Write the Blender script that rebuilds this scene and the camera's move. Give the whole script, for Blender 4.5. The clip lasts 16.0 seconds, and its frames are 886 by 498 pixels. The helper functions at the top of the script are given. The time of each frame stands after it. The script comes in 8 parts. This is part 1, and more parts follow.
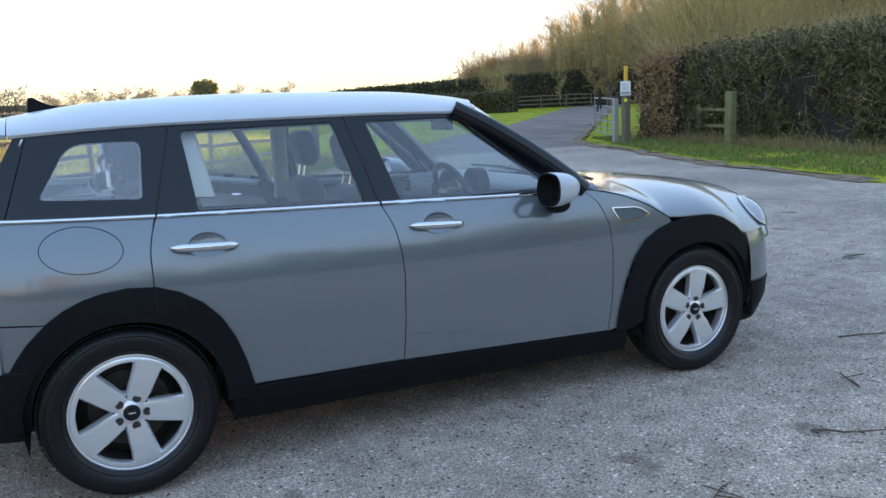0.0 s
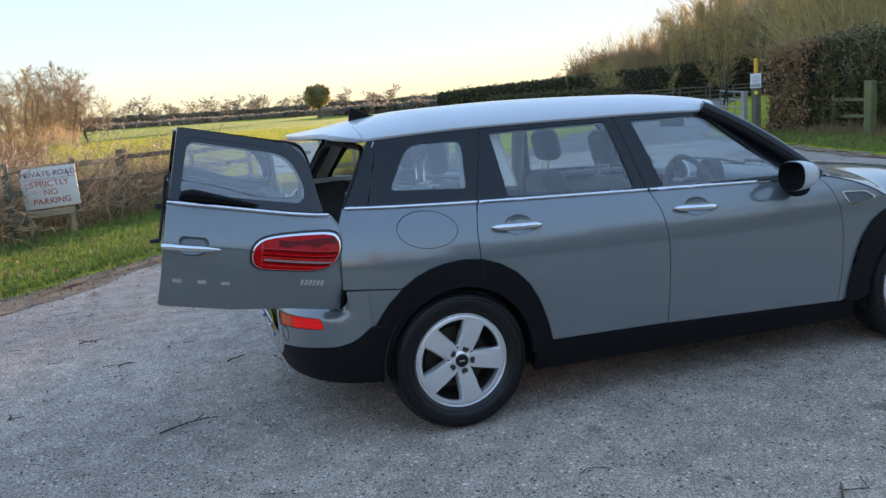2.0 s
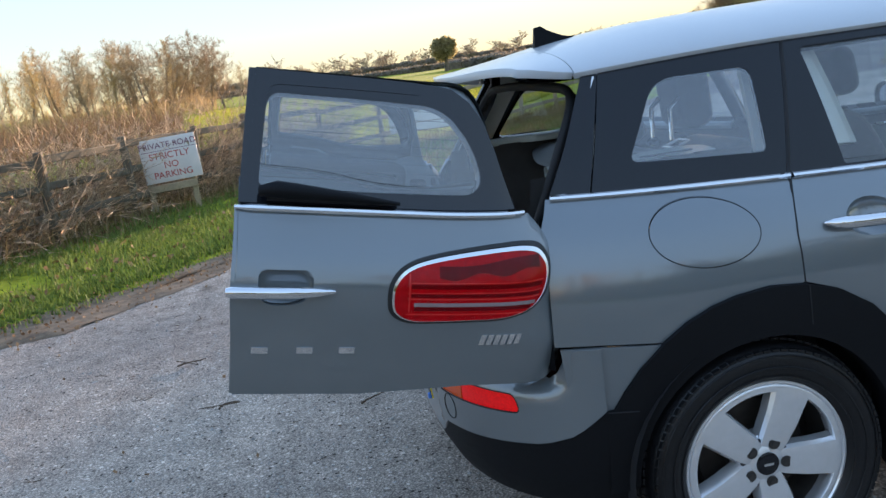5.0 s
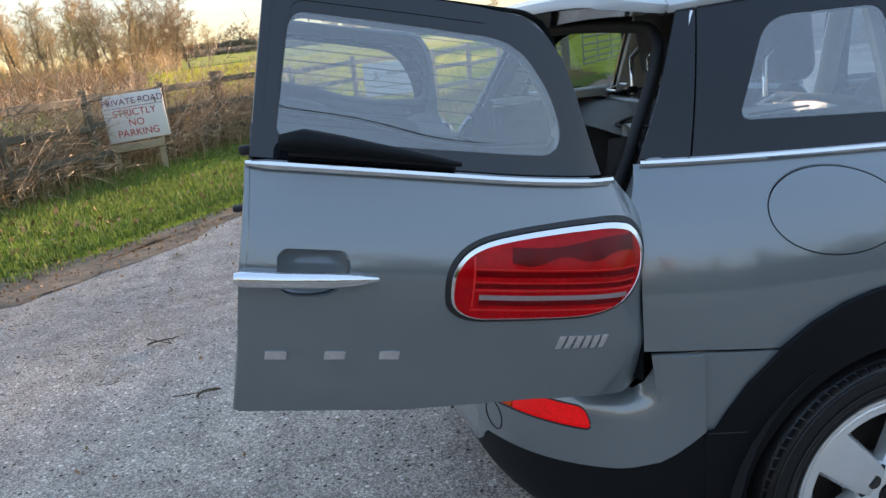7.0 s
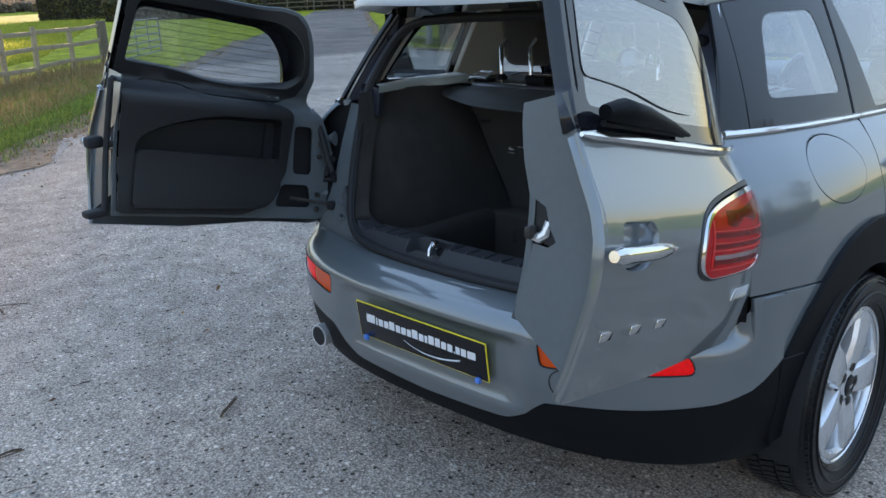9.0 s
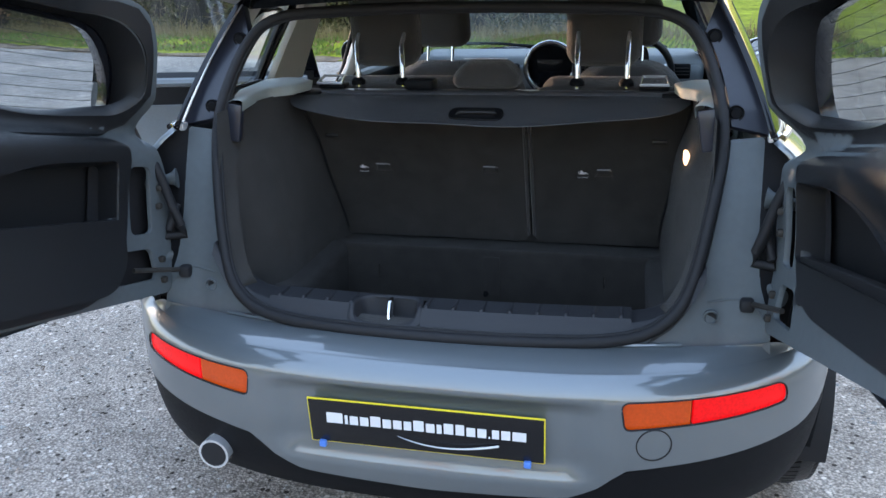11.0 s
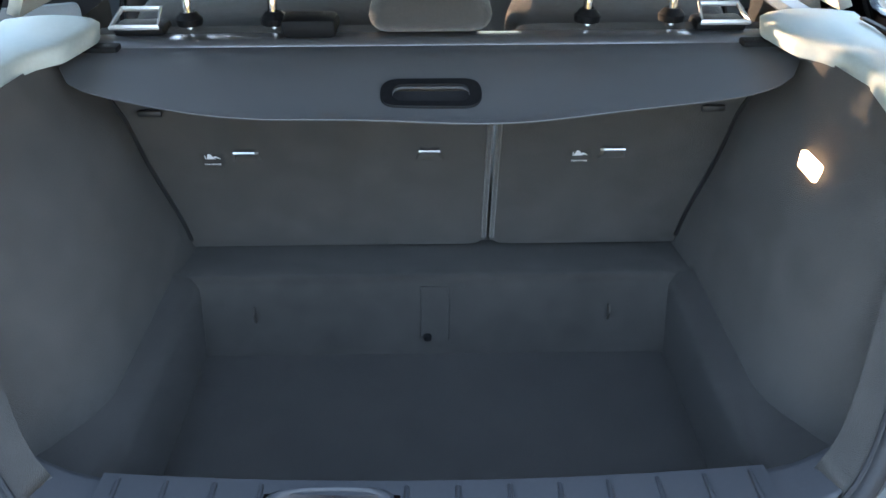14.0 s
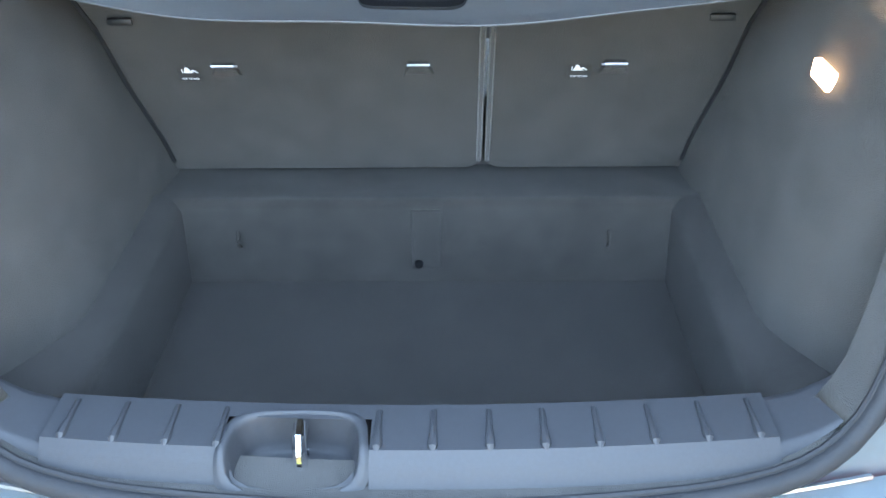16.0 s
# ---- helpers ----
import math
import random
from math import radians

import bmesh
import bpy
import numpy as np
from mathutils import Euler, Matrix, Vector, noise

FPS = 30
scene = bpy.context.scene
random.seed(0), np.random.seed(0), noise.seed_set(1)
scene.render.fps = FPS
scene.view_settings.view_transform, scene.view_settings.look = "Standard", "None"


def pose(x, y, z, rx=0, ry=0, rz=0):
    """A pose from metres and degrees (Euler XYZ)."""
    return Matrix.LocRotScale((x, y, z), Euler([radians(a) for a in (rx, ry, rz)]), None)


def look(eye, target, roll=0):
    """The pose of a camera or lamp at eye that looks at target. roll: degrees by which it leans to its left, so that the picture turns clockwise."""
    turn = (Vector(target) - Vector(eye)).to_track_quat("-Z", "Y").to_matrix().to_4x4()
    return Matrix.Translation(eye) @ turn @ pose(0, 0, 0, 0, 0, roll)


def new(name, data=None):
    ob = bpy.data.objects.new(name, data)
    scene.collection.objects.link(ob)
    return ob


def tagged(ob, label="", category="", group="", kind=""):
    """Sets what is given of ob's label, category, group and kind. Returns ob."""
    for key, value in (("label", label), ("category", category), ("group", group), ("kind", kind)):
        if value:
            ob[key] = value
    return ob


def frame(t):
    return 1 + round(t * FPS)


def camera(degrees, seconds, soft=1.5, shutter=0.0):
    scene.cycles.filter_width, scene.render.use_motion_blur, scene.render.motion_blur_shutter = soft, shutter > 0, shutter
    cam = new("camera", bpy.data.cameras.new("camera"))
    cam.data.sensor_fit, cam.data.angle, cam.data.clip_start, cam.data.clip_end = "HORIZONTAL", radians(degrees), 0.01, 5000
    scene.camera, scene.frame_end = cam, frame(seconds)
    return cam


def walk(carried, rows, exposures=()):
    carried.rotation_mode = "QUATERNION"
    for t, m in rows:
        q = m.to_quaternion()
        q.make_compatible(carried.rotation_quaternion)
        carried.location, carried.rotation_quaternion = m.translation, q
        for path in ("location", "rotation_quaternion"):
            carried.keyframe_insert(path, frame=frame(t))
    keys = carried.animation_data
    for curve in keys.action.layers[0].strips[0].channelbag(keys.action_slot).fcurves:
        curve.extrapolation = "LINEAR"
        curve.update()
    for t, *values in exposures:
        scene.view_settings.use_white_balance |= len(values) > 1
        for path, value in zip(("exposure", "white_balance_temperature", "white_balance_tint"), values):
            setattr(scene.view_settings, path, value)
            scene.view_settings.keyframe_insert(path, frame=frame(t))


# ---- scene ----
cam = camera(56.5, 16.0)
PATH = [
    (0, (-0.17, -3.998, 1.368), (0.667, -2.213, 1.031), -2.6),
    (0.5, (-0.403, -4.16, 1.393), (0.401, -2.359, 1.058), -3.0),
    (1, (-0.652, -4.33, 1.42), (0.099, -2.505, 1.094), -3.3),
    (1.5, (-0.929, -4.368, 1.42), (-0.252, -2.514, 1.098), -3.6),
    (2, (-1.162, -4.311, 1.432), (-0.553, -2.433, 1.107), -4.2),
    (2.5, (-1.3, -4.084, 1.413), (-0.763, -2.187, 1.078), -5.1),
    (3, (-1.394, -3.794, 1.408), (-0.912, -1.886, 1.049), -6.2),
    (3.5, (-1.459, -3.499, 1.412), (-1.024, -1.584, 1.034), -7.0),
    (4, (-1.35, -3.221, 1.395), (-0.957, -1.299, 1.007), -7.4),
    (4.2, (-1.259, -3.106, 1.397), (-0.892, -1.178, 1.011), -7.4),
    (6.3, (-0.919, -2.21, 1.334), (-0.683, -0.28, 0.862), -8.4),
    (6.5, (-0.93, -2.194, 1.338), (-0.673, -0.269, 0.86), -7.8),
    (7, (-1.126, -2.203, 1.321), (-0.771, -0.297, 0.829), -6.2),
    (7.5, (-1.422, -2.155, 1.318), (-0.88, -0.297, 0.814), -4.2),
    (8, (-1.658, -2.017, 1.332), (-0.886, -0.248, 0.809), -2.8),
    (8.5, (-1.968, -1.876, 1.342), (-0.9, -0.276, 0.795), -2.8),
    (9, (-2.181, -1.577, 1.362), (-0.846, -0.205, 0.784), -2.5),
    (9.5, (-2.286, -1.235, 1.381), (-0.727, -0.137, 0.776), -2.4),
    (9.7, (-2.327, -1.102, 1.386), (-0.699, -0.113, 0.778), -2.2),
    (11.8, (-2.005, -0.172, 1.409), (-0.152, 0.053, 0.692), -0.9),
    (12, (-1.914, -0.143, 1.421), (-0.067, 0.041, 0.678), -0.7),
    (12.5, (-1.726, -0.069, 1.445), (0.101, 0.018, 0.636), -0.4),
    (13, (-1.564, -0.003, 1.45), (0.229, 0.019, 0.566), -0.2),
    (13.5, (-1.402, 0.005, 1.446), (0.357, 0.004, 0.494), -0.4),
    (14, (-1.249, -0.007, 1.447), (0.465, -0.02, 0.416), -0.4),
    (14.5, (-1.193, -0.025, 1.436), (0.495, -0.025, 0.364), -0.7),
    (15, (-1.175, -0.035, 1.435), (0.494, -0.016, 0.334), -0.8),
    (15.5, (-1.178, -0.046, 1.42), (0.473, -0.013, 0.292), -0.8),
    (16, (-1.208, -0.055, 1.378), (0.431, -0.025, 0.231), -0.8),
]
EXPOSURE = [(0, 3.25, 6300, 23), (3, 2.83, 6150, 22), (4, 2.88, 6150, 21.5), (7, 3.12, 6600, 22.5), (9.0, 3.22, 6500, 23), (12.0, 4.48, 6800, 27), (12.5, 4.6, 6650, 25), (13.2, 4.95, 6450, 23), (14.0, 5.65, 6650, 21), (14.5, 6.4, 6750, 22), (15.0, 6.68, 6750, 22), (16, 6.55, 6650, 20)]
walk(cam, [(t, look(eye, target, roll)) for t, eye, target, roll in PATH], EXPOSURE)

# ================= world, sun, exposure =================
SUN_AZ, SUN_EL = 54.0, 5.4
world = bpy.data.worlds.new("world")
scene.world = world
world.use_nodes = True
wn = world.node_tree
sky = wn.nodes.new("ShaderNodeTexSky")
sky.sky_type = "NISHITA"
sky.sun_disc = False
sky.sun_elevation, sky.sun_rotation = radians(SUN_EL), radians(90 - SUN_AZ)
sky.air_density, sky.dust_density, sky.ozone_density = 0.9, 0.02, 1.6
bg = wn.nodes["Background"]
bg.inputs["Strength"].default_value = 0.15
# thin high haze evens the sky out: each colour over (a blend of itself and its green + 0.3)
green = wn.nodes.new("ShaderNodeSeparateColor")
blend = wn.nodes.new("ShaderNodeMix")
blend.data_type = "RGBA"
blend.inputs[0].default_value = 0.62
haze = wn.nodes.new("ShaderNodeVectorMath")
haze.operation = "ADD"
haze.inputs[1].default_value = (0.3, 0.3, 0.3)
veil = wn.nodes.new("ShaderNodeVectorMath")
veil.operation = "DIVIDE"
wn.links.new(sky.outputs["Color"], green.inputs[0])
wn.links.new(sky.outputs["Color"], blend.inputs[6])
wn.links.new(green.outputs[1], blend.inputs[7])
wn.links.new(blend.outputs[2], haze.inputs[0])
wn.links.new(sky.outputs["Color"], veil.inputs[0])
wn.links.new(haze.outputs[0], veil.inputs[1])
wn.links.new(veil.outputs[0], bg.inputs["Color"])
sun = new("sun", bpy.data.lights.new("sun", "SUN"))
sun.data.energy, sun.data.angle, sun.data.color = 2.2, radians(0.6), (1.0, 0.72, 0.45)
d = Vector((math.cos(radians(SUN_AZ)) * math.cos(radians(SUN_EL)), math.sin(radians(SUN_AZ)) * math.cos(radians(SUN_EL)), math.sin(radians(SUN_EL))))
sun.matrix_world = look((0, 0, 30), Vector((0, 0, 30)) - d)


# ================= materials =================
def nodes_of(name):
    m = bpy.data.materials.new(name)
    m.use_nodes = True
    return m, m.node_tree, m.node_tree.nodes["Principled BSDF"]


def mat(name, color, rough=0.5, metal=0.0, var=0.12, scale=40.0, bump=0.0, bscale=None, coat=0.0, spec=0.5, big=2.0, sheen=0.0, emit=0.0, trans=0.0):
    """A surface with colour variation at two scales and fine relief."""
    m, t, b = nodes_of(name)
    n, l = t.nodes, t.links
    tc = n.new("ShaderNodeTexCoord")
    a = n.new("ShaderNodeTexNoise")
    a.inputs["Scale"].default_value, a.inputs["Detail"].default_value = scale, 6
    c = n.new("ShaderNodeTexNoise")
    c.inputs["Scale"].default_value, c.inputs["Detail"].default_value = big, 3
    for q in (a, c):
        l.new(tc.outputs["Object"], q.inputs["Vector"])
    mx = n.new("ShaderNodeMath")
    mx.operation = "ADD"
    l.new(a.outputs["Fac"], mx.inputs[0])
    l.new(c.outputs["Fac"], mx.inputs[1])
    mr = n.new("ShaderNodeMapRange")
    mr.inputs[1].default_value, mr.inputs[2].default_value = 0.6, 1.4
    mr.inputs[3].default_value, mr.inputs[4].default_value = 1 - var, 1 + var
    l.new(mx.outputs[0], mr.inputs[0])
    mul = n.new("ShaderNodeVectorMath")
    mul.operation = "SCALE"
    mul.inputs[0].default_value = color[:3]
    l.new(mr.outputs[0], mul.inputs["Scale"])
    l.new(mul.outputs[0], b.inputs["Base Color"])
    b.inputs["Roughness"].default_value, b.inputs["Metallic"].default_value = rough, metal
    b.inputs["Coat Weight"].default_value, b.inputs["Coat Roughness"].default_value = coat, 0.03
    b.inputs["Specular IOR Level"].default_value = spec
    b.inputs["Sheen Weight"].default_value = sheen
    b.inputs["Transmission Weight"].default_value = trans
    if emit:
        l.new(mul.outputs[0], b.inputs["Emission Color"])
        b.inputs["Emission Strength"].default_value = emit
    if bump:
        bt = n.new("ShaderNodeTexNoise")
        bt.inputs["Scale"].default_value, bt.inputs["Detail"].default_value = bscale or scale, 4
        l.new(tc.outputs["Object"], bt.inputs["Vector"])
        bp = n.new("ShaderNodeBump")
        bp.inputs["Strength"].default_value, bp.inputs["Distance"].default_value = min(1, bump), 0.01
        l.new(bt.outputs["Fac"], bp.inputs["Height"])
        l.new(bp.outputs["Normal"], b.inputs["Normal"])
    return m


def glass_mat(name, tint, gloss=1.0, most=0.95, dust_haze=0.0):
    m = bpy.data.materials.new(name)
    m.use_nodes = True
    t = m.node_tree
    n, l = t.nodes, t.links
    n.clear()
    o = n.new("ShaderNodeOutputMaterial")
    tr = n.new("ShaderNodeBsdfTransparent")
    tr.inputs["Color"].default_value = (*tint, 1)
    g = n.new("ShaderNodeBsdfGlossy")
    g.inputs["Roughness"].default_value = 0.0
    fr = n.new("ShaderNodeLayerWeight")
    fr.inputs["Blend"].default_value = 0.5
    p5 = n.new("ShaderNodeMath")
    p5.operation = "POWER"
    p5.inputs[1].default_value = 2.2
    l.new(fr.outputs["Facing"], p5.inputs[0])
    k = n.new("ShaderNodeMapRange")
    k.inputs[3].default_value, k.inputs[4].default_value = 0.08 * gloss, most
    l.new(p5.outputs[0], k.inputs[0])
    mx = n.new("ShaderNodeMixShader")
    l.new(k.outputs[0], mx.inputs[0])
    l.new(tr.outputs[0], mx.inputs[1])
    l.new(g.outputs[0], mx.inputs[2])
    if dust_haze:
        # uneven pale film over the pane: dust, plus reflected sky haze painted in
        tc = n.new("ShaderNodeTexCoord")
        nz = n.new("ShaderNodeTexNoise")
        nz.inputs["Scale"].default_value, nz.inputs["Detail"].default_value = 5.0, 6
        l.new(tc.outputs["Object"], nz.inputs["Vector"])
        mr = n.new("ShaderNodeMapRange")
        mr.inputs[1].default_value, mr.inputs[2].default_value = 0.3, 0.7
        mr.inputs[3].default_value, mr.inputs[4].default_value = dust_haze * 0.7, dust_haze * 1.3
        l.new(nz.outputs["Fac"], mr.inputs[0])
        df = n.new("ShaderNodeBsdfDiffuse")
        df.inputs["Color"].default_value = (0.62, 0.68, 0.72, 1)
        md = n.new("ShaderNodeMixShader")
        l.new(mr.outputs[0], md.inputs[0])
        l.new(mx.outputs[0], md.inputs[1])
        l.new(df.outputs[0], md.inputs[2])
        mx = md
    l.new(mx.outputs[0], o.inputs[0])
    return m


PAINT = mat("grey_paint", (0.148, 0.173, 0.187), 0.36, 0.35, 0.05, 900, coat=1.0, big=1.2)
PAINT.node_tree.nodes["Principled BSDF"].inputs["Coat IOR"].default_value = 1.85
INNERPAINT = mat("grey_inner_paint", (0.155, 0.182, 0.197), 0.38, 0.3, 0.06, 700, coat=0.8, big=1.5)
WHITE = mat("white_paint", (0.50, 0.53, 0.565), 0.4, 0, 0.03, 200, coat=0.5)
BLACK = mat("gloss_black", (0.008, 0.009, 0.012), 0.06, 0, 0.1, 60, coat=0.0)
BLACK.node_tree.nodes["Principled BSDF"].inputs["IOR"].default_value = 1.45
# matt inner coat; its dark colour also holds shade of the inner faces
INNERPAINT = mat("shaded_inner_paint", (0.10, 0.118, 0.126), 0.55, 0.1, 0.1, 60)
PLASTIC = mat("black_plastic", (0.006, 0.0065, 0.008), 0.55, 0, 0.2, 120, bump=0.15, bscale=700, spec=0.15)
RUBBER = mat("rubber", (0.010, 0.010, 0.012), 0.7, 0, 0.25, 50, bump=0.1, bscale=300)
TYRE = mat("tyre", (0.0095, 0.0095, 0.0105), 0.34, 0, 0.35, 30, bump=0.2, bscale=150, spec=0.36)
CHROME = mat("chrome", (0.75, 0.76, 0.78), 0.08, 1.0, 0.05, 20)
ALLOY = mat("alloy", (0.80, 0.805, 0.82), 0.25, 0.66, 0.05, 60, coat=0.3)
DARKMETAL = mat("dark_metal", (0.06, 0.055, 0.05), 0.6, 0.6, 0.4, 30)
GLASS = glass_mat("window_glass", (0.88, 0.94, 0.955), 1.5, dust_haze=0.022)
DARKGLASS = glass_mat("tinted_glass", (0.82, 0.88, 0.91), 2.6, dust_haze=0.048)
LENSCOVER = glass_mat("clear_red_cover", (1.0, 0.88, 0.87), 0.14, 0.10)
REDLENS = mat("red_lens", (0.43, 0.003, 0.006), 0.12, 0, 0.45, 60, coat=0.05, spec=0.1)
# slight emission added to brighten the lens; the lamp itself is unlit
REDGLOW = mat("red_lens_glow", (0.56, 0.006, 0.006), 0.3, 0, 0.35, 140, coat=0.12, emit=0.055, spec=0.2)
DARKRED = mat("dark_red_lens", (0.12, 0.0015, 0.0035), 0.1, 0, 0.6, 30, coat=0.0, spec=0.12)
DARKRED2 = mat("deep_red_lens", (0.14, 0.002, 0.004), 0.15, 0, 0.4, 80, coat=0.0, spec=0.1)
# a trace of emission lifts the unlit bars
REDBAR = mat("red_bar", (0.62, 0.012, 0.012), 0.3, 0, 0.1, 60, coat=0.1, emit=0.01)
AMBER = mat("amber_lens", (0.74, 0.080, 0.003), 0.25, 0, 0.15, 160, coat=0.12)
CLEARLENS = mat("clear_lens", (0.30, 0.30, 0.31), 0.25, 0.2, 0.2, 120, coat=1.0)
CARPET = mat("carpet", (0.038, 0.0345, 0.0315), 0.95, 0, 0.42, 16, bump=0.6, bscale=700, big=3.2, sheen=0.10)
# darker copy of the carpet: shade in the floor well put into its colour
SHADEDCARPET = mat("shaded_carpet", (0.0225, 0.0195, 0.0182), 0.95, 0, 0.35, 14, bump=0.5, bscale=900, big=6, sheen=0.08)
TRIM = mat("dark_trim", (0.012, 0.0125, 0.014), 0.36, 0, 0.15, 150, bump=0.2, bscale=800, spec=0.5)
FABRIC = mat("seat_fabric", (0.050, 0.0465, 0.044), 0.9, 0, 0.2, 250, bump=0.4, bscale=900, sheen=0.3)
CREAM = mat("cream_lining", (0.72, 0.70, 0.62), 0.85, 0, 0.05, 200, bump=0.1, bscale=600)
SILL = mat("sill_plastic", (0.023, 0.024, 0.028), 0.6, 0, 0.15, 200, bump=0.15, bscale=900)
BLIND = mat("cover_fabric", (0.068, 0.070, 0.075), 0.42, 0, 0.15, 300, bump=0.25, bscale=1200)
TEXT = mat("white_print", (0.8, 0.8, 0.82), 0.5, 0, 0.05, 50)
LAMPGLOW = mat("lit_lamp_lens", (1.0, 0.62, 0.28), 0.3, 0, 0.05, 50, emit=0.3)
PLATE = mat("plate_black", (0.008, 0.008, 0.01), 0.25, 0, 0.1, 60)
YELLOW = mat("plate_yellow", (0.85, 0.68, 0.03), 0.4, 0, 0.05, 60)
BLUE = mat("blue_clip", (0.08, 0.25, 0.75), 0.4, 0, 0.1, 60)


# ================= mesh helpers =================
def interp(x, t):
    xs = [a for a, b in t]
    if x <= xs[0]:
        return t[0][1]
    for (a, b), (c, e) in zip(t, t[1:]):
        if x <= c:
            return b + (e - b) * (x - a) / (c - a)
    return t[-1][1]


def spline(t):
    """A smooth curve through (x, y) pairs, without overshoot."""
    xs, ys = [a for a, b in t], [b for a, b in t]
    h = [xs[i + 1] - xs[i] for i in range(len(xs) - 1)]
    dl = [(ys[i + 1] - ys[i]) / h[i] for i in range(len(h))]
    m = [dl[0]] + [0 if dl[i - 1] * dl[i] <= 0 else 2 * dl[i - 1] * dl[i] / (dl[i - 1] + dl[i]) for i in range(1, len(h))] + [dl[-1]]

    def f(x):
        if x <= xs[0]:
            return ys[0] + m[0] * (x - xs[0])
        if x >= xs[-1]:
            return ys[-1] + m[-1] * (x - xs[-1])
        i = max(k for k in range(len(h)) if xs[k] <= x)
        s = (x - xs[i]) / h[i]
        return (ys[i] * (1 + 2 * s) * (1 - s) ** 2 + ys[i + 1] * s * s * (3 - 2 * s) + h[i] * (m[i] * s * (1 - s) ** 2 + m[i + 1] * s * s * (s - 1)))

    return f


def sstep(a, b, x):
    s = min(1, max(0, (x - a) / (b - a)))
    return s * s * (3 - 2 * s)


def mesh_ob(name, verts, faces, material, parent=None, smooth=True, label="", normals=None):
    me = bpy.data.meshes.new(name)
    me.from_pydata([tuple(v) for v in verts], [], faces)
    me.materials.append(material)
    if smooth:
        me.polygons.foreach_set("use_smooth", [True] * len(me.polygons))
    if normals is not None:
        me.normals_split_custom_set_from_vertices([tuple(v) for v in normals])
    ob = new(name, me)
    if parent:
        ob.parent = parent
    if label:
        ob["label"] = label
    return ob


def part(name, bm, material, parent=None, label="", smooth=True):
    me = bpy.data.meshes.new(name)
    bmesh.ops.recalc_face_normals(bm, faces=bm.faces)
    bm.to_mesh(me)
    bm.free()
    me.materials.append(material)
    if smooth:
        me.polygons.foreach_set("use_smooth", [True] * len(me.polygons))
        me.set_sharp_from_angle(angle=radians(38))
    ob = new(name, me)
    if parent:
        ob.parent = parent
    if label:
        ob["label"] = label
    return ob


def empty(name, parent=None):
    ob = new(name)
    ob.empty_display_size = 0.1
    if parent:
        ob.parent = parent
    return ob


def rbox(size, at=(0, 0, 0), bevel=0.01, seg=2, rot=None, bm=None):
    """A box with rounded edges, added to bm."""
    bm = bm or bmesh.new()
    g = bmesh.ops.create_cube(bm, size=1)
    vs = g["verts"]
    bmesh.ops.scale(bm, vec=size, verts=vs)
    if bevel:
        es = list({e for v in vs for e in v.link_edges})
        r = bmesh.ops.bevel(bm, geom=es, offset=min(bevel, min(size) * 0.49), segments=seg, profile=0.5, affect="EDGES")
        vs = list({v for f in r["faces"] for v in f.verts} | {v for v in vs if v.is_valid})
    m = Matrix.Translation(at) @ (rot.to_4x4() if rot else Matrix())
    bmesh.ops.transform(bm, matrix=m, verts=vs)
    return bm


def tube(pts, radius, bm=None, n=8, closed=False, flat=1.0, up=(0, 0, 1)):
    """A tube along points; radius may be a list; flat squeezes it along its second axis."""
    bm = bm or bmesh.new()
    pts = [Vector(p) for p in pts]
    rings = []
    k = len(pts)
    for i, p in enumerate(pts):
        a = pts[(i - 1) % k] if closed or i else p
        b = pts[(i + 1) % k] if closed or i < k - 1 else p
        d = (b - a).normalized()
        x = d.cross(Vector(up))
        x = x.normalized() if x.length > 1e-4 else d.orthogonal().normalized()
        y = x.cross(d)
        r = radius[i] if isinstance(radius, (list, tuple)) else radius
        rings.append([bm.verts.new(p + x * (r * math.cos(6.2832 * j / n)) + y * (flat * r * math.sin(6.2832 * j / n))) for j in range(n)])
    for i in range(k if closed else k - 1):
        A, B = rings[i], rings[(i + 1) % k]
        for j in range(n):
            bm.faces.new((A[j], A[(j + 1) % n], B[(j + 1) % n], B[j]))
    if not closed:
        bm.faces.new(rings[0][::-1])
        bm.faces.new(rings[-1])
    return bm


def lathe(profile, n=48, bm=None):
    """Turns (radius, y) pairs about the y axis."""
    bm = bm or bmesh.new()
    rings = [[bm.verts.new((r * math.cos(6.2832 * j / n), y, r * math.sin(6.2832 * j / n))) for j in range(n)] for r, y in profile]
    for A, B in zip(rings, rings[1:]):
        for j in range(n):
            bm.faces.new((A[j], A[(j + 1) % n], B[(j + 1) % n], B[j]))
    return bm


def fillet(pts, seg=6):
    """A closed outline with corners rounded: points (u, v, r)."""
    out = []
    k = len(pts)
    for i in range(k):
        p = Vector(pts[i][:2])
        r = pts[i][2] if len(pts[i]) > 2 else 0
        if not r:
            out.append(tuple(p))
            continue
        a, b = Vector(pts[i - 1][:2]) - p, Vector(pts[(i + 1) % k][:2]) - p
        ra, rb = min(r, a.length * 0.49), min(r, b.length * 0.49)
        A, B = p + a.normalized() * ra, p + b.normalized() * rb
        for j in range(seg + 1):
            s = j / seg
            out.append(tuple(A * (1 - s) ** 2 + p * 2 * s * (1 - s) + B * s * s))
    return out


def dense(loop, step):
    out = []
    for a, b in zip(loop, loop[1:] + loop[:1]):
        k = max(1, int(math.dist(a, b) / step + 0.5))
        out += [(a[0] + (b[0] - a[0]) * j / k, a[1] + (b[1] - a[1]) * j / k) for j in range(k)]
    return out


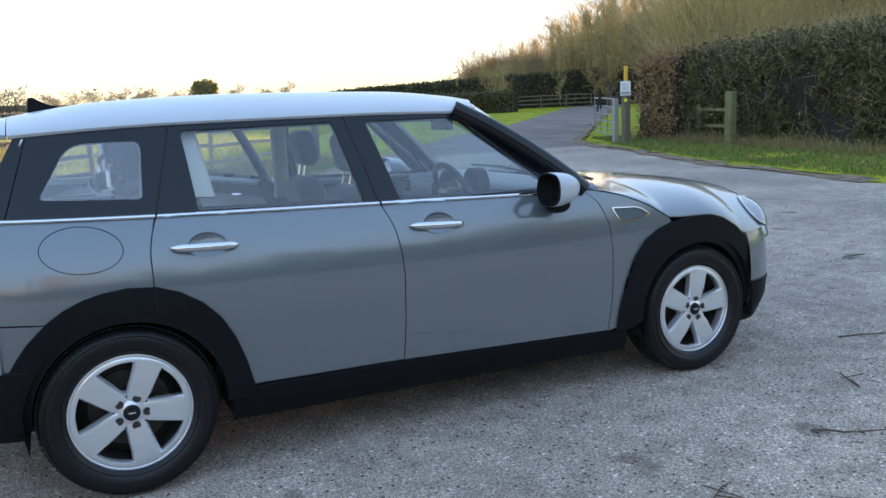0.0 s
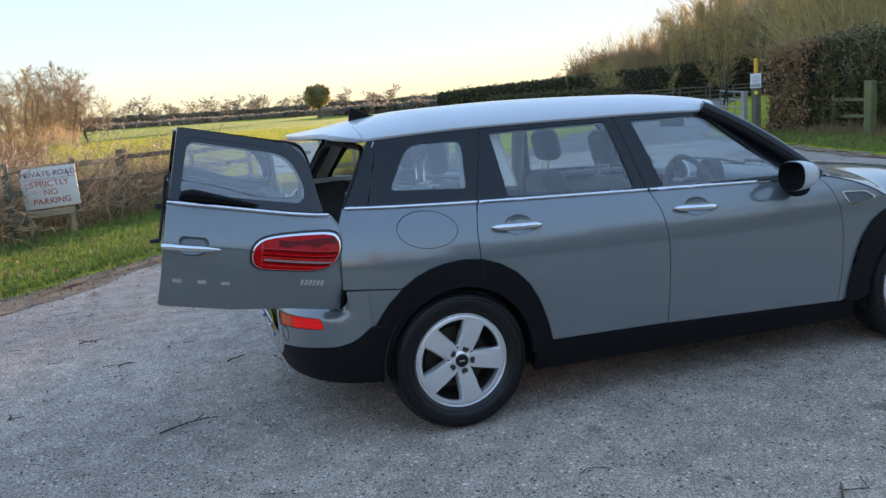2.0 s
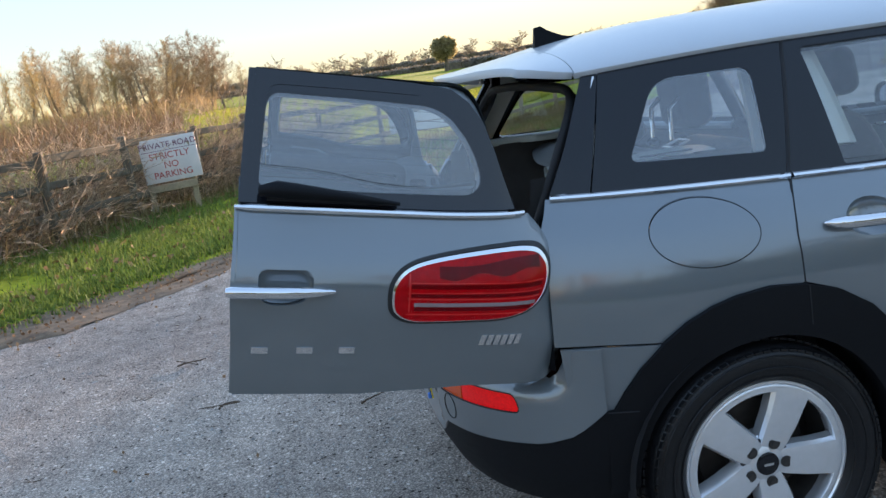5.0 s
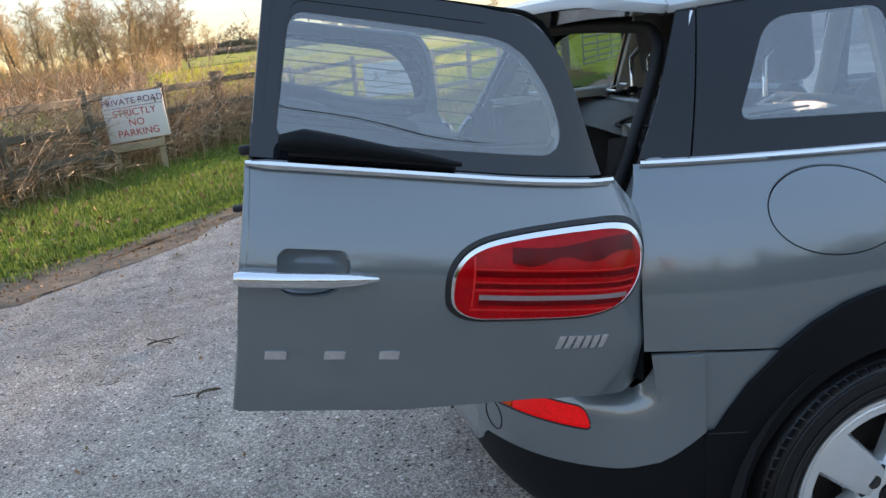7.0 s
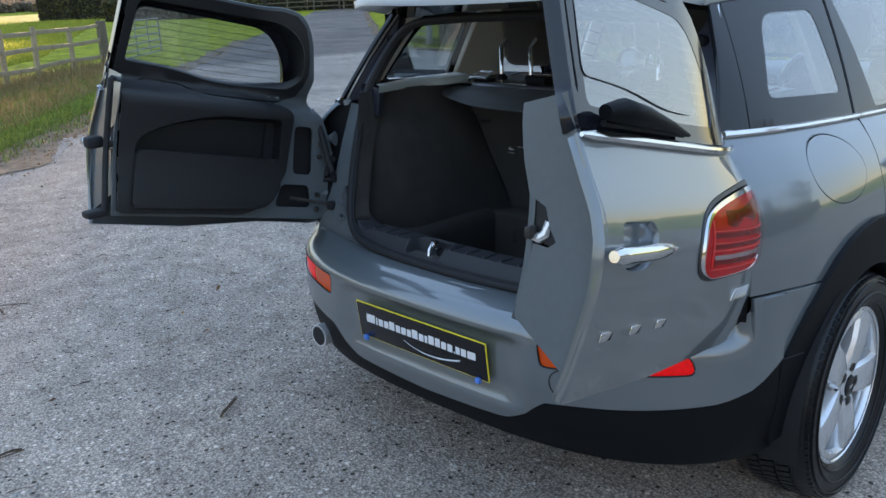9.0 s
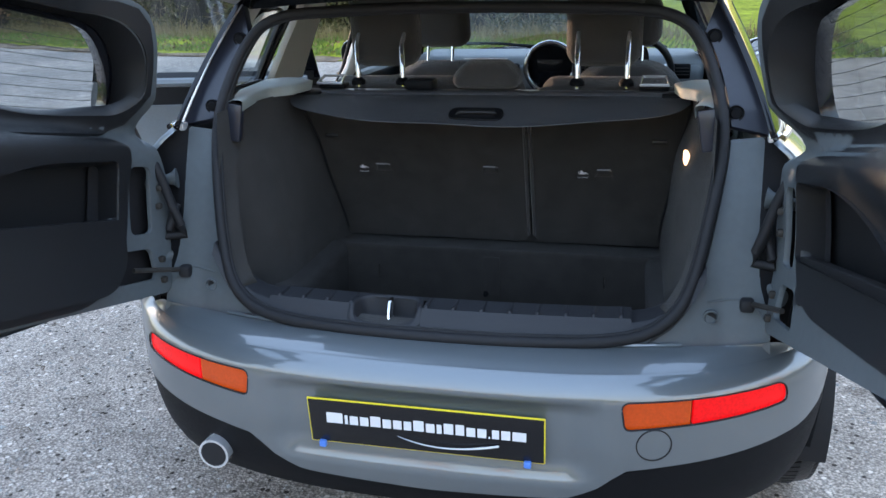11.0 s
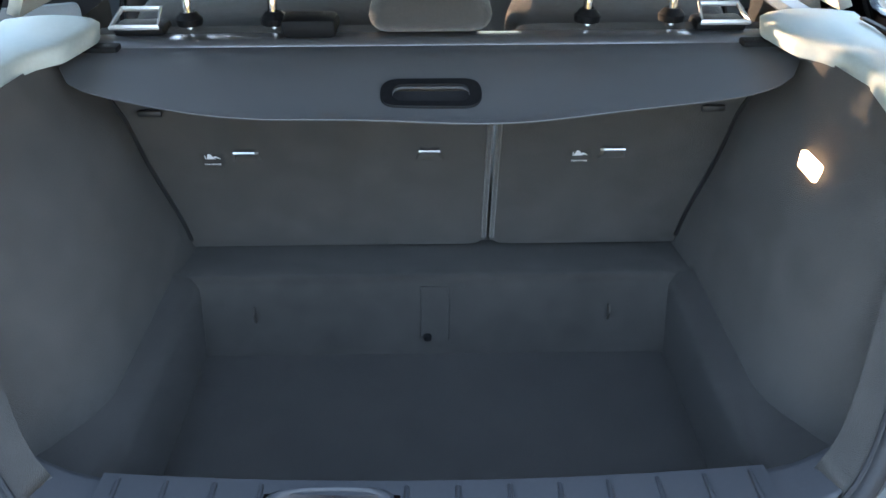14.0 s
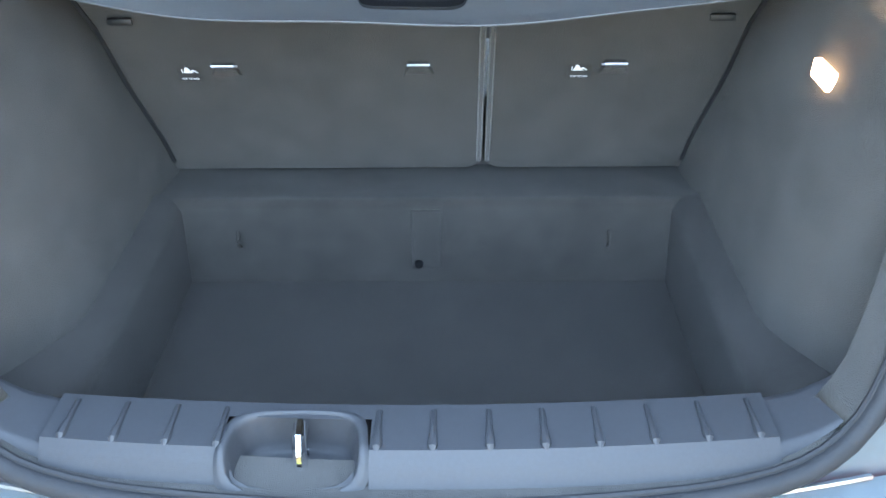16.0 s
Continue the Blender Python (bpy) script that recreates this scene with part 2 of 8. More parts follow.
def open_line(pts, step):
    """Points along an open line."""
    out = []
    for a, b in zip(pts, pts[1:]):
        k = max(1, int(math.dist(a, b) / step + 0.5))
        out += [(a[0] + (b[0] - a[0]) * j / k, a[1] + (b[1] - a[1]) * j / k) for j in range(k)]
    return out + [tuple(pts[-1])]


def inside(P, loop):
    q = np.array(loop)
    x, y = P[:, 0][:, None], P[:, 1][:, None]
    x0, y0 = q[:, 0][None], q[:, 1][None]
    x1, y1 = np.roll(q[:, 0], -1)[None], np.roll(q[:, 1], -1)[None]
    cr = ((y0 > y) != (y1 > y)) & (x < (x1 - x0) * (y - y0) / (np.where(y1 == y0, 1e-9, y1 - y0)) + x0)
    return cr.sum(1) % 2 == 1


def panel(name, loop, fmap, material, parent=None, holes=(), step=0.03, depth=0.012, sgn=1, label="", back=False):
    """A sheet over the region of (u, v) within loop and outside holes, laid on fmap, with turned-in edges."""
    from mathutils.geometry import delaunay_2d_cdt
    loops = [dense(list(L), step) for L in (loop, *holes)]
    pts, edges = [], []
    for L in loops:
        o = len(pts)
        pts += L
        edges += [(o + i, o + (i + 1) % len(L)) for i in range(len(L))]
    B = np.array(pts)
    lo, hi = B.min(0), B.max(0)
    gx, gy = np.meshgrid(np.arange(lo[0] + step / 2, hi[0], step), np.arange(lo[1] + step / 2, hi[1], step))
    G = np.stack([gx.ravel(), gy.ravel()], 1)
    if len(G):
        ok = inside(G, loops[0])
        for L in loops[1:]:
            ok &= ~inside(G, L)
        G = G[ok]
    if len(G):
        near = np.array([np.min((B[:, 0] - g[0]) ** 2 + (B[:, 1] - g[1]) ** 2) for g in G])
        G = G[near > (0.45 * step) ** 2]
    allp = [Vector(p) for p in pts] + [Vector(g) for g in G]
    v2, _, f2, *_ = delaunay_2d_cdt(allp, edges, [], 0, 1e-6)
    V2 = np.array([tuple(v) for v in v2])
    F = np.array([tuple(f) for f in f2 if len(f) == 3])
    C = V2[F].mean(1)
    ok = inside(C, loops[0])
    for L in loops[1:]:
        ok &= ~inside(C, L)
    F = F[ok]
    e = 1e-3
    P = [Vector(fmap(*v)) for v in V2]
    N = []
    for u, v in V2:
        a = Vector(fmap(u + e, v)) - Vector(fmap(u - e, v))
        b = Vector(fmap(u, v + e)) - Vector(fmap(u, v - e))
        N.append((a.cross(b) * sgn).normalized())
    faces = []
    for f in F:
        a, b, c = (int(i) for i in f)
        g = (P[b] - P[a]).cross(P[c] - P[a])
        faces.append((a, b, c) if g.dot(N[a]) > 0 else (a, c, b))
    if depth:
        cnt = {}
        for f in faces:
            for i in range(3):
                k = (f[i], f[(i + 1) % 3])
                cnt[k] = 1
        rim = [k for k in cnt if (k[1], k[0]) not in cnt]
        top, low = {}, {}
        out = {}
        for a, b in rim:
            t = (P[b] - P[a]).normalized()
            for q in (a, b):
                out[q] = out.get(q, Vector()) + t.cross(N[q])
        for q in out:
            o = out[q].normalized() if out[q].length > 1e-6 else N[q]
            top[q] = len(P)
            P.append(P[q].copy())
            N.append((o + N[q] * 0.6).normalized())
            low[q] = len(P)
            P.append(P[q] - N[q] * depth)
            N.append(o)
        for a, b in rim:
            faces.append((top[b], top[a], low[a], low[b]))
        if back:
            off = len(P)
            nv = len(V2)
            for q in range(nv):
                P.append(P[q] - N[q] * depth)
                N.append(-N[q])
            faces += [(off + c, off + b, off + a) for a, b, c in [f for f in faces if len(f) == 3]]
    return mesh_ob(name, P, faces, material, parent, True, label, N)


def sheet(name, f, nu, nv, material, parent=None, label="", closed=False, flip=False):
    """A grid f(s, t) for s, t in 0..1."""
    V = [f(i / nu, j / nv) for j in range(nv + 1) for i in range(nu + 1)]
    F = []
    for j in range(nv):
        for i in range(nu):
            a = j * (nu + 1) + i
            q = (a, a + 1, a + nu + 2, a + nu + 1)
            F.append(q[::-1] if flip else q)
    return mesh_ob(name, V, F, material, parent, True, label)


def text_part(name, body, size, m, material, parent, depth=0.002, spacing=1.0, shear=0.0, label="", xs=1.0, bevel=0.0):
    cu = bpy.data.curves.new(name, "FONT")
    cu.body, cu.size, cu.extrude, cu.space_character, cu.shear = body, size, depth, spacing, shear
    cu.bevel_depth, cu.bevel_resolution = bevel, 1
    cu.align_x, cu.align_y = "CENTER", "CENTER"
    tmp = bpy.data.objects.new(name, cu)
    me = bpy.data.meshes.new_from_object(tmp)
    bpy.data.objects.remove(tmp)
    me.transform(m @ Matrix.Diagonal((xs, 1, 1, 1)))
    me.materials.clear()
    me.materials.append(material)
    ob = new(name, me)
    ob.parent = parent
    if label:
        ob["label"] = label
    return ob


def letters(name, body, size, m, material, parent, depth=0.002):
    """A line of writing with each letter a part of its own."""
    def width(t):
        cu = bpy.data.curves.new("w", "FONT")
        cu.body, cu.size = t, size
        tmp = bpy.data.objects.new("w", cu)
        me = bpy.data.meshes.new_from_object(tmp)
        xs = [v.co.x for v in me.vertices]
        bpy.data.objects.remove(tmp)
        bpy.data.meshes.remove(me)
        bpy.data.curves.remove(cu)
        return min(xs), max(xs)
    lo, hi = width(body)
    for i, ch in enumerate(body):
        if ch == " ":
            continue
        a, b = width(ch)
        end = width(body[:i + 1])[1]
        text_part(name, ch, size, m @ Matrix.Translation((end - (b - a) / 2 - (lo + hi) / 2, 0, 0)), material, parent, depth)


def face_matrix(o, u, v):
    """Local x along u, local y along v, at o."""
    u = Vector(u).normalized()
    n = u.cross(Vector(v)).normalized()
    v = n.cross(u)
    m = Matrix((u, v, n)).transposed().to_4x4()
    m.translation = o
    return m


# ================= the car's surfaces =================
CAR = tagged(empty("car"), "grey estate car with white roof and open rear barn doors", "car")
belt_z = spline([(-0.50, 1.046), (-0.45, 1.043), (0.18, 1.017), (1.09, 0.988), (1.89, 0.966), (2.1, 0.962)])
belt_y = spline([(-0.6, 0.60), (-0.45, 0.695), (-0.2, 0.748), (0.16, 0.777), (1.05, 0.800), (2.0, 0.835), (2.4, 0.845)])
rail_z = spline([(-0.5, 1.315), (-0.29, 1.335), (0.28, 1.356), (1.0, 1.358), (1.55, 1.346), (1.8, 1.33)])
rail_y = spline([(-0.5, 0.535), (-0.29, 0.57), (0.3, 0.615), (1.0, 0.63), (1.55, 0.61), (1.8, 0.59)])
side_f = spline([(-0.62, 0.86), (-0.5, 0.915), (-0.4, 0.95), (-0.25, 0.98), (0, 0.996), (0.3, 1), (1.2, 1.0), (2.3, 1.0), (2.7, 0.995), (3.0, 0.965), (3.2, 0.90), (3.4, 0.78)])
drop_h = spline([(0, 0), (0.02, 0.19), (0.06, 0.46), (0.11, 0.70), (0.18, 0.885), (0.26, 0.975), (0.35, 1.0), (0.5, 0.985), (0.65, 0.93), (0.75, 0.86), (0.9, 0.72)])


def half_width(x, z):
    zb, yb = belt_z(min(x, 2.1)), belt_y(x)
    if z <= zb:
        return yb + (0.897 * side_f(x) - yb) * drop_h(zb - z)
    s = (z - zb) / (rail_z(x) - zb)
    return yb + (rail_y(x) - yb) * s + 0.012 * s * (1 - s) * 4 * 0.7


def side_map(s, off=0.0):
    return lambda x, z: (x, s * (half_width(x, z) + off), z)


def c_line(z):
    return interp(z, [(0.5, 0.125), (0.77, 0.123), (0.9, 0.124), (0.96, 0.14), (1.02, 0.165), (1.36, 0.262)])


def b_line(z):
    return interp(z, [(0.3, 1.083), (0.5, 1.10), (0.704, 1.107), (0.80, 1.10), (0.884, 1.086), (0.92, 1.075), (0.99, 1.048), (1.36, 0.965)])


def a_line(z):
    return interp(z, [(0.28, 2.13), (0.45, 2.158), (0.657, 2.164), (0.80, 2.15), (0.90, 2.11), (0.975, 2.03)])


REAR_OUT = [(-0.385, 0.52), (-0.35, 0.575), (-0.312, 0.625), (-0.25, 0.685), (-0.188, 0.727), (-0.12, 0.757), (-0.058, 0.773), (0.03, 0.782), (0.115, 0.774), (0.21, 0.745), (0.289, 0.695), (0.35, 0.63), (0.395, 0.55), (0.43, 0.45), (0.455, 0.342)]
FRONT_OUT = [(2.181, 0.30), (2.20, 0.40), (2.243, 0.532), (2.29, 0.63), (2.352, 0.705), (2.43, 0.75), (2.516, 0.773), (2.63, 0.79), (2.743, 0.788), (2.84, 0.765), (2.941, 0.712), (3.02, 0.64), (3.088, 0.535), (3.121, 0.388)]


def arc(cx, cz, r, a0, a1, n=24):
    return [(cx + r * math.cos(radians(a0 + (a1 - a0) * i / n)), cz + r * math.sin(radians(a0 + (a1 - a0) * i / n))) for i in range(n + 1)]


def ellipse(cx, cz, rx, rz, tilt=0, n=40):
    c, s = math.cos(radians(tilt)), math.sin(radians(tilt))
    return [(cx + rx * math.cos(6.2832 * i / n) * c - rz * math.sin(6.2832 * i / n) * s, cz + rx * math.cos(6.2832 * i / n) * s + rz * math.sin(6.2832 * i / n) * c) for i in range(n)]


G = 0.0025
FUEL = (-0.103, 0.926, 0.139, 0.081, -4)


def line_z(f, z0, z1, n=10, dx=0.0):
    return [(f(z0 + (z1 - z0) * i / n) + dx, z0 + (z1 - z0) * i / n) for i in range(n + 1)]


def belt_pts(x0, x1, dz=0.0, n=12):
    return [(x0 + (x1 - x0) * i / n, belt_z(x0 + (x1 - x0) * i / n) + dz) for i in range(n + 1)]


def rail_pts(x0, x1, dz=0.0, n=12):
    return [(x0 + (x1 - x0) * i / n, rail_z(x0 + (x1 - x0) * i / n) + dz) for i in range(n + 1)]


def build_side(s):
    M, sg = side_map(s), -s
    # rear quarter panel with the fuel flap
    top = belt_pts(0.163 - G, -0.448)
    rear = [(-0.482, 0.98), (-0.496, 0.81), (-0.50, 0.702)]
    arch = [p for p in REAR_OUT if -0.255 < p[0] < 0.118]
    loop = top + rear + [(-0.40, 0.698), (-0.30, 0.690)] + arch + line_z(c_line, 0.775, 1.005, 6, -G)
    quarter = panel("rear_quarter_panel", loop, M, PAINT, CAR, [ellipse(*FUEL)] if s < 0 else (), sgn=sg, step=0.028)
    if s < 0:
        fx, fz, ra, rb, tl = FUEL
        panel("fuel_flap", ellipse(fx, fz, ra - 0.003, rb - 0.003, tl), side_map(s, 0.0005), PAINT, quarter, sgn=sg, step=0.02)
    # doors
    arch = [p for p in REAR_OUT if p[0] > 0.13]
    loop = belt_pts(0.168 + G, 1.045 - G) + line_z(b_line, 0.97, 0.335, 14, -G) + [(0.462, 0.346)] + arch[::-1] + line_z(c_line, 0.775, 1.0, 6, G)
    CUPS = [(cx_, cz_, ellipse(cx_, cz_, 0.072, 0.046)) for cx_, cz_ in ((0.33, 0.902), (1.287, 0.888))]
    rd = panel("side_door", loop, M, PAINT, CAR, [CUPS[0][2]], sgn=sg, step=0.028)
    loop = belt_pts(1.052 + G, 2.02) + line_z(a_line, 0.965, 0.295, 12, -G) + [(1.083 + G, 0.333)] + line_z(b_line, 0.34, 0.97, 14, G)
    fd = panel("side_door", loop, M, PAINT, CAR, [CUPS[1][2]], sgn=sg, step=0.028)
    # wing
    arch = [p for p in FRONT_OUT if p[0] < 2.52]
    loop = line_z(a_line, 0.29, 0.965, 12, G) + [(2.10, 0.962), (2.25, 0.925), (2.40, 0.862), (2.50, 0.80), (2.516, 0.776)] + arch[::-1][1:]
    hole = fillet([(2.165, 0.878, 0.02), (2.33, 0.868, 0.03), (2.392, 0.828, 0.02), (2.375, 0.818, 0.01), (2.215, 0.797, 0.02)])
    wing = panel("wing", loop, M, PAINT, CAR, [hole], sgn=sg, step=0.025)
    rim = [(x + (2.275 - x) * 0.10, z + (0.838 - z) * 0.17) for x, z in hole]
    panel("side_vent", hole, side_map(s, 0.004), CHROME, wing, [rim], sgn=sg, step=0.02, label="chrome-rimmed side vent")
    panel("vent_grille", rim, side_map(s, -0.004), INNERPAINT, wing, sgn=sg, step=0.02, depth=0.004)
    # wheel arch claddings and sill
    inner = arc(0.01, 0.32, 0.340, -3, 181)
    loop = [(0.455, 0.30)] + REAR_OUT[::-1] + [(-0.40, 0.532), (-0.40, 0.30)] + [p for p in inner[::-1]]
    panel("wheel_arch", loop, side_map(s, 0.014), PLASTIC, CAR, sgn=sg, step=0.03, depth=0.06)
    inner = arc(2.67, 0.32, 0.340, -3, 181)
    loop = FRONT_OUT + [(3.135, 0.30)] + inner + [(2.26, 0.285), (2.175, 0.285)]
    panel("wheel_arch", loop, side_map(s, 0.014), PLASTIC, CAR, sgn=sg, step=0.03, depth=0.06)

    for pts in ([(0.126, 0.672), (0.125, 0.72), (0.124, 0.772)], [(-0.395, 0.528), (-0.36, 0.526), (-0.322, 0.524)], [(3.03, 0.36), (3.07, 0.362), (3.122, 0.366)]):
        part("cladding_seam", tube([side_map(s, 0.0143)(*p) for p in pts], 0.0014, n=5), RUBBER, CAR)

    def sill(x, z):
        k = max(0, 0.34 - z)
        return (x, s * (half_width(x, 0.36) + 0.006 - 2.2 * k * k), z)

    panel("sill", [(0.36, 0.338), (0.46, 0.336), (1.083, 0.327), (2.13, 0.284), (2.24, 0.28), (2.27, 0.17), (0.37, 0.20)], sill, PLASTIC, CAR, sgn=sg, step=0.04, depth=0.05)
    # window band
    W = side_map(s, -0.004)
    qhole = fillet([(-0.105, 1.297, 0.06), (0.15, 1.297, 0.035), (0.128, 1.083, 0.02), (-0.225, 1.103, 0.03)])
    loop = belt_pts(-0.335, 0.163, 0.004) + line_z(c_line, 1.03, 1.345, 8, -G) + rail_pts(0.258, -0.235)
    qf = panel("quarter_window_surround", loop, W, BLACK, CAR, [qhole], sgn=sg, step=0.025)
    panel("quarter_glass", qhole, side_map(s, -0.0055), DARKGLASS, qf, sgn=sg, step=0.03, depth=0.003)
    loop = belt_pts(-0.437, -0.339, 0.004, 5) + rail_pts(-0.239, -0.278, 0, 4) + [(-0.314, 1.27), (-0.371, 1.16)]
    panel("rear_pillar_cover", loop, W, BLACK, CAR, sgn=sg, step=0.025)
    whole = fillet([(0.30, 1.327, 0.02), (0.915, 1.332, 0.012), (0.985, 1.000, 0.012), (0.322, 1.025, 0.012)])
    loop = belt_pts(0.168, 1.045 - G, 0.004) + line_z(b_line, 1.0, 1.352, 8, -G) + rail_pts(0.964, 0.262)
    wf = panel("door_window_frame", loop, W, BLACK, rd, [whole], sgn=sg, step=0.025, depth=0.03)
    panel("window_glass", whole, side_map(s, -0.012), GLASS, rd, sgn=sg, step=0.04, depth=0.003)
    fhole = fillet([(1.06, 1.328, 0.02), (1.515, 1.328, 0.03), (1.90, 0.985, 0.012), (1.145, 0.992, 0.012)])
    loop = belt_pts(1.050 + G, 2.03, 0.004) + [(1.99, 1.02), (1.80, 1.18), (1.63, 1.312), (1.57, 1.347)] + rail_pts(1.54, 0.969) + line_z(b_line, 1.345, 1.0, 6, G)
    panel("door_window_frame", loop, W, BLACK, fd, [fhole], sgn=sg, step=0.025, depth=0.03)
    panel("window_glass", fhole, side_map(s, -0.012), GLASS, fd, sgn=sg, step=0.04, depth=0.003)
    # chrome line along the belt
    for x0, x1, own in ((-0.438, 0.162, quarter), (0.169, 1.044, rd), (1.053, 2.02, fd)):
        pts = [(x, s * (belt_y(x) + 0.006), belt_z(x) + 0.002) for x in np.linspace(x0, x1, 14)]
        part("chrome_strip", tube(pts, 0.008, n=8, flat=1.0), CHROME, own, "chrome belt strip")
    # handles with their recesses
    for x0, x1, z0, z1, own in ((0.195, 0.445, 0.905, 0.895, rd), (1.152, 1.402, 0.892, 0.880, fd)):
        n = 13
        pts, rad = [], []
        for i in range(n):
            q = i / (n - 1)
            x, z = x0 + (x1 - x0) * q, z0 + (z1 - z0) * q
            bow = 4 * q * (1 - q)
            pts.append((x, s * (half_width(x, z) + 0.006 + 0.026 * bow ** 0.6), z))
            rad.append(0.004 + 0.0125 * min(1, bow * 2.2) ** 0.6)
        part("door_handle", tube(pts, rad, n=10), CHROME, own, "chrome door handle")
    for (cx, cz, cup), own in zip(CUPS, (rd, fd)):
        def bowl(x, z, cx=cx, cz=cz):
            r = max(0, 1 - ((x - cx) / 0.072) ** 2 - ((z - cz) / 0.046) ** 2)
            return (x, s * (half_width(x, z) - 0.0005 - 0.026 * r ** 0.7), z)

        panel("handle_recess", cup, bowl, PAINT, own, sgn=sg, step=0.009, depth=0.001)
    # dark seals in the shut lines
    for pts in (line_z(c_line, 0.775, 1.345, 16), line_z(b_line, 0.335, 1.352, 24), line_z(a_line, 0.295, 0.965, 16), [(0.462, 0.344), (0.77, 0.340), (1.083, 0.333), (1.60, 0.315), (2.12, 0.296)]):
        part("shut_line_seal", tube([side_map(s, -0.006)(*p) for p in pts], 0.0055, n=6), RUBBER, CAR)
    part("shut_line_seal", tube([side_map(s, 0.0005)(*p) for p in [(2.06, 0.964), (2.10, 0.961), (2.17, 0.945), (2.25, 0.924), (2.33, 0.893), (2.40, 0.861), (2.46, 0.826), (2.50, 0.80)]], 0.0028, n=6), RUBBER, CAR)
    if s < 0:
        part("flap_seal", tube([side_map(s, -0.002)(*p) for p in ellipse(*FUEL)], 0.0016, closed=True, n=6), RUBBER, quarter)
    return rd, fd


right_doors = build_side(-1)
left_doors = build_side(1)

# ---- roof, screen, bonnet, front ----
roof_c = spline([(-0.58, 1.362), (-0.5, 1.379), (-0.36, 1.402), (-0.15, 1.437), (0.07, 1.462), (0.6, 1.476), (1.29, 1.462), (1.6, 1.432), (1.78, 1.395)])


def roof_map(x, v):
    y = v * (rail_y(x) + 0.012)
    a = abs(v)
    ze = rail_z(x) + 0.004
    z = ze + (roof_c(x) - ze) * max(0.0, 1 - a ** 3.2) ** 0.75
    return (x, y, z)


def roof_front(v):
    return 1.745 - 0.16 * abs(v) ** 2.2


loop = [(-0.30, v) for v in np.linspace(1, -1, 25)] + [(x, -1) for x in np.linspace(-0.25, 1.5, 24)] + [(roof_front(v), v) for v in np.linspace(-1, 1, 25)] + [(x, 1) for x in np.linspace(1.5, -0.25, 24)]
panel("roof", loop, roof_map, WHITE, CAR, sgn=1, step=0.05, depth=0.02)


def spoiler_map(x, v):
    y = v * (rail_y(max(x, -0.4)) + 0.012)
    a = abs(v)
    ze = rail_z(x) + 0.002 + 0.05 * sstep(-0.26, -0.5, x)
    return (x, y, ze + (roof_c(x) - ze) * max(0.0, 1 - a ** 3.2) ** 0.75)


loop = [(-0.304, v) for v in np.linspace(-1, 1, 25)] + [(-0.545 + 0.10 * abs(v) ** 2.5, v) for v in np.linspace(1, -1, 25)]
panel("roof_spoiler", loop, spoiler_map, WHITE, CAR, sgn=1, step=0.04, depth=0.022, back=True)
# shark-fin aerial
bm = bmesh.new()
prof = [(-0.232, 0.0), (-0.225, 0.066), (-0.205, 0.066), (-0.18, 0.045), (-0.14, 0.02), (-0.085, 0.0)]
for sd in (-1, 1):
    bmv = [bm.verts.new((x, sd * (0.004 + 0.018 * (1 - z / 0.07)) * (1 if 0 < i < 5 else 0.6), roof_c(x) - 0.004 + z)) for i, (x, z) in enumerate(prof)]
    bm.faces.new(bmv)
bm.verts.ensure_lookup_table()
for i in range(6):
    bm.faces.new((bm.verts[i], bm.verts[(i + 1) % 6], bm.verts[6 + (i + 1) % 6], bm.verts[6 + i]))
part("roof_aerial", bm, PLASTIC, CAR, "black shark-fin aerial")


def screen_map(u, v):
    """u across -1..1, v from roof 0 to cowl 1."""
    tx, tz = 1.745 - 0.16 * abs(u) ** 2.2, roof_map(roof_front(u), u)[2] - 0.004
    bx, bz = 2.33 - 0.30 * abs(u) ** 2.2, 0.955
    ty, by = rail_y(1.6) * u * 0.98, 0.80 * u
    return (tx + (bx - tx) * v, ty + (by - ty) * v, tz + (bz - tz) * v + 0.03 * 4 * v * (1 - v) * (1 - 0.5 * u * u))


g = [(u, 0.0) for u in np.linspace(-1, 1, 20)] + [(u, 1.0) for u in np.linspace(1, -1, 20)]
h = [(u, 0.05) for u in np.linspace(-0.9, 0.9, 20)] + [(u, 0.95) for u in np.linspace(0.9, -0.9, 20)]
ws = panel("windscreen_surround", g, screen_map, BLACK, CAR, [h], sgn=-1, step=0.06, depth=0.03)
panel("windscreen", h, screen_map, GLASS, ws, sgn=-1, step=0.08, depth=0.003)
for s in (-1, 1):
    pts = [(1.50 + 0.55 * q, s * (0.612 + (0.832 - 0.612) * q), 1.365 + (0.965 - 1.365) * q + 0.028 * 4 * q * (1 - q)) for q in np.linspace(0, 1, 12)]
    part("front_pillar", tube(pts, [0.036 + 0.008 * q for q in np.linspace(0, 1, 12)], n=10), BLACK, CAR, "black windscreen pillar")

bon_c = spline([(2.0, 0.975), (2.3, 0.972), (2.6, 0.962), (2.9, 0.938), (3.2, 0.895), (3.35, 0.85), (3.45, 0.78)])
bon_e = spline([(2.0, 0.965), (2.10, 0.962), (2.25, 0.925), (2.40, 0.862), (2.50, 0.80), (2.6, 0.792), (2.743, 0.79), (2.84, 0.768), (2.941, 0.715), (3.02, 0.66), (3.2, 0.62), (3.45, 0.60)])


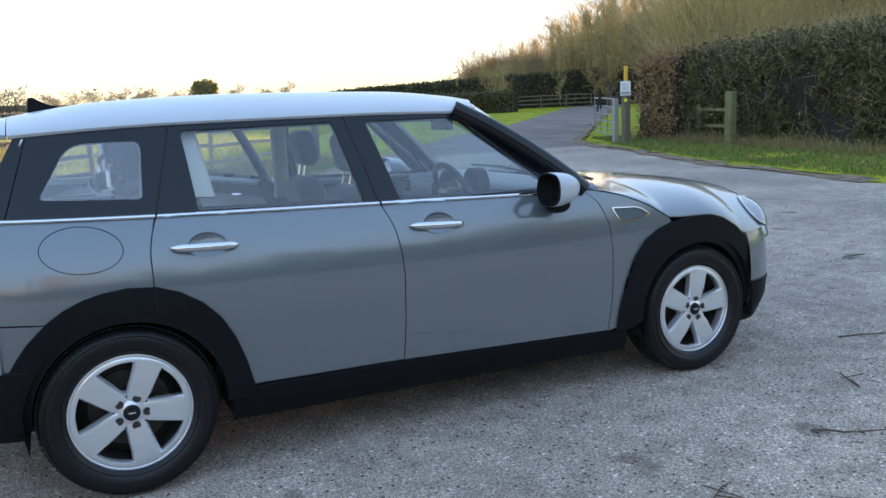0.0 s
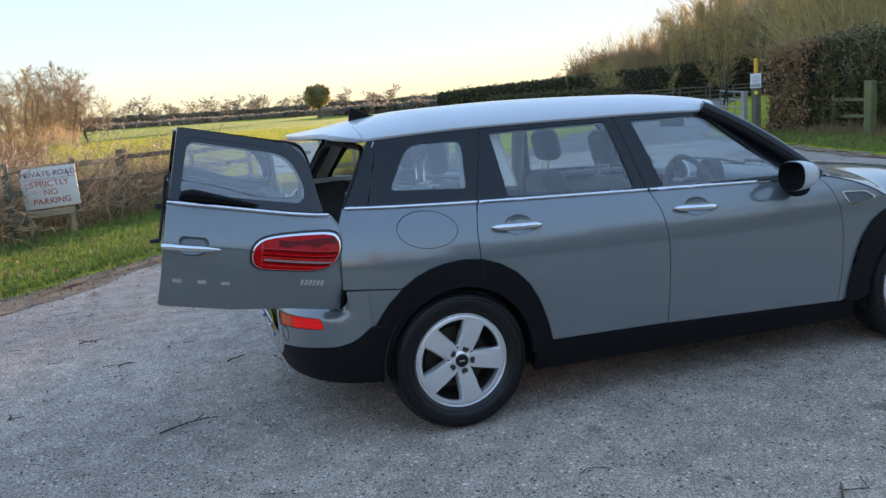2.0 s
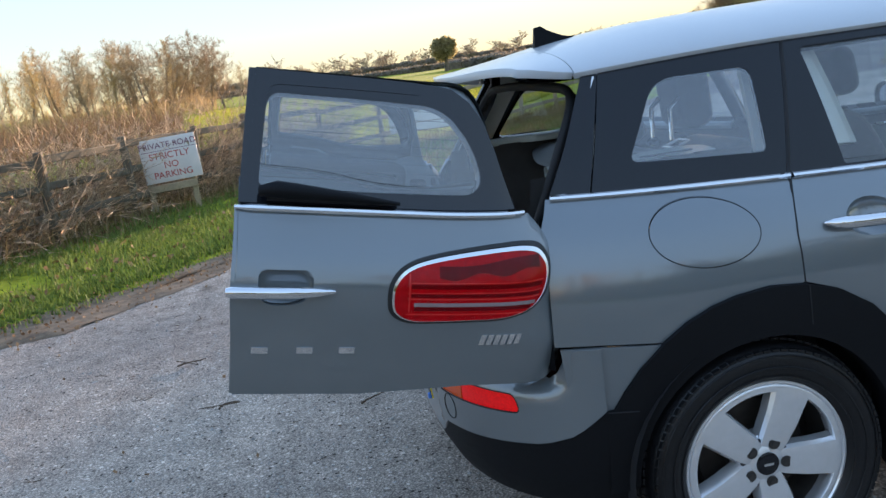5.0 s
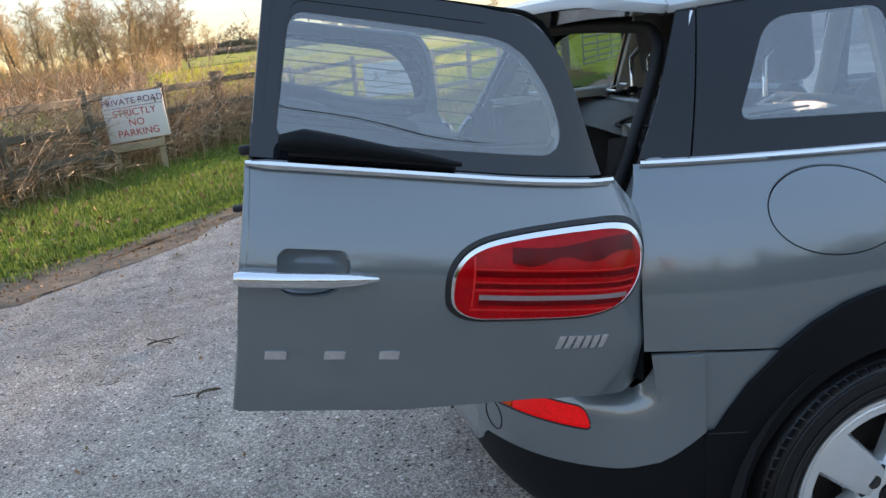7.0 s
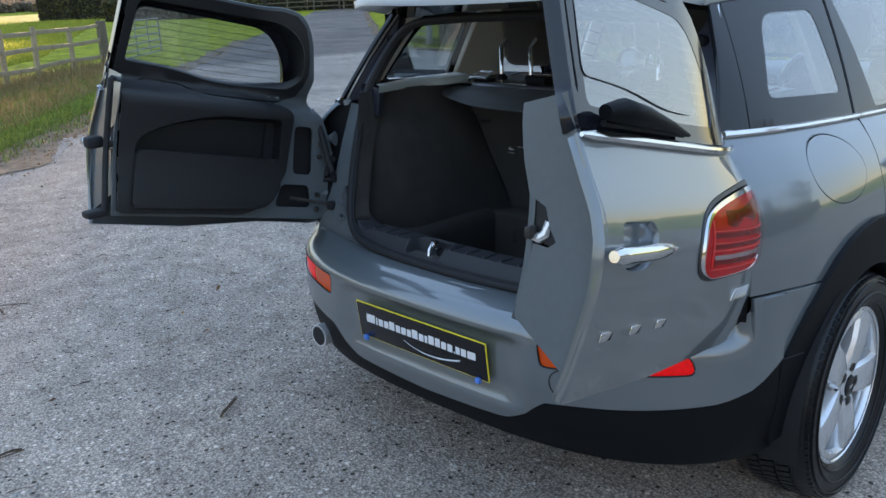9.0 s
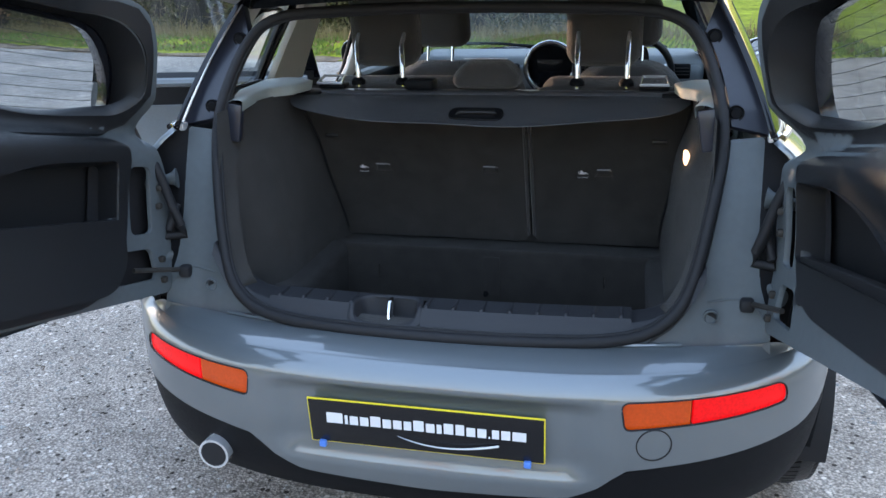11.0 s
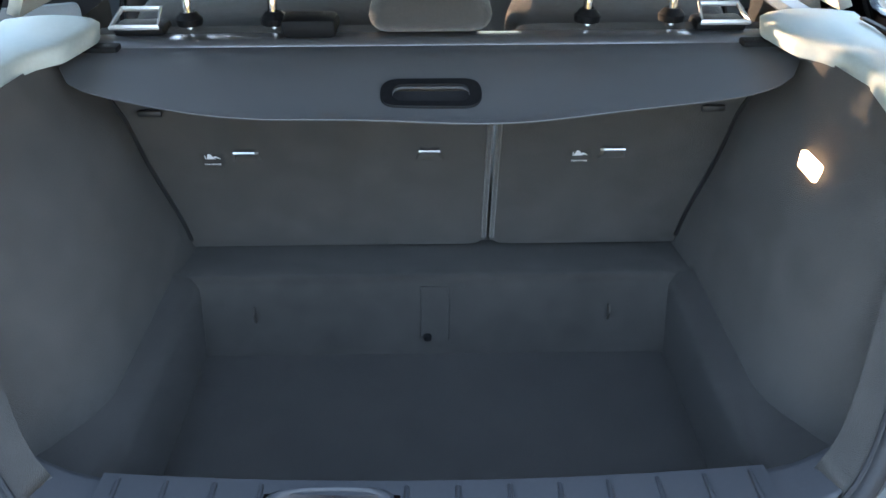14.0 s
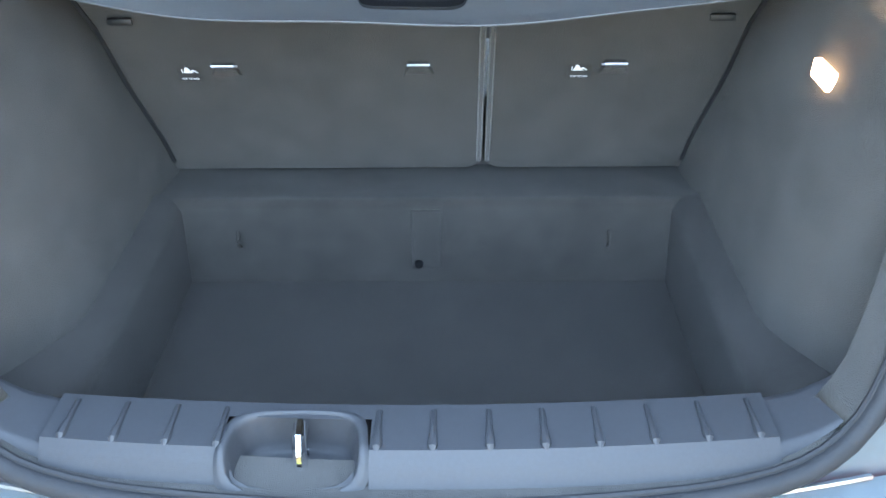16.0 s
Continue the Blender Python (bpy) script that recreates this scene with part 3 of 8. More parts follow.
def bonnet_map(x, q):
    """q from -1 (right edge) over the crown to 1 (left edge)."""
    a = abs(q)
    ze = bon_e(x)
    we = half_width(x, ze) if x < 3.2 else half_width(3.2, ze) * math.sqrt(max(0.02, 1 - ((x - 3.2) / 0.30) ** 2))
    t = a ** 1.0
    y = we * abs(math.sin(min(1, t) * math.pi / 2)) ** 0.8
    z = ze + (bon_c(x) - ze) * max(0, 1 - (y / we) ** 3.4) ** 0.62
    return (x, math.copysign(y, q), z)


loop = [(2.06 + 0.30 * (1 - abs(q)) ** 0.7, q) for q in np.linspace(-1, 1, 30)] + [(x, 1) for x in np.linspace(2.1, 3.40, 30)] + [(3.42, q) for q in np.linspace(1, -1, 30)] + [(x, -1) for x in np.linspace(3.40, 2.1, 30)]
panel("bonnet", loop, bonnet_map, PAINT, CAR, sgn=1, step=0.035, depth=0.01)
# black scuttle with wipers between screen and bonnet
sheet("scuttle", lambda a, b: (2.05 + 0.30 * (1 - abs(2 * a - 1) ** 2.2) + 0.10 * b - 0.04, (2 * a - 1) * 0.80, 0.948 + 0.006 * b), 24, 3, PLASTIC, CAR)
for y0, y1 in ((-0.55, -0.05), (0.05, 0.62)):
    part("front_wiper", tube([(2.30, y0, 0.98), (2.27, (y0 + y1) / 2, 1.005), (2.22, y1, 1.01)], 0.008), PLASTIC, CAR)


def front_plan(a, r=0.0):
    """Front bumper plan: a from -1 (right) to 1 (left)."""
    y = 0.885 * math.sin(a * math.pi / 2) if abs(a) < 1 else math.copysign(0.885, a)
    x = 3.05 + 0.42 * max(0, 1 - (abs(y) / 0.885) ** 3) ** 0.55
    return x - r, y * (1 - r * 0.6)


def front_bumper(s, t):
    a = 2 * s - 1
    z = 0.20 + 0.47 * t
    r = interp(z, [(0.2, 0.06), (0.3, 0.015), (0.45, 0.0), (0.6, 0.01), (0.67, 0.03)])
    x, y = front_plan(a, r)
    return (x, y, z)


fb = sheet("front_bumper", front_bumper, 48, 10, PAINT, CAR)
sheet("bumper_lower", lambda s, t: tuple(c + d for c, d in zip(front_bumper(s, t * 0.45), ((0.006, 0, 0) if abs(2 * s - 1) < 0.8 else (0, 0.008 * (1 if s > 0.5 else -1), 0)))), 48, 6, PLASTIC, fb)
for s in (-1, 1):
    # oval headlamp set in the bonnet's shoulder
    def lamp(u, v, s=s):
        x, q = 3.265 + u, 0.66 + v
        p = Vector(bonnet_map(x, s * q))
        n = Vector((0.35, s * 0.6, 0.5)).normalized()
        return tuple(p + n * (0.008 + 0.02 * max(0, 1 - (u / 0.105) ** 2 - (v / 0.17) ** 2)))
    ring = ellipse(0, 0, 0.105, 0.17)
    hl = panel("headlamp", ring, lamp, CLEARLENS, CAR, sgn=s, step=0.02, depth=0.015, label="clear headlamp with chrome ring")
    part("headlamp_ring", tube([lamp(*p) for p in ellipse(0, 0, 0.109, 0.175)], 0.003, closed=True), CHROME, hl)

# door mirrors: white cap, black housing with a recessed glass facing rearwards
for s, own in ((-1, right_doors[1]), (1, left_doors[1])):
    def shell(a, b, s=s):
        t = 6.2832 * a
        prof = ((0.0, 0.93), (0.03, 0.985), (0.09, 1.0), (0.30, 0.97), (0.55, 0.86), (0.80, 0.60), (0.95, 0.30), (1.0, 0.02))
        f = b * (len(prof) - 1)
        i = min(len(prof) - 2, int(f))
        q = f - i
        x = prof[i][0] + (prof[i + 1][0] - prof[i][0]) * q
        r = prof[i][1] + (prof[i + 1][1] - prof[i][1]) * q
        cy, cz = math.cos(t), math.sin(t)
        k = (abs(cy) ** 2.6 + abs(cz) ** 2.6) ** (-1 / 2.6)
        return (1.775 + 0.155 * x, s * (0.955 + 0.098 * r * k * cy), 0.995 + 0.076 * r * k * cz + 0.006 * cy)
    mr = sheet("door_mirror", lambda a, b, f=shell: f(a, 0.10 + 0.90 * b), 36, 14, WHITE, own, "white door mirror cap")
    sheet("mirror_housing", lambda a, b, f=shell: f(a, 0.105 * b), 36, 5, BLACK, mr)

    def recess(a, b, f=shell):
        p = f(a, 0.0)
        c = (0.0, s * 0.955, 0.995)
        r = 1 - 0.16 * b
        return (p[0] + 0.045 * b - s * 0.30 * b * (p[1] - c[1]), c[1] + (p[1] - c[1]) * r, c[2] + (p[2] - c[2]) * r)
    sheet("mirror_recess", recess, 36, 3, PLASTIC, mr)
    bm = bmesh.new()
    bm.faces.new([bm.verts.new(recess(a, 0.98)) for a in np.linspace(0, 1, 37)[:-1]])
    part("mirror_glass", bm, CHROME, mr)
    part("mirror_foot", tube([(1.90, s * 0.81, 0.925), (1.86, s * 0.88, 0.918), (1.84, s * 0.93, 0.915), (1.835, s * 0.955, 0.925)], [0.045, 0.045, 0.055, 0.05], n=14, flat=0.55), PLASTIC, mr)

# ---- rear bumper ----
_plan = []
for i in range(401):
    y = 0.878 * math.sin(i / 400 * math.pi / 2)
    _plan.append((-0.30 - 0.465 * max(0, 1 - (y / 0.878) ** 3) ** 0.5, y))
_arc = [0.0]
for a, b in zip(_plan, _plan[1:]):
    _arc.append(_arc[-1] + math.dist(a, b))


def plan_at(a):
    """Point and outward normal of the bumper's plan at signed arc length a (positive to the left)."""
    k = abs(a)
    i = min(len(_arc) - 2, max(0, int(np.searchsorted(_arc, k)) - 1))
    f = (k - _arc[i]) / max(1e-9, _arc[i + 1] - _arc[i])
    x = _plan[i][0] + (_plan[i + 1][0] - _plan[i][0]) * f
    y = _plan[i][1] + (_plan[i + 1][1] - _plan[i][1]) * f
    i0, i1 = max(0, i - 3), min(len(_plan) - 1, i + 4)
    tx, ty = _plan[i1][0] - _plan[i0][0], _plan[i1][1] - _plan[i0][1]
    L = math.hypot(tx, ty)
    nx, ny = -ty / L, tx / L
    sg = 1 if a >= 0 else -1
    return x, sg * y, nx, sg * ny


A_END = _arc[-1]
a_of_y = lambda y: math.copysign(interp(abs(y), [(_plan[i][1], _arc[i]) for i in range(0, 401, 4)]), y)
A_CORNER = interp(0.815, [(_plan[i][1], _arc[i]) for i in range(0, 401, 4)])
bump_in = spline([(0.20, 0.09), (0.25, 0.05), (0.31, 0.022), (0.38, 0.008), (0.46, 0.0), (0.55, 0.0), (0.575, 0.006), (0.592, 0.018), (0.603, 0.034), (0.609, 0.05)])


def bumper_map(a, z, off=0.0):
    x, y, nx, ny = plan_at(a)
    g = sstep(A_CORNER - 0.05, A_CORNER + 0.06, abs(a))
    r = bump_in(min(z, 0.609))
    if z > 0.5:
        r = r * (1 - g)
    # recess around the number plate
    c = (1 - sstep(0.30, 0.385, abs(a))) * sstep(0.355, 0.40, z) * (1 - sstep(0.535, 0.565, z))
    r += 0.022 * c
    return (x - nx * (r - off), y - ny * (r - off), z)


def paint_low(a):
    return interp(abs(a), [(0, 0.305), (0.30, 0.318), (0.36, 0.345), (0.42, 0.398), (0.5, 0.408), (0.62, 0.42), (0.85, 0.445), (0.93, 0.470), (0.97, 0.497), (1.01, 0.532), (1.3, 0.56)])


def bump_top(a):
    return 0.607 + 0.085 * sstep(A_CORNER - 0.02, A_CORNER + 0.05, abs(a))


aa = np.linspace(-A_END + 0.10, A_END - 0.10, 70)
FOG_R = fillet([(a_of_y(-0.405), 0.560, 0.02), (a_of_y(-0.738), 0.568, 0.025), (a_of_y(-0.748), 0.520, 0.02), (a_of_y(-0.415), 0.497, 0.015)])
FOG_L = [(-a, z) for a, z in FOG_R]
loop = [(a, bump_top(a)) for a in aa] + [(a, paint_low(a)) for a in aa[::-1]]
bumper = panel("rear_bumper", loop, bumper_map, PAINT, CAR, [FOG_R, FOG_L], sgn=-1, step=0.025, depth=0.01)
lo = np.linspace(-A_END + 0.06, A_END - 0.06, 60)
loop = [(a, paint_low(a) - 0.003) for a in lo] + [(a, 0.245 + 0.02 * abs(a)) for a in lo[::-1]]
panel("bumper_lower", loop, lambda a, z: bumper_map(a, z, -0.004), PLASTIC, bumper, sgn=-1, step=0.035, depth=0.05)
# side pieces joining bumper and wheel arch
for s in (-1, 1):
    loop = [(-0.488, 0.694), (-0.40, 0.692), (-0.30, 0.684), (-0.252, 0.681)] + [p for p in REAR_OUT if p[0] < -0.26][::-1] + [(-0.405, 0.534), (-0.43, 0.505), (-0.47, 0.476)]
    panel("bumper_side", loop, side_map(s, 0.002), PAINT, bumper, sgn=-s, step=0.025)
    FOG = FOG_R if s < 0 else FOG_L
    a0, a1 = a_of_y(s * 0.405), a_of_y(s * 0.775)
    am = a_of_y(s * 0.55)
    red = [p for p in dense(FOG, 0.006) if (abs(p[0]) >= abs(am))]
    amb = [p for p in dense(FOG, 0.006) if (abs(p[0]) <= abs(am))]
    f = lambda a, z: bumper_map(a, z, -0.005)
    rl = panel("rear_fog_lamp", red, f, REDGLOW, bumper, sgn=-1, step=0.02, depth=0.01, label="red bumper lamp")
    part("lamp_gasket", tube([bumper_map(a, z, -0.001) for a, z in dense(FOG, 0.012)], 0.0020, closed=True, n=6), RUBBER, rl)
    panel("indicator_lens", amb, f, AMBER, rl, sgn=-1, step=0.02, depth=0.01, label="amber indicator lens")

# number plate with its frame
bx = -0.745 - 0.004
pl = part("number_plate", rbox((0.004, 0.52, 0.115), (bx - 0.0045, 0.003, 0.463), 0.006, rot=Matrix.Rotation(radians(-6), 3, "Y")), YELLOW, bumper, "black trade number plate with a yellow edge")
part("plate_face", rbox((0.004, 0.515, 0.110), (bx - 0.0055, 0.003, 0.4625), 0.002, rot=Matrix.Rotation(radians(-6), 3, "Y")), PLATE, pl)
fm = face_matrix((bx - 0.0095, 0.0, 0.470), (0, -1, 0), (0.1, 0, 1))
yb = 0.222
for wd, hh in ((0.040, 0.036), (0.010, 0.028), (0.022, 0.026), (0.022, 0.026), (0.026, 0.036), (0.022, 0.026), (0.022, 0.026), (0.020, 0.026), (0.026, 0.036), (0.022, 0.026), (0.014, 0.026), (0.024, 0.036), (0.022, 0.036), (0.022, 0.026), (0.022, 0.026), (0.006, 0.007), (0.018, 0.026), (0.022, 0.026), (0.032, 0.026)):
    part("plate_bar", rbox((0.0012, wd - 0.003, hh * 0.85), (bx - 0.0086 - 0.1 * (hh / 2 - 0.010), yb - wd / 2, 0.458 + hh / 2), 0.0004, 1), TEXT, pl)
    yb -= wd + 0.0015
sw = [(bx - 0.010, 0.06 - 0.22 * q, 0.444 - 0.018 * 4 * q * (1 - q) * (1.15 - 0.3 * q)) for q in np.linspace(0, 1, 16)]
part("plate_swoosh", tube(sw, [0.0006 + 0.002 * q for q in np.linspace(0, 1, 16)], n=6), TEXT, pl)
for y in (0.235, -0.22):
    part("plate_clip", rbox((0.012, 0.016, 0.016), (bx - 0.004, y, 0.404), 0.003), BLUE, pl, "blue plastic plate clip")
# tow eye cap and exhaust
ring = [bumper_map(a_of_y(-0.475) + 0.036 * math.cos(t), 0.463 + 0.036 * math.sin(t), 0.0005) for t in np.linspace(0, 6.2832, 33)[:-1]]
part("tow_cap", tube(ring, 0.0016, closed=True, n=6), RUBBER, bumper)
bm = tube([(-0.50, 0.53, 0.318), (-0.72, 0.53, 0.318)], 0.038, n=24)
ex = part("exhaust_pipe", bm, ALLOY, CAR, "chrome exhaust tailpipe")
bm = bmesh.new()
bm.faces.new([bm.verts.new((-0.7205, 0.53 + 0.032 * math.cos(t), 0.318 + 0.032 * math.sin(t))) for t in np.linspace(0, 6.2832, 25)[:-1]])
part("exhaust_bore", bm, RUBBER, ex)

# ---- tail opening: jambs, seal, ledge ----
jamb_x = spline([(0.56, -0.582), (0.68, -0.537), (0.9, -0.455), (1.04, -0.395), (1.086, -0.375), (1.24, -0.287), (1.36, -0.215)])


def jamb_map(y, z):
    return (jamb_x(z) - (0.03 + 0.045 * (1 - sstep(0.62, 0.80, z))) * max(0, 1 - (y / 0.60) ** 2), y, z)


HALF = [(0.0, 0.628), (0.20, 0.628), (0.36, 0.630), (0.46, 0.645), (0.525, 0.695), (0.555, 0.78), (0.578, 0.90), (0.596, 1.02), (0.590, 1.10), (0.556, 1.21), (0.515, 1.275), (0.44, 1.302), (0.2, 1.312), (0.0, 1.314)]
OPEN = HALF + [(-y, z) for y, z in HALF[1:-1]][::-1]
OPEN = fillet([(y, z, 0.05) for y, z in OPEN], 3)


def grown(loop, k):
    """The loop moved outwards by k."""
    out = []
    n = len(loop)
    for i in range(n):
        a, b = Vector(loop[i - 1]), Vector(loop[(i + 1) % n])
        t = (b - a).normalized()
        out.append((loop[i][0] + t.y * k, loop[i][1] - t.x * k))
    return out


ccw = sum(a[0] * b[1] - b[0] * a[1] for a, b in zip(OPEN, OPEN[1:] + OPEN[:1])) > 0
KS = 1 if ccw else -1
for s in (-1, 1):
    # painted lower pillar face
    edge = [p for p in grown(OPEN, 0.014 * KS) if p[1] <= 1.038 and s * p[0] > 0.30]
    edge.sort(key=lambda p: (p[1], abs(p[0])))
    outer = [(s * 0.672, 1.038), (s * 0.680, 1.026), (s * 0.679, 0.98), (s * 0.674, 0.85), (s * 0.680, 0.745), (s * 0.692, 0.705), (s * 0.704, 0.660), (s * 0.706, 0.610), (s * 0.45, 0.595), (s * 0.33, 0.595)]
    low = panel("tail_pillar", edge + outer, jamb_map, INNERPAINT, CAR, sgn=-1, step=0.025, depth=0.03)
    edge = [p for p in grown(OPEN, 0.014 * KS) if 1.042 <= p[1] <= 1.27 and s * p[0] > 0.4]
    edge.sort(key=lambda p: p[1])
    outer = [(s * 0.575, 1.325), (s * 0.64, 1.20), (s * 0.685, 1.08), (s * 0.695, 1.042)]
    panel("tail_pillar_cover", edge + outer, lambda y, z: tuple(a + b for a, b in zip(jamb_map(y, z), (-0.003, 0, 0))), mat("pillar_black", (0.02, 0.023, 0.035), 0.35, 0, 0.1, 60, coat=0.3) if s < 0 else bpy.data.materials["pillar_black"], CAR, sgn=-1, step=0.025, depth=0.03)
    # side closing strip between pillar face and outer skin
    def flank(a, b, s=s):
        z = 0.64 + 0.40 * b
        x0, x1 = jamb_x(z), -0.441 - 0.06 * (1 - sstep(0.8, 1.04, z))
        y0 = interp(z, [(0.64, 0.702), (0.70, 0.691), (0.75, 0.678), (0.85, 0.672), (1.04, 0.677)])
        y1 = half_width(x1, z) - 0.004
        return (x0 + (x1 - x0) * a, s * (y0 + (y1 - y0) * a), z)
    sheet("hinge_well", flank, 4, 10, PLASTIC, CAR)
    def flank_up(a, b, s=s):
        z = 1.04 + 0.29 * b
        x1 = interp(z, [(1.04, -0.437), (1.16, -0.371), (1.27, -0.314), (1.335, -0.278)])
        y0 = interp(z, [(1.04, 0.693), (1.2, 0.637), (1.33, 0.572)])
        return (jamb_x(z) + (x1 - jamb_x(z)) * a, s * (y0 + (half_width(x1, z) - 0.004 - y0) * a), z)
    sheet("pillar_edge", flank_up, 3, 10, BLACK, CAR)
    part("pillar_strip", tube([flank_up(0.25, q) for q in np.linspace(0.02, 0.97, 12)], 0.0048, n=8), ALLOY, CAR, "bright strip down the tail pillar")
    part("strip_clip", rbox((0.03, 0.03, 0.022), flank_up(0.25, 0.0), 0.006), ALLOY, CAR)
    for (yy, zz), r in (((0.615, 1.086), 0.017), ((0.565, 1.24), 0.017)):
        p = jamb_map(s * yy, zz)
        bm = lathe([(0.0, -0.006), (r * 0.6, -0.006), (r * 0.75, -0.002), (r, -0.004), (r, 0.006)], 20)
        part("pillar_plug", bm, PLASTIC, CAR).matrix_local = Matrix.Translation((p[0] - 0.006, p[1], p[2])) @ pose(0, 0, 0, 0, 20, -90)
    p = jamb_map(s * 0.583, 0.678)
    hub_m = Matrix.Translation((p[0] - 0.003, p[1], p[2])) @ pose(0, 0, 0, 0, 20, -90)
    rg_ = part("pillar_boss", lathe([(0.0165, 0.004), (0.0160, -0.003), (0.0135, -0.004), (0.0110, -0.001), (0.0105, 0.006)], 24), INNERPAINT, low)
    rg_.matrix_local = hub_m
    # no hole is cut: a dark disc takes the place of its shade
    part("boss_hole", lathe([(0.0, 0.003), (0.0108, 0.003), (0.011, 0.006)], 20), RUBBER, low).matrix_local = hub_m
for s in (-1, 1):
    seam = [(s * 0.700, 0.668), (s * 0.672, 0.700), (s * 0.650, 0.715), (s * 0.62, 0.714), (s * 0.575, 0.706)]
    part("pillar_seam", tube([tuple(a + b for a, b in zip(jamb_map(*p), (0.0005, 0, 0))) for p in seam], 0.0028, n=6), INNERPAINT, CAR)
part("tail_seal", tube([(x - 0.016, y, z) for x, y, z in [jamb_map(*p) for p in dense(grown(OPEN, -0.003 * KS), 0.03)]], 0.0125, closed=True, n=12, up=(1, 0, 0)), RUBBER, CAR, "black rubber door seal")
lip_ = [jamb_map(*p) for p in dense(grown(OPEN, -0.014 * KS), 0.03)]
part("seal_lip", tube([(x - 0.012, y, z) for x, y, z in lip_], 0.0045, closed=True, n=8, up=(1, 0, 0)), RUBBER, CAR)
# inward return behind the seal
inner_ring = [jamb_map(*p) for p in dense(grown(OPEN, -0.012 * KS), 0.03)]
V = [(x - 0.01, y, z) for x, y, z in inner_ring] + [(x + 0.05 - 0.038 * sstep(1.06, 1.12, z), y * (0.985 + 0.012 * sstep(1.06, 1.12, z)), z) for x, y, z in inner_ring]
k = len(inner_ring)
mesh_ob("seal_return", V, [(i, (i + 1) % k, k + (i + 1) % k, k + i) for i in range(k)], CARPET, CAR)
# header above the opening, under the spoiler
sheet("tail_header", lambda a, b: (-0.30 + 0.075 * b - 0.09 * (1 - (2 * a - 1) ** 2) * (1 - b), (2 * a - 1) * 0.565, 1.338 + 0.022 * (1 - (2 * a - 1) ** 2) - 0.030 * b), 20, 3, BLACK, CAR)


# painted ledge between seal and bumper
def ledge(a, b):
    y = (2 * a - 1) * 0.80
    aa_ = a_of_y(y)
    o = bumper_map(aa_, 0.606)
    iy = y * 0.86
    ix = jamb_map(max(-0.66, min(0.66, iy)), 0.612)[0] - 0.006
    e = sstep(0.6, 0.72, abs(iy))
    return (o[0] + (ix - o[0]) * b, o[1] + (iy - o[1]) * b, 0.606 + (0.018 + 0.016 * e) * b + 0.006 * math.sin(b * math.pi))


sheet("bumper_ledge", ledge, 48, 10, PAINT, bumper)
tubepts = [tuple(c + d for c, d in zip(ledge(a, 0.985), (0, 0, 0.004))) for a in np.linspace(0.12, 0.88, 30)]
part("ledge_lip", tube(tubepts, 0.004, n=6), PAINT, bumper)

# ---- tail doors, hung on raked hinges ----
dz_n = spline([(0.55, 0.160), (0.627, 0.174), (0.7, 0.180), (0.8, 0.180), (0.88, 0.168), (0.93, 0.145), (0.98, 0.104), (1.03, 0.062), (1.05, 0.047), (1.302, -0.108), (1.40, -0.170)])
du_e = spline([(-0.06, 0.165), (-0.04, 0.125), (-0.02, 0.085), (0, 0.06), (0.03, 0.04), (0.07, 0.022), (0.15, 0.008), (0.3, 0.0), (0.9, 0.0)])
RAKE = radians(12)


def door_n(u, z):
    return dz_n(z) - du_e(u) * (1 + 1.0 * sstep(0.96, 1.06, z) - 0.55 * sstep(0.86, 0.74, z))


def door_place(s, degrees):
    th = radians(degrees)
    ax = Vector((math.sin(RAKE), 0, math.cos(RAKE)))
    R = Matrix.Rotation(th, 3, ax)

    def at(u, z, n):
        p = R @ Vector((-n, u, z - 0.85)) + Vector((-0.5, -0.698, 0.85))
        return (p.x, p.y if s < 0 else -p.y, p.z)

    return at


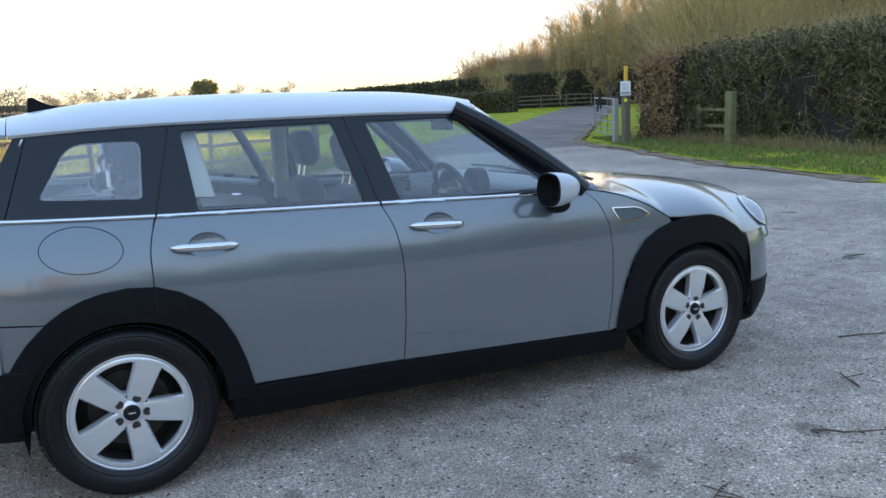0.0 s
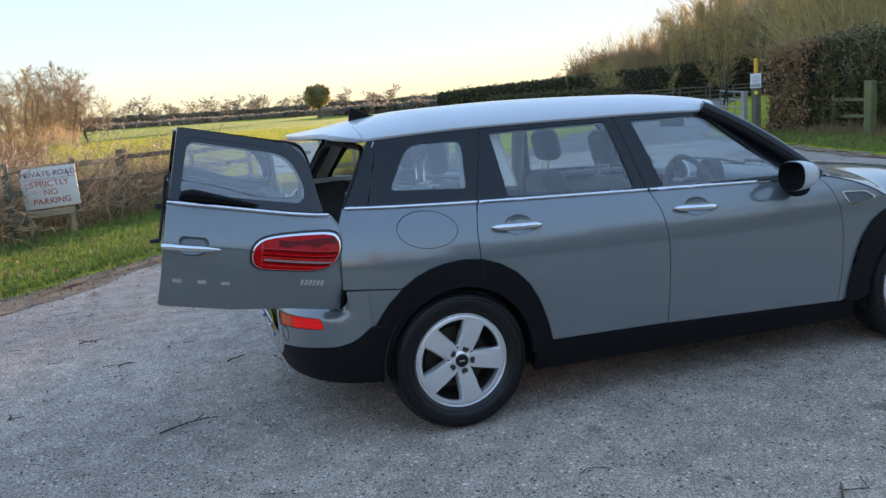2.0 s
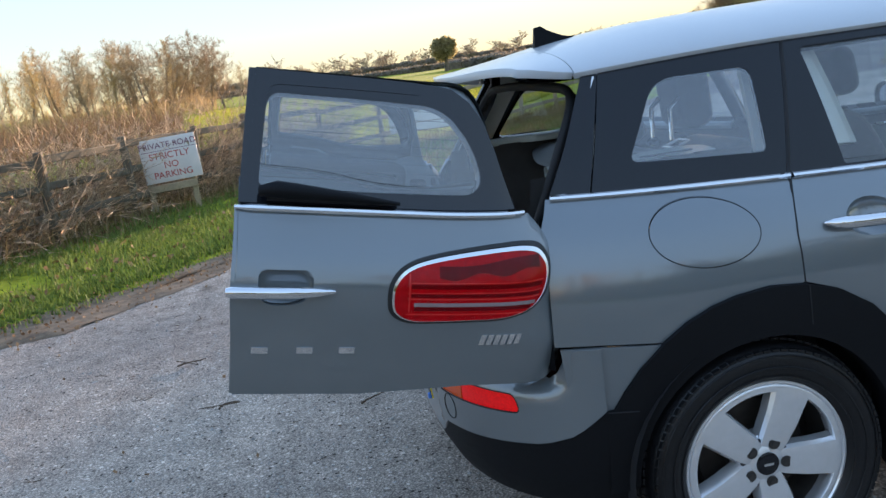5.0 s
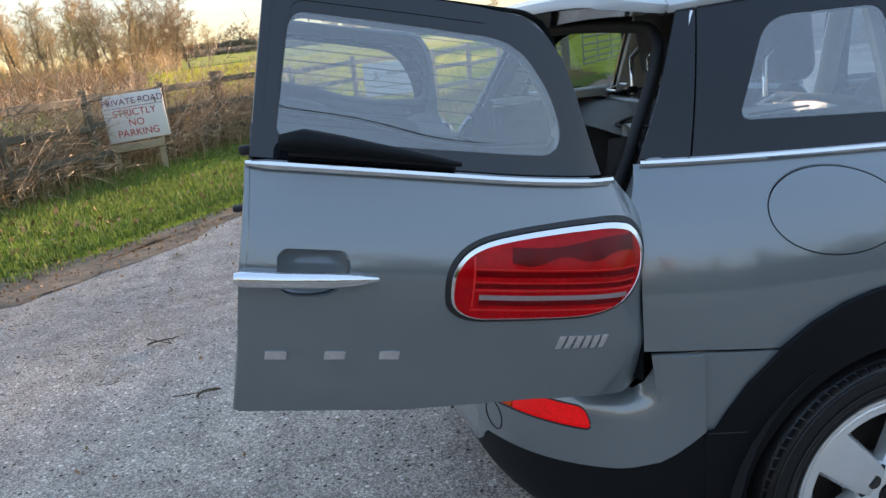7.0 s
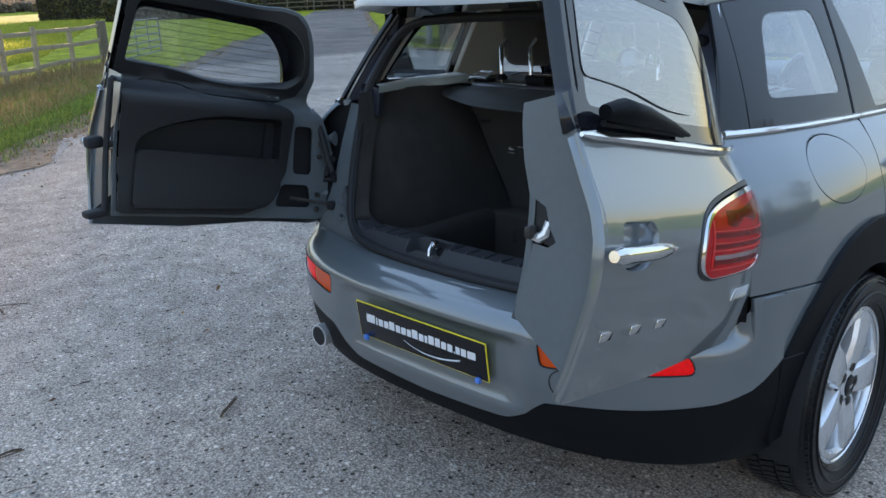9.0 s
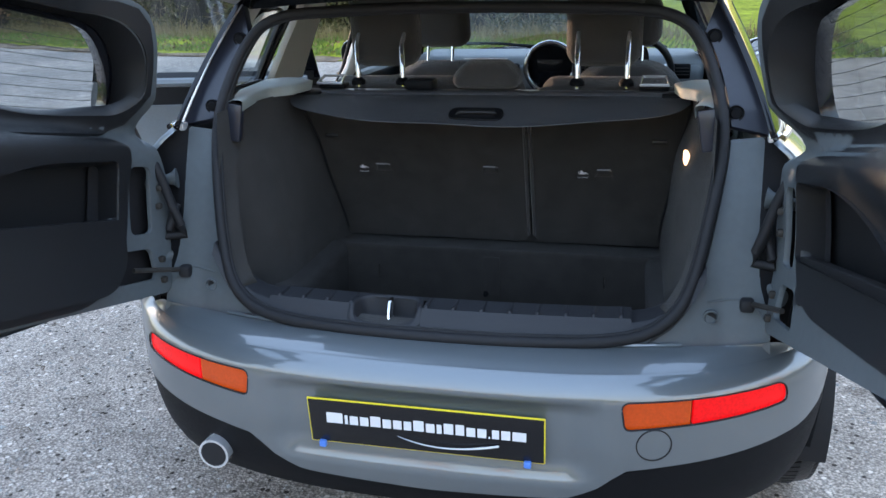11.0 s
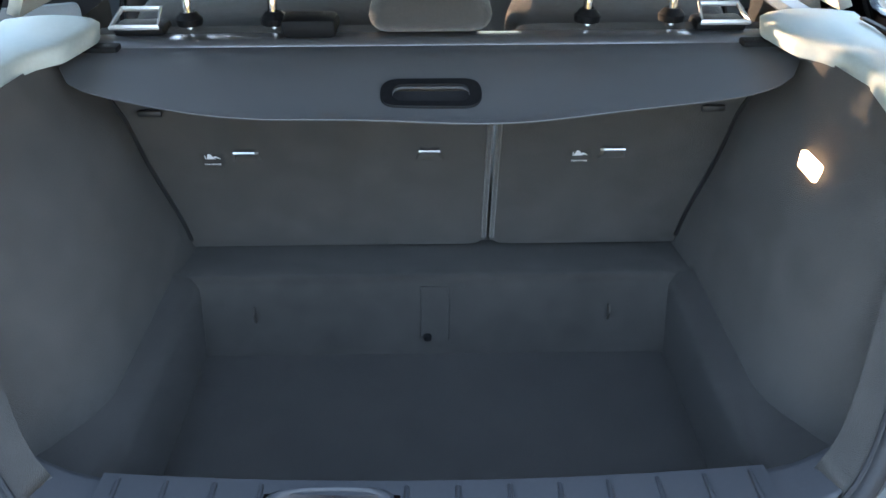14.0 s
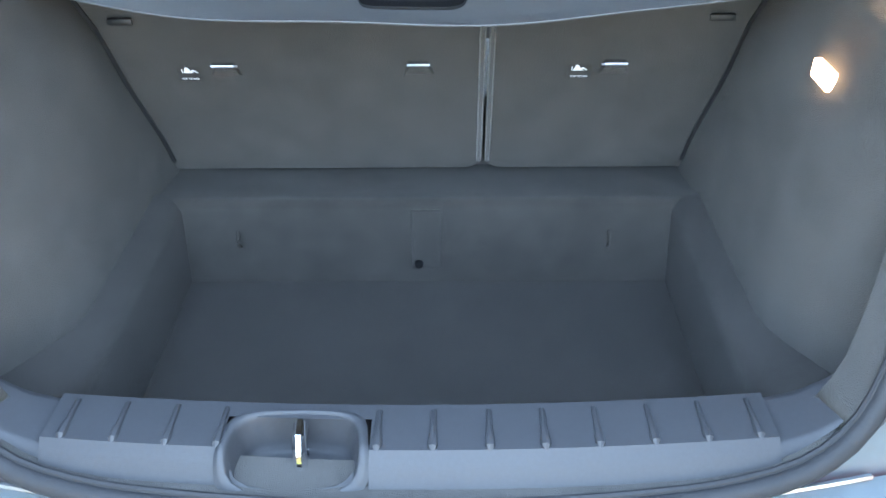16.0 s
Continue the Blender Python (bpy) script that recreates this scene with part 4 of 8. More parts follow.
def tail_door(s, degrees):
    at = door_place(s, degrees)
    sk = lambda off=0.0: (lambda u, z: at(u, z, door_n(u, z) + off))
    sg = -1 if s < 0 else 1
    D = empty("tail_door", CAR)
    D["label"] = "open rear barn door in grey paint with a framed window"
    UF = 0.731
    # outer skin below the belt
    belt = [(u, 1.028 + 0.004 * sstep(0, 0.6, u)) for u in np.linspace(UF + 0.006, 0.05, 16)]
    low = [(0.02, 1.00), (-0.015, 0.95), (-0.035, 0.88), (-0.046, 0.80), (-0.052, 0.72), (-0.050, 0.676), (-0.035, 0.650), (0.0, 0.642), (0.10, 0.646), (0.20, 0.646), (0.45, 0.627), (UF, 0.631), (UF + 0.009, 0.80), (UF + 0.012, 0.88), (UF + 0.008, 0.98)]
    LAMP = fillet([(0.405, 0.862, 0.03), (0.398, 0.832, 0.03), (0.36, 0.812, 0.03), (0.11, 0.818, 0.06), (0.02, 0.850, 0.05), (-0.006, 0.925, 0.04), (0.020, 0.974, 0.04), (0.07, 0.984, 0.04), (0.15, 0.979, 0.05), (0.28, 0.963, 0.06), (0.365, 0.943, 0.045), (0.402, 0.906, 0.045)])
    cup = fillet([(0.685, 0.923, 0.018), (0.572, 0.923, 0.018), (0.565, 0.895, 0.02), (0.580, 0.862, 0.03), (0.61, 0.850, 0.02), (0.665, 0.850, 0.02), (0.685, 0.868, 0.03)])
    panel("door_skin", belt + low, sk(), PAINT, D, [LAMP, cup], sgn=sg, step=0.022, depth=0.02, label="grey painted door skin")

    def bowl(u, z):
        r = max(0, 1 - ((u - 0.627) / 0.064) ** 4 - ((z - 0.885) / 0.042) ** 2)
        return at(u, z, door_n(u, z) - 0.001 - 0.026 * r ** 0.6)

    panel("handle_recess", cup, bowl, PAINT, D, sgn=sg, step=0.01, depth=0.001)
    n = 14
    pts = [at(u, 0.886, door_n(u, 0.886) + 0.022 * (1 if i < 2 else 1 - 0.7 * (i / n) ** 3)) for i, u in enumerate(np.linspace(0.752, 0.522, n))]
    part("door_handle", tube(pts, [0.009] + [0.014] * 8 + [0.013, 0.012, 0.010, 0.007, 0.004], n=12), CHROME, D, "chrome bar handle")
    # tail lamp: dark rim, chrome ring, red lens with bars
    c = (0.205, 0.897)
    shr = lambda k, kz: [(c[0] + (u - c[0]) * k, c[1] + (z - c[1]) * kz) for u, z in LAMP]
    inner1, inner2 = shr(0.955, 0.915), [(u, z - 0.0035) for u, z in shr(0.93, 0.862)]
    panel("lamp_rim", LAMP, sk(0.002), TRIM, D, [inner1], sgn=sg, step=0.02, depth=0.02)
    panel("lamp_ring", inner1, sk(0.008), CHROME, D, [inner2], sgn=sg, step=0.02, depth=0.012)
    lens = panel("lamp_lens", inner2, sk(0.006), REDLENS, D, sgn=sg, step=0.015, depth=0.004, label="red tail lamp lens")

    def clip_bar(z0, z1, u0=0.0, u1=0.5):
        P = [p for p in dense(inner2, 0.004)]
        us0 = [u for u, z in P if abs(z - z0) < 0.006]
        us1 = [u for u, z in P if abs(z - z1) < 0.006]
        a = max(u0, max(min(us0), min(us1)) + 0.012)
        b = min(u1, min(max(us0), max(us1)) - 0.012)
        return [(a, z0), (b, z0), (b, z1), (a, z1)]

    # dark reflection over the lens top, painted as a wavy-edged band
    band = clip_bar(0.918, 0.950, 0.03, 0.345)
    (a0, _), (b0, _) = band[0], band[1]
    wave = [(a0 + (b0 - a0) * q, 0.957 - 0.020 * q + 0.003 * math.sin(7 * q)) for q in np.linspace(0, 1, 14)]
    panel("lamp_band", [(a0 + (b0 - a0) * q, 0.931 - 0.017 * q + 0.0055 * math.sin(13 * q)) for q in np.linspace(0, 1, 26)] + wave[::-1], sk(0.0075), DARKRED, lens, sgn=sg, step=0.015, depth=0.001, label="dark reflection painted on the upper tail lamp")
    for z0, z1 in ((0.905, 0.9065), (0.884, 0.8855), (0.870, 0.8725), (0.836, 0.8385)):
        panel("lamp_bar", clip_bar(z0, z1, 0.0, 0.36), sk(0.0085), REDBAR, lens, sgn=sg, step=0.02, depth=0.002)
    for z0, z1 in ((0.893, 0.902), (0.8745, 0.882)):
        panel("lamp_chamber", clip_bar(z0, z1, 0.0, 0.352), sk(0.0068), DARKRED2, lens, sgn=sg, step=0.02, depth=0.001)
    panel("lamp_bar", [(0.3545, 0.842), (0.3575, 0.842), (0.3575, 0.925), (0.3545, 0.925)], sk(0.0085), REDBAR, lens, sgn=sg, step=0.02, depth=0.002)
    panel("reversing_lens", clip_bar(0.855, 0.863, 0.0, 0.345), sk(0.0085), CLEARLENS, lens, sgn=sg, step=0.02, depth=0.002, label="clear reversing lamp")
    panel("reversing_base", clip_bar(0.8455, 0.8545, 0.0, 0.345), sk(0.008), DARKRED, lens, sgn=sg, step=0.02, depth=0.002)
    def dome(u, z):
        r = max(0, 1 - ((u - 0.205) / 0.21) ** 4 - ((z - 0.897) / 0.085) ** 4)
        return at(u, z, door_n(u, z) + 0.010 + 0.006 * r)
    panel("lens_cover", inner2, dome, LENSCOVER, lens, sgn=sg, step=0.02, depth=0.002)
    # raised letters
    if s < 0:
        def badge(u0, z0, wd, hh, lean=0.0, thick=0.003):
            o = Vector(at(u0, z0, door_n(u0, z0) + thick * 0.5))
            m = face_matrix(o, Vector(at(u0 - 0.03, z0, door_n(u0 - 0.03, z0))) - Vector(at(u0 + 0.03, z0, door_n(u0 + 0.03, z0))), Vector(at(u0, z0 + 0.04, door_n(u0, z0 + 0.04))) - Vector(at(u0, z0 - 0.04, door_n(u0, z0 - 0.04))))
            bm = rbox((wd, hh, thick), (0, 0, 0), 0.0012, 2)
            for v in bm.verts:
                v.co.x += lean * v.co.y
            bmesh.ops.transform(bm, matrix=m, verts=bm.verts)
            return part("badge_bar", bm, CHROME, D, "chrome badge")
        for u0 in (0.677, 0.580, 0.487):
            badge(u0, 0.745, 0.036, 0.016)
        for k_ in range(6):
            badge(0.172 - 0.0175 * k_, 0.770, 0.0135, 0.026, 0.25)
    # belt strip and window frame
    strip = [at(u, 1.033, door_n(u, 1.033) + 0.008) for u in np.linspace(UF + 0.008, 0.068, 20)]
    part("chrome_strip", tube(strip, [0.004] + [0.008] * 19, n=8), CHROME, D, "chrome belt strip")
    frame_o = [(UF, 1.040), (0.716, 1.302), (0.60, 1.302), (0.46, 1.300), (0.34, 1.297), (0.250, 1.290), (0.205, 1.264), (0.169, 1.225), (0.142, 1.17), (0.118, 1.11), (0.088, 1.040)]
    hole = fillet([(0.690, 1.072, 0.015), (0.674, 1.256, 0.03), (0.46, 1.254, 0.0), (0.268, 1.250, 0.06), (0.197, 1.17, 0.04), (0.172, 1.10, 0.03), (0.197, 1.070, 0.025), (0.46, 1.068, 0.0)])
    fr = panel("window_frame", frame_o, sk(), mat("matt_black_frame", (0.010, 0.011, 0.015), 0.06, 0, 0.1, 80, coat=0.2) if s < 0 else bpy.data.materials["matt_black_frame"], D, [hole], sgn=sg, step=0.022, depth=0.03, label="black window frame")
    gl = panel("window_glass", hole, sk(-0.001), DARKGLASS, D, sgn=sg, step=0.035, depth=0.003)
    for i in range(9):
        z = 1.088 + i * 0.0185
        a, b = interp(z, [(1.07, 0.187), (1.17, 0.204), (1.25, 0.285)]), 0.683
        part("heater_wire", tube([at(u, z, door_n(u, z) - 0.008) for u in np.linspace(a, b, 8)], 0.0006, n=4), DARKMETAL, gl)
    # wiper
    wip = [at(u, z, door_n(u, z) + o) for u, z, o in ((0.686, 1.070, 0.030), (0.65, 1.078, 0.044), (0.59, 1.075, 0.046), (0.48, 1.066, 0.036), (0.378, 1.054, 0.020))]
    part("rear_wiper", tube(wip, [0.015, 0.025, 0.022, 0.013, 0.005], n=12, flat=0.8), PLASTIC, D, "black rear wiper")
    part("wiper_blade", tube([at(u, 1.052, door_n(u, 1.052) + 0.012) for u in np.linspace(0.67, 0.385, 8)], 0.006, n=6), RUBBER, D)
    # free-edge face and inner shell
    ni = spline([(0.60, 0.055), (0.66, 0.035), (0.8, 0.02), (1.03, -0.045), (1.06, -0.055)])
    def edge_face(a, z):
        n1 = door_n(UF, z) - 0.006
        n0 = ni(z) - 0.02 * sstep(0.85, 1.03, z)
        return at(UF - 0.004 - 0.02 * (1 - a), z, n0 + (n1 - n0) * a)
    rim_ = fillet([(1.0, 0.640), (0.96, 0.672, 0.02), (0.02, 0.716, 0.03), (0.10, 0.842), (0.30, 0.846, 0.01), (0.40, 0.860, 0.01), (0.30, 0.878, 0.01), (0.26, 0.905, 0.01), (0.04, 0.912, 0.01), (0.0, 0.96), (0.0, 1.045, 0.03), (0.5, 1.066), (1.0, 1.086)])
    # right door's edge takes a darker paint copy: shade put into its colour
    panel("door_edge", rim_, edge_face, mat("shaded_edge_paint", (0.105, 0.122, 0.131), 0.45, 0.1, 0.08, 60) if s < 0 else PAINT, D, sgn=sg, step=0.03, depth=0.004, label="door edge in grey paint", back=True)
    part("edge_hem", tube([at(UF + 0.002, z, door_n(UF, z) - 0.006) for z in np.linspace(0.634, 1.030, 24)], 0.006, n=8), PAINT, D)
    sheet("latch_plate", lambda a, b: edge_face(0.02 + 0.42 * a, 0.848 + 0.058 * b), 3, 3, RUBBER, D)
    part("latch_claw", tube([edge_face(0.06, 0.852), edge_face(0.16, 0.853), edge_face(0.24, 0.864), edge_face(0.27, 0.885)], [0.007, 0.009, 0.009, 0.006], n=8), ALLOY, D, "bright steel latch claw")
    sheet("door_edge", lambda a, b: at(0.728 - 0.013 * b, 1.034 + 0.268 * b, door_n(0.72, 1.034 + 0.268 * b) - 0.026 + 0.026 * a), 3, 8, bpy.data.materials["matt_black_frame"], D)
    part("door_latch", rbox((0.022, 0.014, 0.020), at(UF - 0.014, 0.858, 0.02), 0.004), DARKMETAL, D, "steel door latch")
    # inner frame in paint, trim panel, window surround
    wrap = lambda u, z: -0.095 * sstep(0.34, 0.10, u) * sstep(1.02, 1.10, z)
    inn = lambda off=0.0: (lambda u, z: at(u, z, ni(min(z, 1.04)) + (dz_n(z) - 0.030 - ni(min(z, 1.04))) * sstep(0.99, 1.068, z) + wrap(u, z) + off))
    in_o = dense(fillet([(UF - 0.02, 0.65 if s > 0 else 0.71), (UF - 0.02, 1.035), (0.70, 1.295), (0.35, 1.293), (0.205, 1.291, 0.07), (0.148, 1.225, 0.09), (0.118, 1.12, 0.10), (0.090, 1.040, 0.06), (0.03, 0.98, 0.04), (-0.02, 0.88), (-0.025, 0.68), (0.02, 0.652)]), 0.025)
    pocket = fillet([(0.660, 0.825, 0.02), (0.648, 0.885, 0.06), (0.53, 0.935, 0.09), (0.40, 0.962, 0.05), (0.19, 0.965, 0.02), (0.185, 0.825, 0.02)])
    cut1 = fillet([(0.135, 0.955, 0.02), (0.065, 0.955, 0.02), (0.05, 0.80, 0.02), (0.125, 0.80, 0.02)])
    cut2 = fillet([(0.165, 0.765, 0.02), (0.06, 0.765, 0.02), (0.05, 0.69, 0.02), (0.19, 0.69, 0.02)])
    view = fillet([(0.690, 1.098, 0.015), (0.674, 1.258, 0.03), (0.46, 1.258, 0.0), (0.240, 1.256, 0.07), (0.166, 1.19, 0.06), (0.146, 1.10, 0.03), (0.170, 1.066, 0.025), (0.42, 1.070, 0.05), (0.55, 1.092, 0.06)])
    ring_ = dense(view, 0.02)
    kv = len(ring_)
    mesh_ob("window_reveal", [inn(-0.004)(*p) for p in ring_] + [sk(-0.006)(*p) for p in ring_], [(i, (i + 1) % kv, kv + (i + 1) % kv, kv + i) for i in range(kv)], TRIM, D)
    def evenly(line, k):
        d = [0.0]
        for p, q in zip(line, line[1:]):
            d.append(d[-1] + math.dist(p, q))
        at_ = np.linspace(0, d[-1], k)
        return list(zip(np.interp(at_, d, [p[0] for p in line]), np.interp(at_, d, [p[1] for p in line])))
    kw = 18
    side_o = evenly([(0.088, 1.040), (0.118, 1.11), (0.142, 1.17), (0.169, 1.225), (0.205, 1.264), (0.250, 1.290), (0.34, 1.297)], kw)
    side_i = evenly(sorted((p for p in in_o if p[0] < 0.36 and p[1] > 1.035), key=lambda p: p[0]), kw)
    mesh_ob("frame_return", [sk(-0.004)(*p) for p in side_o] + [inn(0.002)(*p) for p in side_i], [(i, i + 1, kw + i + 1, kw + i) for i in range(kw - 1)], INNERPAINT, D)
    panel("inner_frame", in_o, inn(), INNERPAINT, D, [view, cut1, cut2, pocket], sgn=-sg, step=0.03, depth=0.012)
    # dark sheet stands for the shaded hollow behind the cut-outs
    panel("frame_cavity", [(0.22, 0.67), (0.22, 0.97), (0.02, 0.97), (0.02, 0.67)], inn(0.04), RUBBER, D, sgn=-sg, step=0.05, depth=0)
    surr = [(0.715, 1.03), (0.70, 1.288), (0.35, 1.284), (0.245, 1.278), (0.205, 1.266), (0.175, 1.235), (0.158, 1.195), (0.145, 1.15), (0.135, 1.10), (0.138, 1.05), (0.20, 1.03), (0.45, 1.03), (0.52, 1.055), (0.62, 1.060)]
    panel("window_trim", surr, inn(-0.011 if s > 0 else -0.003), TRIM, D, [view], sgn=-sg, step=0.025, depth=0.03, label="black inner window surround")
    zl = 0.656 if s > 0 else 0.735
    pan = fillet([(0.70, zl, 0.015), (0.705, 1.045, 0.03), (0.60, 1.052, 0.05), (0.50, 1.040, 0.05), (0.44, 1.022, 0.03), (0.20, 1.018, 0.03), (0.15, 0.99, 0.03), (0.16, 0.80, 0.03), (0.22, max(0.70, zl + 0.02), 0.06), (0.30, zl + 0.003, 0.04)])
    panel("trim_panel", pan, inn(-0.020 if s > 0 else -0.004), TRIM, D, [pocket], sgn=-sg, step=0.025, depth=0.02, label="black plastic door trim")
    panel("pocket_back", grown(pocket, 0.012), inn(0.05), TRIM, D, sgn=-sg, step=0.03, depth=0)
    pb = [p for p in dense(pocket, 0.02)]
    kk = len(pb)
    Vp = [inn(-0.014)(*p) for p in pb] + [inn(0.05)(*p) for p in pb]
    mesh_ob("pocket_wall", Vp, [(i, (i + 1) % kk, kk + (i + 1) % kk, kk + i) for i in range(kk)], TRIM, D)
    net = fillet([(0.665, zl + 0.015, 0.02), (0.655, 0.838, 0.03), (0.62, 0.842, 0.02), (0.19, 0.836, 0.02), (0.19, 0.74, 0.03), (0.24, zl + 0.02, 0.05)])
    panel("door_bin", net, inn(-0.042 if s > 0 else -0.006), TRIM, D, sgn=-sg, step=0.03, depth=0.022, label="black storage bin front")
    # seal along the free edge, hinge arms, check strap
    if s > 0:
        part("edge_seal", tube([at(UF + 0.004, z, ni(z) - 0.01) for z in np.linspace(0.66, 1.03, 8)] + [at(0.712, 1.05, 0.0)], 0.009, n=8), RUBBER, D)
    if s > 0:
        part("edge_flap", rbox((0.06, 0.05, 0.022), at(UF + 0.03, 0.655, 0.03), 0.008), RUBBER, D)
        part("edge_latch", rbox((0.05, 0.04, 0.035), at(UF + 0.03, 0.862, 0.03), 0.01), RUBBER, D)
    for z in (0.925, 0.735):
        a, b = Vector(at(0.03, z - 0.004, 0.045)), Vector((-0.476, s * 0.680, z))
        m_ = (a + b) / 2 + Vector((0.004, 0, 0.003))
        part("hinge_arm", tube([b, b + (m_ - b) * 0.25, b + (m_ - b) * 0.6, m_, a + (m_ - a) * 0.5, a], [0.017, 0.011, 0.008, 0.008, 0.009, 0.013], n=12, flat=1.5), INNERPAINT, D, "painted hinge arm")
    part("check_strap", tube([(-0.52, s * 0.66, 0.705), at(0.14, 0.72, 0.02)], 0.006, n=8), DARKMETAL, D, "steel check strap")
    part("check_strap_pivot", rbox((0.03, 0.03, 0.03), (-0.53, s * 0.655, 0.705), 0.008), RUBBER, D)
    loomp = [at(0.055, 1.02, 0.01), at(0.045, 0.98, -0.012), at(0.03, 0.92, -0.02), at(0.015, 0.86, -0.022), at(0.0, 0.81, -0.024), at(-0.02, 0.785, -0.02), (-0.512, s * 0.708, 0.787), (-0.510, s * 0.697, 0.803), (-0.502, s * 0.691, 0.832), (-0.480, s * 0.687, 0.860)]
    part("cable_loom", tube(loomp, [0.009, 0.0105, 0.011, 0.011, 0.0115, 0.011, 0.0105, 0.0105, 0.0105, 0.0105], n=12), RUBBER, D, "ribbed black cable sleeve")
    for z in (0.905, 0.862, 0.735, 0.685):
        part("hinge_bolt", rbox((0.016, 0.016, 0.016), at(0.032, z, ni(z) - 0.004), 0.005, 2), DARKMETAL, D)
    return D


tail_door(-1, 94.0)
tail_door(1, 97.0)

# ---- wheels ----
def wheel_at(x, s, turn=0.0):
    W = empty("wheel", CAR)
    W.matrix_local = Matrix.Translation((x, s * 0.80, 0.318)) @ (pose(0, 0, 0, 0, 0, 180) if s > 0 else Matrix())
    # local: outward is -y
    tyre = [(0.215, -0.075), (0.225, -0.092), (0.255, -0.108), (0.285, -0.108), (0.303, -0.100), (0.312, -0.088), (0.3165, -0.06), (0.318, 0), (0.3165, 0.06), (0.310, 0.09), (0.29, 0.105), (0.25, 0.105), (0.215, 0.08)]
    ty = part("tyre", lathe(tyre, 72), TYRE, W, "black road tyre with circumferential grooves")
    # sidewall ribs, tread grooves and blocks
    for r, y in ((0.292, -0.1085), (0.262, -0.1095), (0.236, -0.099)):
        part("tyre_rib", tube([(r * math.cos(t), y, r * math.sin(t)) for t in np.linspace(0, 6.2832, 61)[:-1]], 0.0025, closed=True, n=6, up=(0, 1, 0)), TYRE, ty)
    bmt = bmesh.new()
    for i in range(84):
        t = 6.2832 * i / 84
        for y0, y1, r in ((-0.104, -0.066, 0.312), (-0.058, -0.024, 0.3195), (-0.018, 0.018, 0.3205), (0.024, 0.058, 0.3195), (0.066, 0.1, 0.312)):
            q = Matrix.Rotation(-t, 3, "Y")
            sk_ = 0.012
            tilt = 0.008 if abs(y0 + y1) > 0.15 else 0
            vs = []
            for dr in (-0.004, 0.002):
                for (dt, yy) in ((-0.0092, y0), (0.0092, y0), (0.0092 + sk_, y1), (-0.0092 + sk_, y1)):
                    rr = r + dr - (0.008 if abs(yy) > 0.09 else 0) - (0.002 if 0.06 < abs(yy) < 0.09 else 0)
                    vs.append(bmt.verts.new(q @ Vector((rr, yy, dt - sk_ / 2))))
            a = vs[:4]
            b = vs[4:]
            bmt.faces.new(b)
            for j in range(4):
                bmt.faces.new((a[j], a[(j + 1) % 4], b[(j + 1) % 4], b[j]))
    part("tyre_tread", bmt, TYRE, ty, smooth=False)
    rim = [(0.200, 0.02), (0.196, -0.05), (0.198, -0.070), (0.207, -0.080), (0.214, -0.088), (0.219, -0.087), (0.222, -0.078), (0.216, -0.070)]
    rm = part("rim", lathe(rim, 72), ALLOY, W, "silver five-spoke alloy rim")
    part("rim_barrel", lathe([(0.20, -0.05), (0.19, 0.0), (0.185, 0.09)], 48), DARKMETAL, rm)
    part("brake_disc", lathe([(0.0, -0.015), (0.07, -0.02), (0.075, -0.006), (0.145, -0.006), (0.145, 0.01), (0.185, 0.03)], 48), mat("brake_disc", (0.05, 0.042, 0.036), 0.55, 0.6, 0.4, 25) if "brake_disc" not in bpy.data.materials else bpy.data.materials["brake_disc"], rm)
    for i in range(5):
        t0 = radians(66 + 72 * i + turn)

        def spoke(r, w):
            """w -1..1 across the spoke."""
            half = interp(r, [(0.03, 0.034), (0.06, 0.040), (0.10, 0.045), (0.15, 0.049), (0.19, 0.054), (0.205, 0.066)])
            y = interp(r, [(0.03, -0.080), (0.06, -0.086), (0.12, -0.092), (0.17, -0.091), (0.19, -0.090), (0.205, -0.086)]) + 0.012 * max(0, abs(w) - 0.84) / 0.16 + 0.0015 * w * w
            rr = math.hypot(r, half * w)
            p = Vector((r, y, half * w))
            return Matrix.Rotation(-t0, 3, "Y") @ p

        loop = [(0.032, -1), (0.10, -1), (0.17, -1), (0.19, -1), (0.203, -1), (0.207, -0.5), (0.207, 0.5), (0.203, 1), (0.19, 1), (0.17, 1), (0.10, 1), (0.032, 1)]
        V, F = [], []
        nr, nw = 12, 14
        for i_ in range(nr + 1):
            for j_ in range(nw + 1):
                V.append(spoke(0.032 + 0.172 * i_ / nr, -1 + 2 * j_ / nw))
        for i_ in range(nr):
            for j_ in range(nw):
                a = i_ * (nw + 1) + j_
                F.append((a, a + 1, a + nw + 2, a + nw + 1))
        base = len(V)
        for i_ in range(nr + 1):
            for j_ in (0, nw):
                p = V[i_ * (nw + 1) + j_]
                V.append(p + Vector((0, 0.03, 0)))
        for i_ in range(nr):
            for e_, j_ in enumerate((0, nw)):
                a, b = i_ * (nw + 1) + j_, (i_ + 1) * (nw + 1) + j_
                F.append((a, b, base + (i_ + 1) * 2 + e_, base + i_ * 2 + e_))
        me_ob = mesh_ob("spoke", V, F, ALLOY, rm)
        me_ob.data.set_sharp_from_angle(angle=radians(40))
        tb = t0 + radians(36)
        # recesses are not cut: dark discs stand for the shade in them
        part("rim_hole", lathe([(0.0, -0.003), (0.0055, -0.003), (0.007, 0.004)], 12), RUBBER, rm).matrix_local = Matrix.Translation((0.060 * math.cos(tb), -0.076, 0.060 * math.sin(tb)))
